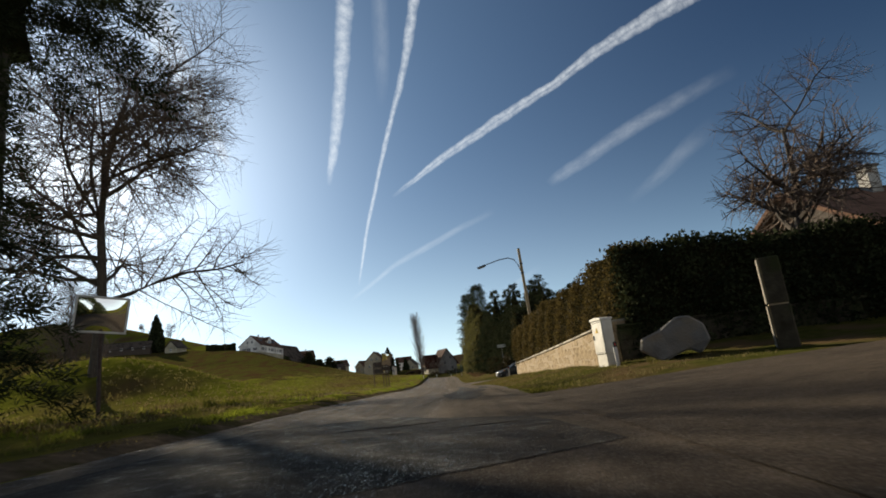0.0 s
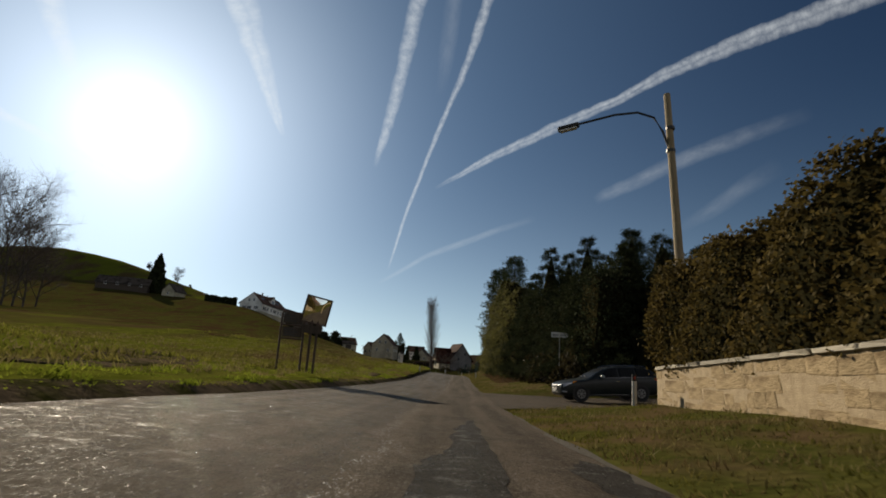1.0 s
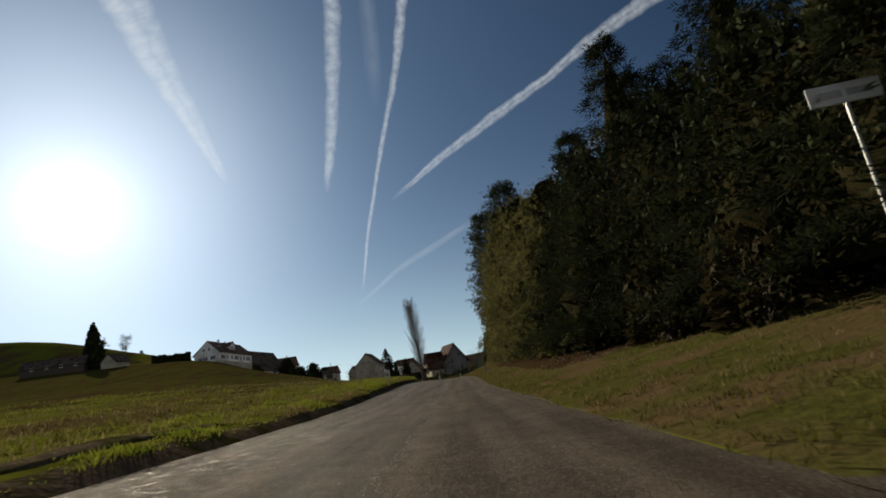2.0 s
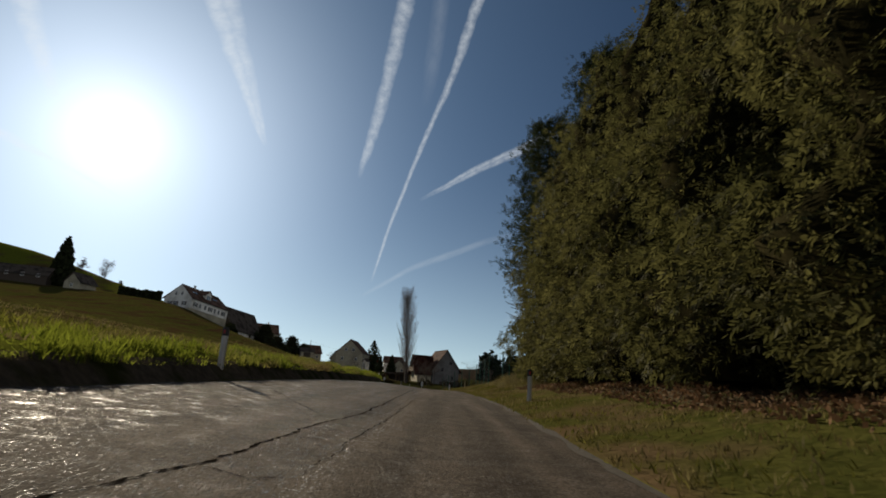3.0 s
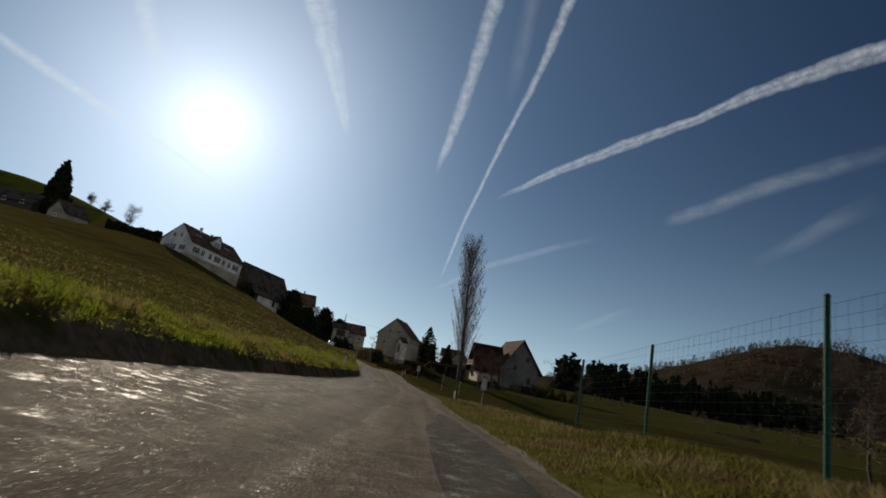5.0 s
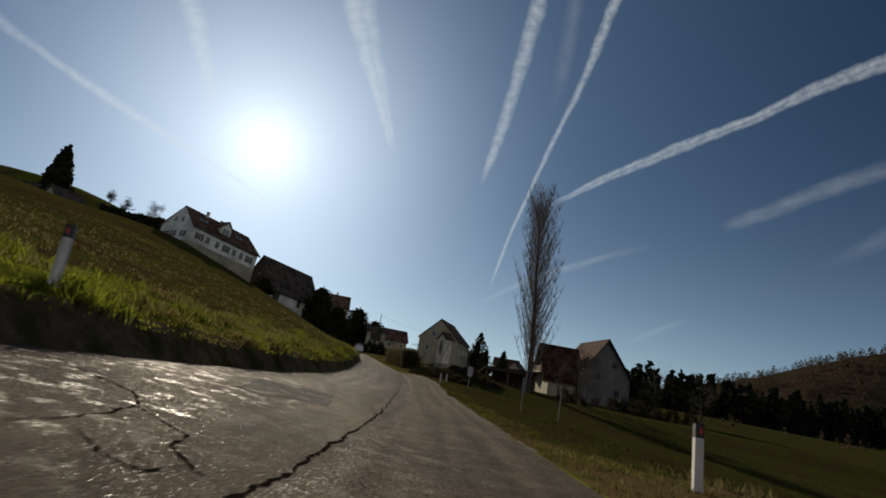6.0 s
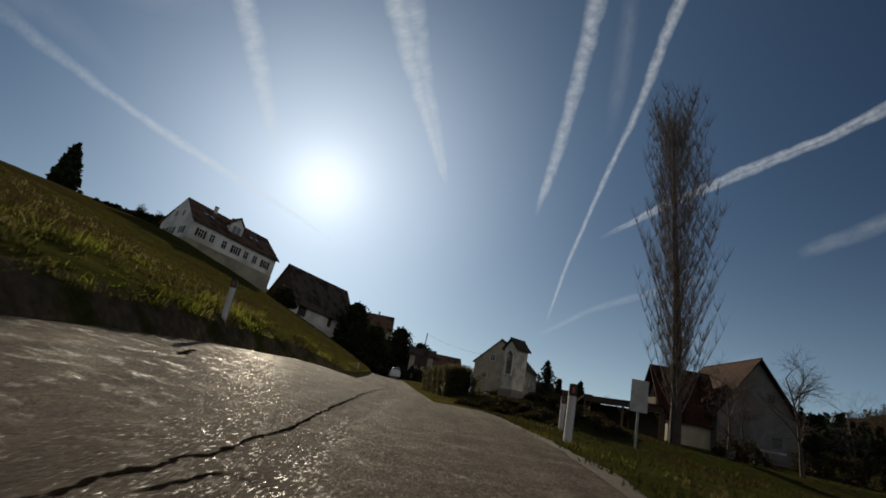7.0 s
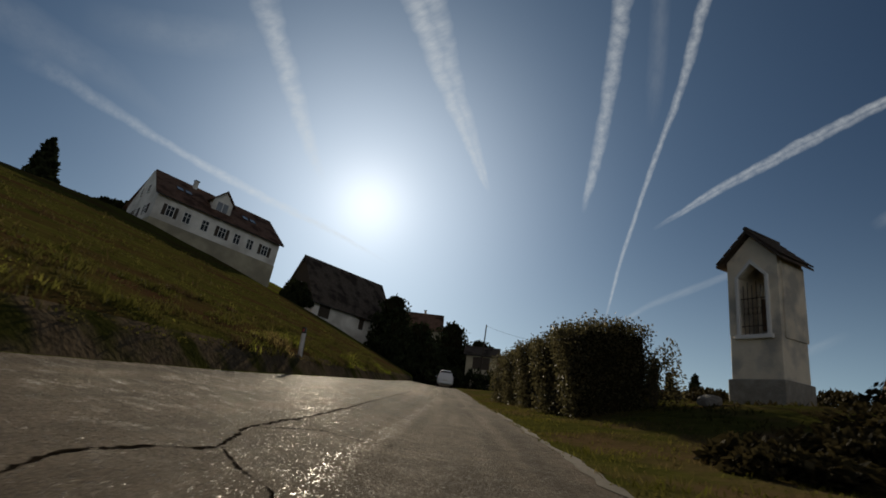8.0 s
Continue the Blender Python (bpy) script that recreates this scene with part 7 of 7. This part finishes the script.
    box("air_intake", (-0.016, -0.42, zb + 0.02), (0.05, 0.42, zb + 0.085), M_black, ob, "dark air intake", bevel=0.01)
    plate_ = box("number_plate", (-0.038, -0.26, zb + 0.10), (-0.012, 0.26, zb + 0.21), M_plastic, ob, "white number plate with dark bars", bevel=0.004)
    for a, b in ((-0.20, -0.10), (-0.06, 0.06), (0.10, 0.20)):
        box("bar", (-0.042, a, zb + 0.13), (-0.037, b, zb + 0.18), M_darksteel, plate_)
    box("rear_bumper", (end - 0.12, -0.70, 0.32), (end + 0.05, 0.70, 0.52), paint, ob, bevel=0.05)
    box("rear_plate", (end + 0.005, -0.26, 0.60), (end + 0.03, 0.26, 0.71), M_plastic, ob, "white rear plate")
    return ob


WAGON = [(0.00, 0.34, 0.66, 0.50, 0.68, 0.44), (0.06, 0.27, 0.70, 0.66, 0.725, 0.56), (0.18, 0.23, 0.745, 0.77, 0.775, 0.66), (0.42, 0.21, 0.80, 0.835, 0.835, 0.72), (0.90, 0.20, 0.86, 0.86, 0.905, 0.74), (1.30, 0.20, 0.91, 0.87, 0.965, 0.72), (1.70, 0.20, 0.94, 0.875, 1.20, 0.66),
         (2.10, 0.20, 0.95, 0.88, 1.385, 0.60), (2.60, 0.20, 0.96, 0.88, 1.465, 0.58), (3.3, 0.20, 0.97, 0.88, 1.47, 0.57), (3.9, 0.21, 0.98, 0.875, 1.43, 0.56), (4.3, 0.24, 0.985, 0.855, 1.33, 0.56), (4.58, 0.27, 0.96, 0.82, 1.06, 0.64), (4.72, 0.36, 0.84, 0.74, 0.87, 0.66)]
MPV = [(0.00, 0.34, 0.72, 0.52, 0.74, 0.46), (0.08, 0.27, 0.80, 0.72, 0.83, 0.60), (0.30, 0.22, 0.92, 0.83, 0.95, 0.70), (0.70, 0.21, 1.00, 0.88, 1.06, 0.74), (1.10, 0.21, 1.04, 0.90, 1.17, 0.72), (1.50, 0.21, 1.05, 0.91, 1.42, 0.68), (2.00, 0.21, 1.06, 0.91, 1.68, 0.63),
       (2.6, 0.21, 1.06, 0.91, 1.78, 0.62), (3.6, 0.21, 1.06, 0.91, 1.78, 0.62), (4.1, 0.23, 1.06, 0.90, 1.72, 0.62), (4.38, 0.27, 1.05, 0.88, 1.40, 0.70), (4.5, 0.38, 1.0, 0.82, 1.04, 0.74)]
vehicle("estate_car", "dark green-grey estate car waiting at the side road", "car", (7.3, 54.9, height(7.3, 54.9) + 0.03), radians(6), M_carpaint, WAGON, (0.90, 3.62), 0.315, nose_down=radians(-3.6))
vehicle("people_carrier", "white people carrier on the road ahead", "car", (-42.2, 289.5, float(ROAD_Z(287.5)) + 0.02), radians(-66), M_carwhite, MPV, (0.88, 3.55), 0.32, rails=False, screen=(1.12, 1.96), cabin=(1.45, 4.15), rear=0.36)

# ---- trees along the right: dense evergreens on the bank ----
row = [(13.4, 63.5, 8.2, 3.8, "spruce"), (14.8, 66.5, 10.2, 4.2, "spruce"), (12.8, 70.5, 10.6, 3.9, "spruce"), (10.8, 74.5, 10.9, 3.6, "spruce"), (13.2, 78.5, 11.2, 4.0, "spruce"), (10.4, 79.5, 9.6, 3.2, "spruce"),
       (10.0, 83.5, 9.0, 2.8, "thuja"), (10.0, 87.5, 9.4, 2.9, "thuja"), (10.0, 91.5, 10.6, 2.9, "thuja"), (10.0, 95.5, 11.4, 2.9, "thuja"), (10.0, 99.5, 12.2, 3.0, "thuja"), (10.1, 103.5, 11.6, 3.0, "thuja"), (10.3, 107.5, 10.8, 2.8, "thuja")]
for k, (x, y, h, w, sort) in enumerate(row):
    if sort == "thuja":
        thuja(on_land(x, y), h, w, 20 + k, "tall dense brown-green evergreen on the bank", n=8000, feather=0.31, lump=0.34, group="evergreens on the bank", taper=0.42)
    else:
        spruce(on_land(x, y), h, w, 20 + k, "dark green spruce beside the side road", n=4800, feather=0.46, group="spruces beside the side road")
pine(on_land(10.1, 111.4), 15.8, 3.3, 5, "dark green pine at the end of the tree row", clumps=240, per=40, needle=0.38)
pine(on_land(11.6, 105.2), 16.6, 3.3, 6, "dark green pine rising above the evergreens", clumps=210, per=40, needle=0.38)
for k, (x, y, h) in enumerate(((14.5, 60.5, 8.6), (17.5, 61.0, 7.9), (21, 62, 8.4), (25, 60.5, 8.0), (16.5, 71, 11.6), (17, 80, 11.6), (19.5, 66, 9.2), (11.2, 68.0, 6.6), (12.4, 75.0, 8.4), (11.4, 64.6, 5.4), (16.2, 63.4, 8.0), (11.6, 72.2, 8.2), (9.8, 77.2, 7.4), (23.0, 64.5, 8.6))):
    spruce(on_land(x, y), h, 4.2, 60 + k, "dark green spruce beside the side road", n=2600, feather=0.50, group="spruces beside the side road")
hedge("hedge", (13.4, 61.5, height(13.4, 70) - 0.3), radians(96), (19.0, 3.0, 5.6), 12, "dense dark thicket between the spruces", M_needle, 30000, 0.14, top_wave=0.22, loose=0.45, taper=0.5)
for k, (x, y) in enumerate(((9.2, 60.8), (8.8, 66.5), (9.0, 71.0))):
    bush(on_land(x, y), (2.2, 2.0, 1.5), 70 + k, "low brownish bush under the spruces", mat=M_shrub, n=900, group="bushes under the spruces")

# ---- trees at the start, on the left ----
spruce(on_land(-9.6, 10.8), 15.0, 2.6, 81, "big dark conifer at the roadside", n=8000, feather=0.5, name="conifer", droop=0.5)
spruce(on_land(-10.0, 13.0), 23.0, 6.0, 82, "tall dark conifer with high drooping boughs", n=11000, feather=0.6, name="conifer", droop=0.45, low=0.42)
bare_tree(on_land(-20.2, 34.8), 31.0, 86, "large leafless tree with fine twigs against the sun", spread=1.3, trunk_r=0.35, fork=0.20, kids=(24, 20, 19), rise=0.03, twig_r=0.007, lean=(0.10, 0.0))
for k, (x, y, h) in enumerate(((-72, 113, 25), (-79, 124, 28), (-84, 134, 28), (-89, 143, 27), (-93, 151, 25), (-97, 160, 22))):
    bare_tree((x, y, height(x, y)), h, 88 + k, "tall leafless tree in a stand on the slope", spread=0.7, trunk_r=0.22, kids=(20, 11, 8), fork=0.05, rise=0.08, twig_r=0.05, group="stand of tall leafless trees")
for k, (x, y, h) in enumerate(((-14.0, -9.0, 13.0), (-7.5, -17.0, 14.0), (6.5, -22.0, 13.0), (14.0, -17.0, 12.0), (21.0, -12.0, 12.0))):
    spruce(on_land(x, y), h, 4.6, 300 + k, "dark conifer behind the driveway, seen in the traffic mirror", n=1800, card=0.7, group="conifers behind the driveway")
bare_tree(on_land(13.9, 18.6), 10.2, 85, "gnarled leafless fruit tree behind the hedge", spread=1.35, trunk_r=0.26, fork=0.40, kids=(15, 13, 12), rise=0.03, lean=(0.1, 0), twig_r=0.007)

# ---- poplar and trees round the farmhouse ----
poplar(on_land(-2.1, 241.0), 27.0, 90, "very tall slender leafless poplar beside the road")
for k, (x, y, h) in enumerate(((6.5, 262.0, 9.0), (18.5, 268.0, 10.5), (1.5, 243.0, 8.2), (4.0, 236.0, 7.8), (24.0, 262.0, 9.0))):
    bare_tree(on_land(x, y), h, 95 + k, "small leafless fruit tree below the road", spread=0.9, trunk_r=0.12, kids=(11, 9, 7), twig_r=0.018, group="small trees by the farmhouse")
for k, (x, y, sx, h) in enumerate(((-9.5, 240.5, 2.6, 1.5), (-11.5, 243.0, 2.2, 1.1), (-10.4, 244.4, 2.0, 1.0), (-16.2, 247.5, 2.0, 0.8), (-12.6, 247.2, 1.8, 0.9), (-10.9, 247.4, 1.6, 0.9), (-11.8, 238.2, 1.8, 0.8), (-15.6, 236.0, 1.5, 0.6), (-14.2, 237.4, 1.8, 0.9), (-13.4, 235.4, 1.6, 0.7), (-11.2, 234.4, 1.8, 0.8), (-9.2, 233.6, 1.8, 0.8), (-6.2, 236.6, 2.4, 1.2), (-10.2, 236.8, 2.4, 1.2), (-13.0, 239.4, 2.2, 1.0), (-8.0, 238.6, 2.4, 1.3))):
    bush(on_land(x, y), (sx * 1.1, sx, h * 0.55), 110 + k, "dark low garden shrub", mat=M_shrub, n=1700, card=0.10, group="garden shrubs by the shrine")
boulder(on_land(-13.2, 240.2), (0.8, 0.6, 0.5), 31, "grey garden rock among the shrubs")
boulder(on_land(-16.0, 243.6), (0.7, 0.5, 0.4), 32, "grey garden rock beside the shrine")
hedge("hedge", (-24.9, 254.2, height(-22, 248) - 0.3), radians(-63), (12.6, 2.2, 2.75), 8, "clipped glossy evergreen hedge beside the road", M_laurel, 52000, 0.06, top_wave=0.05, loose=0.13, taper=0.12, dome=0.05)
bush(on_land(-17.3, 244.6), (1.4, 1.4, 1.7), 131, "loose tall shrub at the end of the hedge", mat=M_laurel, n=1800, card=0.06)
bare_tree((-24.0, 300.0, height(-24, 300)), 7.0, 133, "leafless shrub behind the hedge", kids=(9, 8, 5), trunk_r=0.08)
for k, (x, y, h, w) in enumerate(((-27.2, 398.0, 17.0, 8.5), (-20.0, 330.0, 9.0, 1.4), (-17.5, 334.0, 7.0, 1.3), (-13.0, 345.0, 8.0, 2.6))):
    spruce((x, y, height(x, y)), h, w, 140 + k, "dark spruce among the far houses", n=1500, card=0.6, group="far spruces")
# ---- trees round the hill houses ----
for k, (x, y, h, w) in enumerate(((-76.0, 301.0, 4.2, 2.6), (-73.0, 336.0, 9.5, 3.2), (-66.0, 338.0, 8.5, 3.0), (-61.0, 330.0, 7.5, 3.0), (-57.0, 327.0, 13.0, 4.6), (-68.0, 322.0, 13.0, 5.0), (-62.5, 324.0, 12.0, 5.0), (-64.0, 317.0, 8.0, 4.0), (-58.0, 319.0, 8.0, 4.0), (-52.0, 329.0, 10.0, 4.0), (-60.0, 312.0, 5.0, 3.0), (-72.0, 342.0, 10.0, 3.2), (-80.0, 345.0, 10.0, 3.2), (-54.5, 332.0, 7.0, 2.6))):
    thuja((x, y, height(x, y) - 0.3), h, w, 150 + k, "dark evergreen tree below the hill houses", n=2600, card=0.5, mat=M_needle, taper=0.32, lump=0.36, group="dark trees by the hill houses")
pine((-75.0, 366.5, height(-75, 366)), 15.0, 4.2, 170, "open pine on the hillside", clumps=60, per=24, needle=0.8)
thuja((-140.4, 290.9, 28.5), 20.0, 4.6, 171, "tall dark cypress on the slope", n=3500, card=0.8, mat=M_needle, taper=0.6)
for k, (x, y, h) in enumerate(((-162.6, 355.2, 11.5), (-171, 349.5, 7), (-176, 346, 7), (-156, 359, 4))):
    bare_tree((x, y, height(x, y)), h, 180 + k, "round leafless tree on the ridge", kids=(20, 14, 10), spread=1.9, rise=0.0, trunk_r=0.2, fork=0.06, twig_r=0.045, group="trees on the ridge")
hedge("hedge", (-108, 275.5, height(-102, 279) - 0.5), radians(36), (14, 2.0, 3.6), 9, "dark hedge beside the white house", M_needle, 2500, 0.45)
for k, (x, y, h) in enumerate(((-46, 362, 9), (-38, 372, 10), (-55, 366, 8), (-30, 380, 8), (-5, 372, 9), (8, 384, 10), (-66, 380, 8), (-20, 385, 9))):
    bare_tree((x, y, height(x, y)), h, 200 + k, "far leafless tree among village houses", kids=(9, 8, 5), trunk_r=0.14, twig_r=0.03, group="far village trees")
for k, (x, y, h) in enumerate(((66.5, 214.6, 29), (70.0, 213, 30), (67.4, 193.4, 32), (71.0, 190, 29), (75, 187, 29))):
    spruce((x, y, height(x, y)), h, 9.5, 220 + k, "dark spruce behind the red-roofed house", n=4600, card=0.62, mat=M_pine, group="trees behind the red-roofed house")
for k, (x, y, h) in enumerate(((54, 207, 25), (58.5, 206, 26), (66.0, 204, 31), (69.5, 200, 33), (50, 212, 20))):
    bare_tree((x, y, height(x, y)), h, 230 + k, "leafless tree behind the red-roofed house", kids=(18, 14, 11), spread=1.15, trunk_r=0.25, twig_r=0.05, group="trees behind the red-roofed house")
for k, (x, y, s, h) in enumerate(((10.5, 121, 2.2, 1.6), (11.5, 126, 2.6, 1.8), (13, 131, 2.6, 1.6), (15, 138, 3, 2), (18, 142, 2.6, 2.2), (11.8, 117.5, 2.2, 1.8), (12.5, 114.5, 2.6, 2.2))):
    bare_tree(on_land(x, y), h * 1.5, 240 + k, "dry brown leafless scrub behind the fence", kids=(10, 8, 5), trunk_r=0.035, fork=0.05, twig_r=0.006, name="scrub", category="bush", group="scrub behind the fence")

# ---- far woods ----
def wood(name, label, spots, tall, mat, card, per, seed, slim):
    """Far trees as ONE object: each a ragged cone or dome of leaf clumps."""
    r = np.random.default_rng(seed)
    n = len(spots)
    h = tall * r.uniform(0.65, 1.2, n)
    u = r.uniform(0, 1, (n, per)) ** 1.3
    a = r.uniform(0, 6.283, (n, per))
    rad = (h[:, None] * slim) * (1 - u) ** 0.8 * r.uniform(0.5, 1.0, (n, per))
    p = np.stack([spots[:, 0, None] + np.cos(a) * rad, spots[:, 1, None] + np.sin(a) * rad, spots[:, 2, None] + u * h[:, None]], -1).reshape(-1, 3)
    return tagged(arrays(name, *cards(p, card, 1.8, 0.4, seed), mat), label, "woodland", kind="stuff")


def hill_height(x, y):
    """The wooded hills over the valley."""
    z = 0
    for cx, cy, sx, sy, h in ((330, 760, 130, 150, 92), (520, 640, 170, 170, 62), (200, 900, 170, 160, 45), (760, 520, 220, 200, 80), (60, 1100, 300, 150, 40)):
        z = z + h * np.exp(-((x - cx) / sx) ** 2 - ((y - cy) / sy) ** 2)
    return z - 14 + lumps(x, y, 30, 1.5)


gx, gy = np.meshgrid(np.linspace(40, 1100, 54), np.linspace(420, 1250, 44))
v = np.stack([gx, gy, hill_height(gx, gy)], -1).reshape(-1, 3)
k = (np.arange(43)[:, None] * 54 + np.arange(53)[None]).ravel()
tagged(arrays("wooded_hill", v, np.stack([k, k + 1, k + 55, k + 54], 1), M_forest, smooth=True), "brown leafless wooded hills beyond the valley", "hill", kind="structure")
r = np.random.default_rng(77)
x, y = r.uniform(90, 900, 5200), r.uniform(470, 1000, 5200)
z = hill_height(x, y)
keep = z > 4
wood("bare_wood", "brown leafless woodland covering the hill", np.stack([x, y, z], 1)[keep], 8, M_forest, 0.95, 30, 78, 0.5)
x = r.uniform(38, 190, 420)
y = 395 + 0.35 * (x - 40) + r.uniform(0, 55, 420)
wood("fir_wood", "dark fir wood at the edge of the valley", np.stack([x, y, -9 + 0 * x], 1), 27, M_fir, 1.9, 110, 79, 0.17)
x = r.uniform(120, 330, 300)
y = 330 + r.uniform(0, 120, 300)
wood("valley_wood", "bare brown wood behind the valley houses", np.stack([x, y, -9 + 0 * x], 1), 13, M_forest, 0.7, 110, 80, 0.34)
x = r.uniform(30, 150, 150)
y = r.uniform(300, 380, 150)
wood("valley_trees", "leafless brown trees in the valley", np.stack([x, y, -9 + 0 * x], 1), 12, M_forest, 0.5, 150, 81, 0.35)
x = r.uniform(-420, -130, 260)
y = r.uniform(380, 620, 260)
wood("hill_wood", "dim wood on the far hill crest", np.stack([x, y, np.array([height(a, b) for a, b in zip(x, y)])], 1), 9, M_forest, 1.6, 30, 82, 0.4)

# bare earth where the bank has slipped
def earth(points, wide, tall_, seed, label):
    """A low uneven ridge of open soil lying on the meadow, along the points (d, y)."""
    r = random.Random(seed)
    n, v, f = 13, [], []
    for k in range(len(points) * 6 - 5):
        i, u = min(k // 6, len(points) - 2), k / 6 - min(k // 6, len(points) - 2)
        d0, y0 = (points[i][j] * (1 - u) + points[i + 1][j] * u for j in (0, 1))
        fade = math.sin(math.pi * min(1.0, max(0.0, (k + 0.3) / (len(points) * 6 - 5.4)))) ** 0.5
        w = wide * fade * r.uniform(0.75, 1.2) + 0.05
        for j in range(n):
            q = j / (n - 1) * 2 - 1
            d1 = d0 + q * w
            lift = tall_ * fade * (1 - q * q) * r.uniform(0.3, 1.15) + (0.02 if abs(q) < 0.99 else -0.06)
            v.append((float(ROAD_X(y0)) + d1, y0 + r.uniform(-0.08, 0.08), float(ground_height(d1, y0)) + lift))
        if k:
            c = n * (k - 1)
            f += [(c + j, c + j + 1, c + n + j + 1, c + n + j) for j in range(n - 1)]
    tagged(arrays("bare_earth", np.array(v), np.array(f), M_soil, smooth=True), label, "soil", kind="structure")


earth([(-4.8, 24.5), (-5.6, 27.0), (-7.0, 30.0), (-8.6, 33.0), (-10.0, 35.5)], 0.8, 0.05, 1, "slipped brown soil on the grassy bank")
earth([(-6.4, 39.0), (-8.0, 43.0), (-10.0, 47.0), (-12.0, 51.0)], 0.8, 0.05, 2, "slipped brown soil on the grassy bank")
earth([(-6.6, 38.0), (-7.4, 42.0), (-8.2, 46.0), (-10.2, 50.0), (-12.6, 53.0)], 1.1, 0.05, 3, "slipped brown soil on the grassy bank")
earth([(-5.0, 62.0), (-5.3, 66.0), (-5.2, 70.0)], 0.35, 0.06, 4, "slipped brown soil on the grassy bank")

# ---- grass ----
def where_grass(d, y):
    return ~(((y > 44.4) & (y < 59.2) & (d > 0)) | ((y > -13) & (y < 12.6) & (d > 0)))


s, d, y = scatter(31000, -4.28, -7.5, -4, 262, 301, 1.3)
tall = 0.05 + 0.21 * np.clip(0.30 + 0.6 * np.sin(y * 2.3 + 1.7 * np.sin(d * 3.1)) + 0.6 * np.sin(d * 4.3 + y * 0.8), 0, 1.1)
tall = tall * np.interp(y, [55, 95], [0.42, 1.0])
# farther along, the bank takes the blades darkened for grazing sun
undimmed = y + 9 * np.sin(y * 0.7 + d * 2.1) + 14 * np.random.default_rng(331).normal(size=len(y)) < 192
undimmed |= (d > -5.6) & (np.sin(y * 1.9 + 2.2 * np.sin(d * 2.0)) + np.sin(y * 0.63 + d) > 1.05)
tufts("verge_grass", "long bright green grass on the bank", s[undimmed], tall[undimmed], M_blade, 302, blades=6, thin=0.010)
tufts("clumped_turf", "clumped turf on the steep bank, darkened for grazing sun", s[~undimmed], 0.7 * tall[~undimmed], M_clod, 332, blades=7, thin=0.010)
s, d, y = scatter(25000, -7.2, -34, -4, 275, 303, 1.7)
tall = 0.08 + 0.20 * np.clip(0.2 + 0.5 * np.sin(y * 1.3 + 1.5 * np.sin(d * 1.1)) + 0.5 * np.sin(d * 1.7 + y * 0.5), 0, 1.2)
undimmed = y + 16 * np.random.default_rng(333).normal(size=len(y)) < 112
tufts("meadow_grass", "short green meadow grass", s[undimmed], tall[undimmed], M_meadow, 304, blades=4, thin=0.02)
tufts("dim_meadow_turf", "brownish clumped turf of the steep meadow, darkened for grazing sun", s[~undimmed], 0.8 * tall[~undimmed], M_clod, 334, blades=4, thin=0.02)
s, d, y = scatter(9000, -5.5, -30, -4, 215, 305, 1.4)
tufts("dry_meadow_grass", "dry yellow tufts in the meadow", s, 0.16, M_dry, 306, blades=4, thin=0.016)
s, d, y = scatter(25000, 1.5, 5.6, 10, 262, 307, 1.3)
ok = where_grass(d, y) & ~((y > 60) & (y < 116) & (d > 2.8) & (np.sin(y * 0.9 + d * 2) + 1.6 * np.sin(d * 1.1 + y * 0.23) > -0.4))
# right verge in low light: blades of darkened colour
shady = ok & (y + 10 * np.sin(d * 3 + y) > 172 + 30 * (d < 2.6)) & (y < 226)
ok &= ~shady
tufts("dim_roadside_grass", "short verge grass, blades darkened for low light", s[shady], 0.10, M_tuft, 335, blades=5, thin=0.007)
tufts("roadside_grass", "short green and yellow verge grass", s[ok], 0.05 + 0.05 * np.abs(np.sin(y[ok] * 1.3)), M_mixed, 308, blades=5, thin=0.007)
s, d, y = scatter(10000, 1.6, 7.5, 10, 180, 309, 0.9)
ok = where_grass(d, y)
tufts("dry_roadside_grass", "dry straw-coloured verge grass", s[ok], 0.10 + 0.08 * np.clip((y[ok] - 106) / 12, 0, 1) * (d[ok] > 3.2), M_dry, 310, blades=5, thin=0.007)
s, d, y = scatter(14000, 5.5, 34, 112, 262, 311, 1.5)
# the shade of the slope is in the colour of these blades
tufts("slope_grass", "green grass on the slope below the road, darkened for shade", s, 0.13, M_tuft, 312, blades=4, thin=0.02)
s, d, y = scatter(12000, 2.3, 6.2, 106, 152, 321)
lush = np.sin(y * 0.8 + d * 1.9) + 0.8 * np.sin(y * 2.1 - d) > -0.3
tufts("tall_verge_grass", "long lush grass below the wire fence", s[lush], 0.10 + 0.10 * np.clip((d[lush] - 2.3) / 1.5, 0, 1), M_mixed, 322, blades=6, thin=0.008)
tufts("tall_dry_grass", "long straw-coloured grass below the wire fence", s[~lush], 0.10 + 0.12 * np.clip((d[~lush] - 2.6) / 1.5, 0, 1), M_dry, 323, blades=6, thin=0.007)
s, d, y = scatter(2600, 3.4, 6.8, 111.0, 117.0, 324)
tufts("dry_brush", "tall dry brown weeds in front of the fence", s, 0.25 + 0.5 * np.clip(1 - np.hypot((d - 4.6) / 1.6, (y - 113.6) / 2.2), 0, 1), M_dry, 325, blades=8, thin=0.006)
s, d, y = scatter(19000, 3.4, 8.5, 74, 112, 313)
r = np.random.default_rng(5)
tagged(arrays("leaf_litter", *cards(s + np.c_[np.zeros((len(s), 2)), r.uniform(0.01, 0.06, len(s))], 0.07, 1.4, 0, 314), M_litter), "brown fallen leaves under the evergreens", "leaves", kind="stuff")
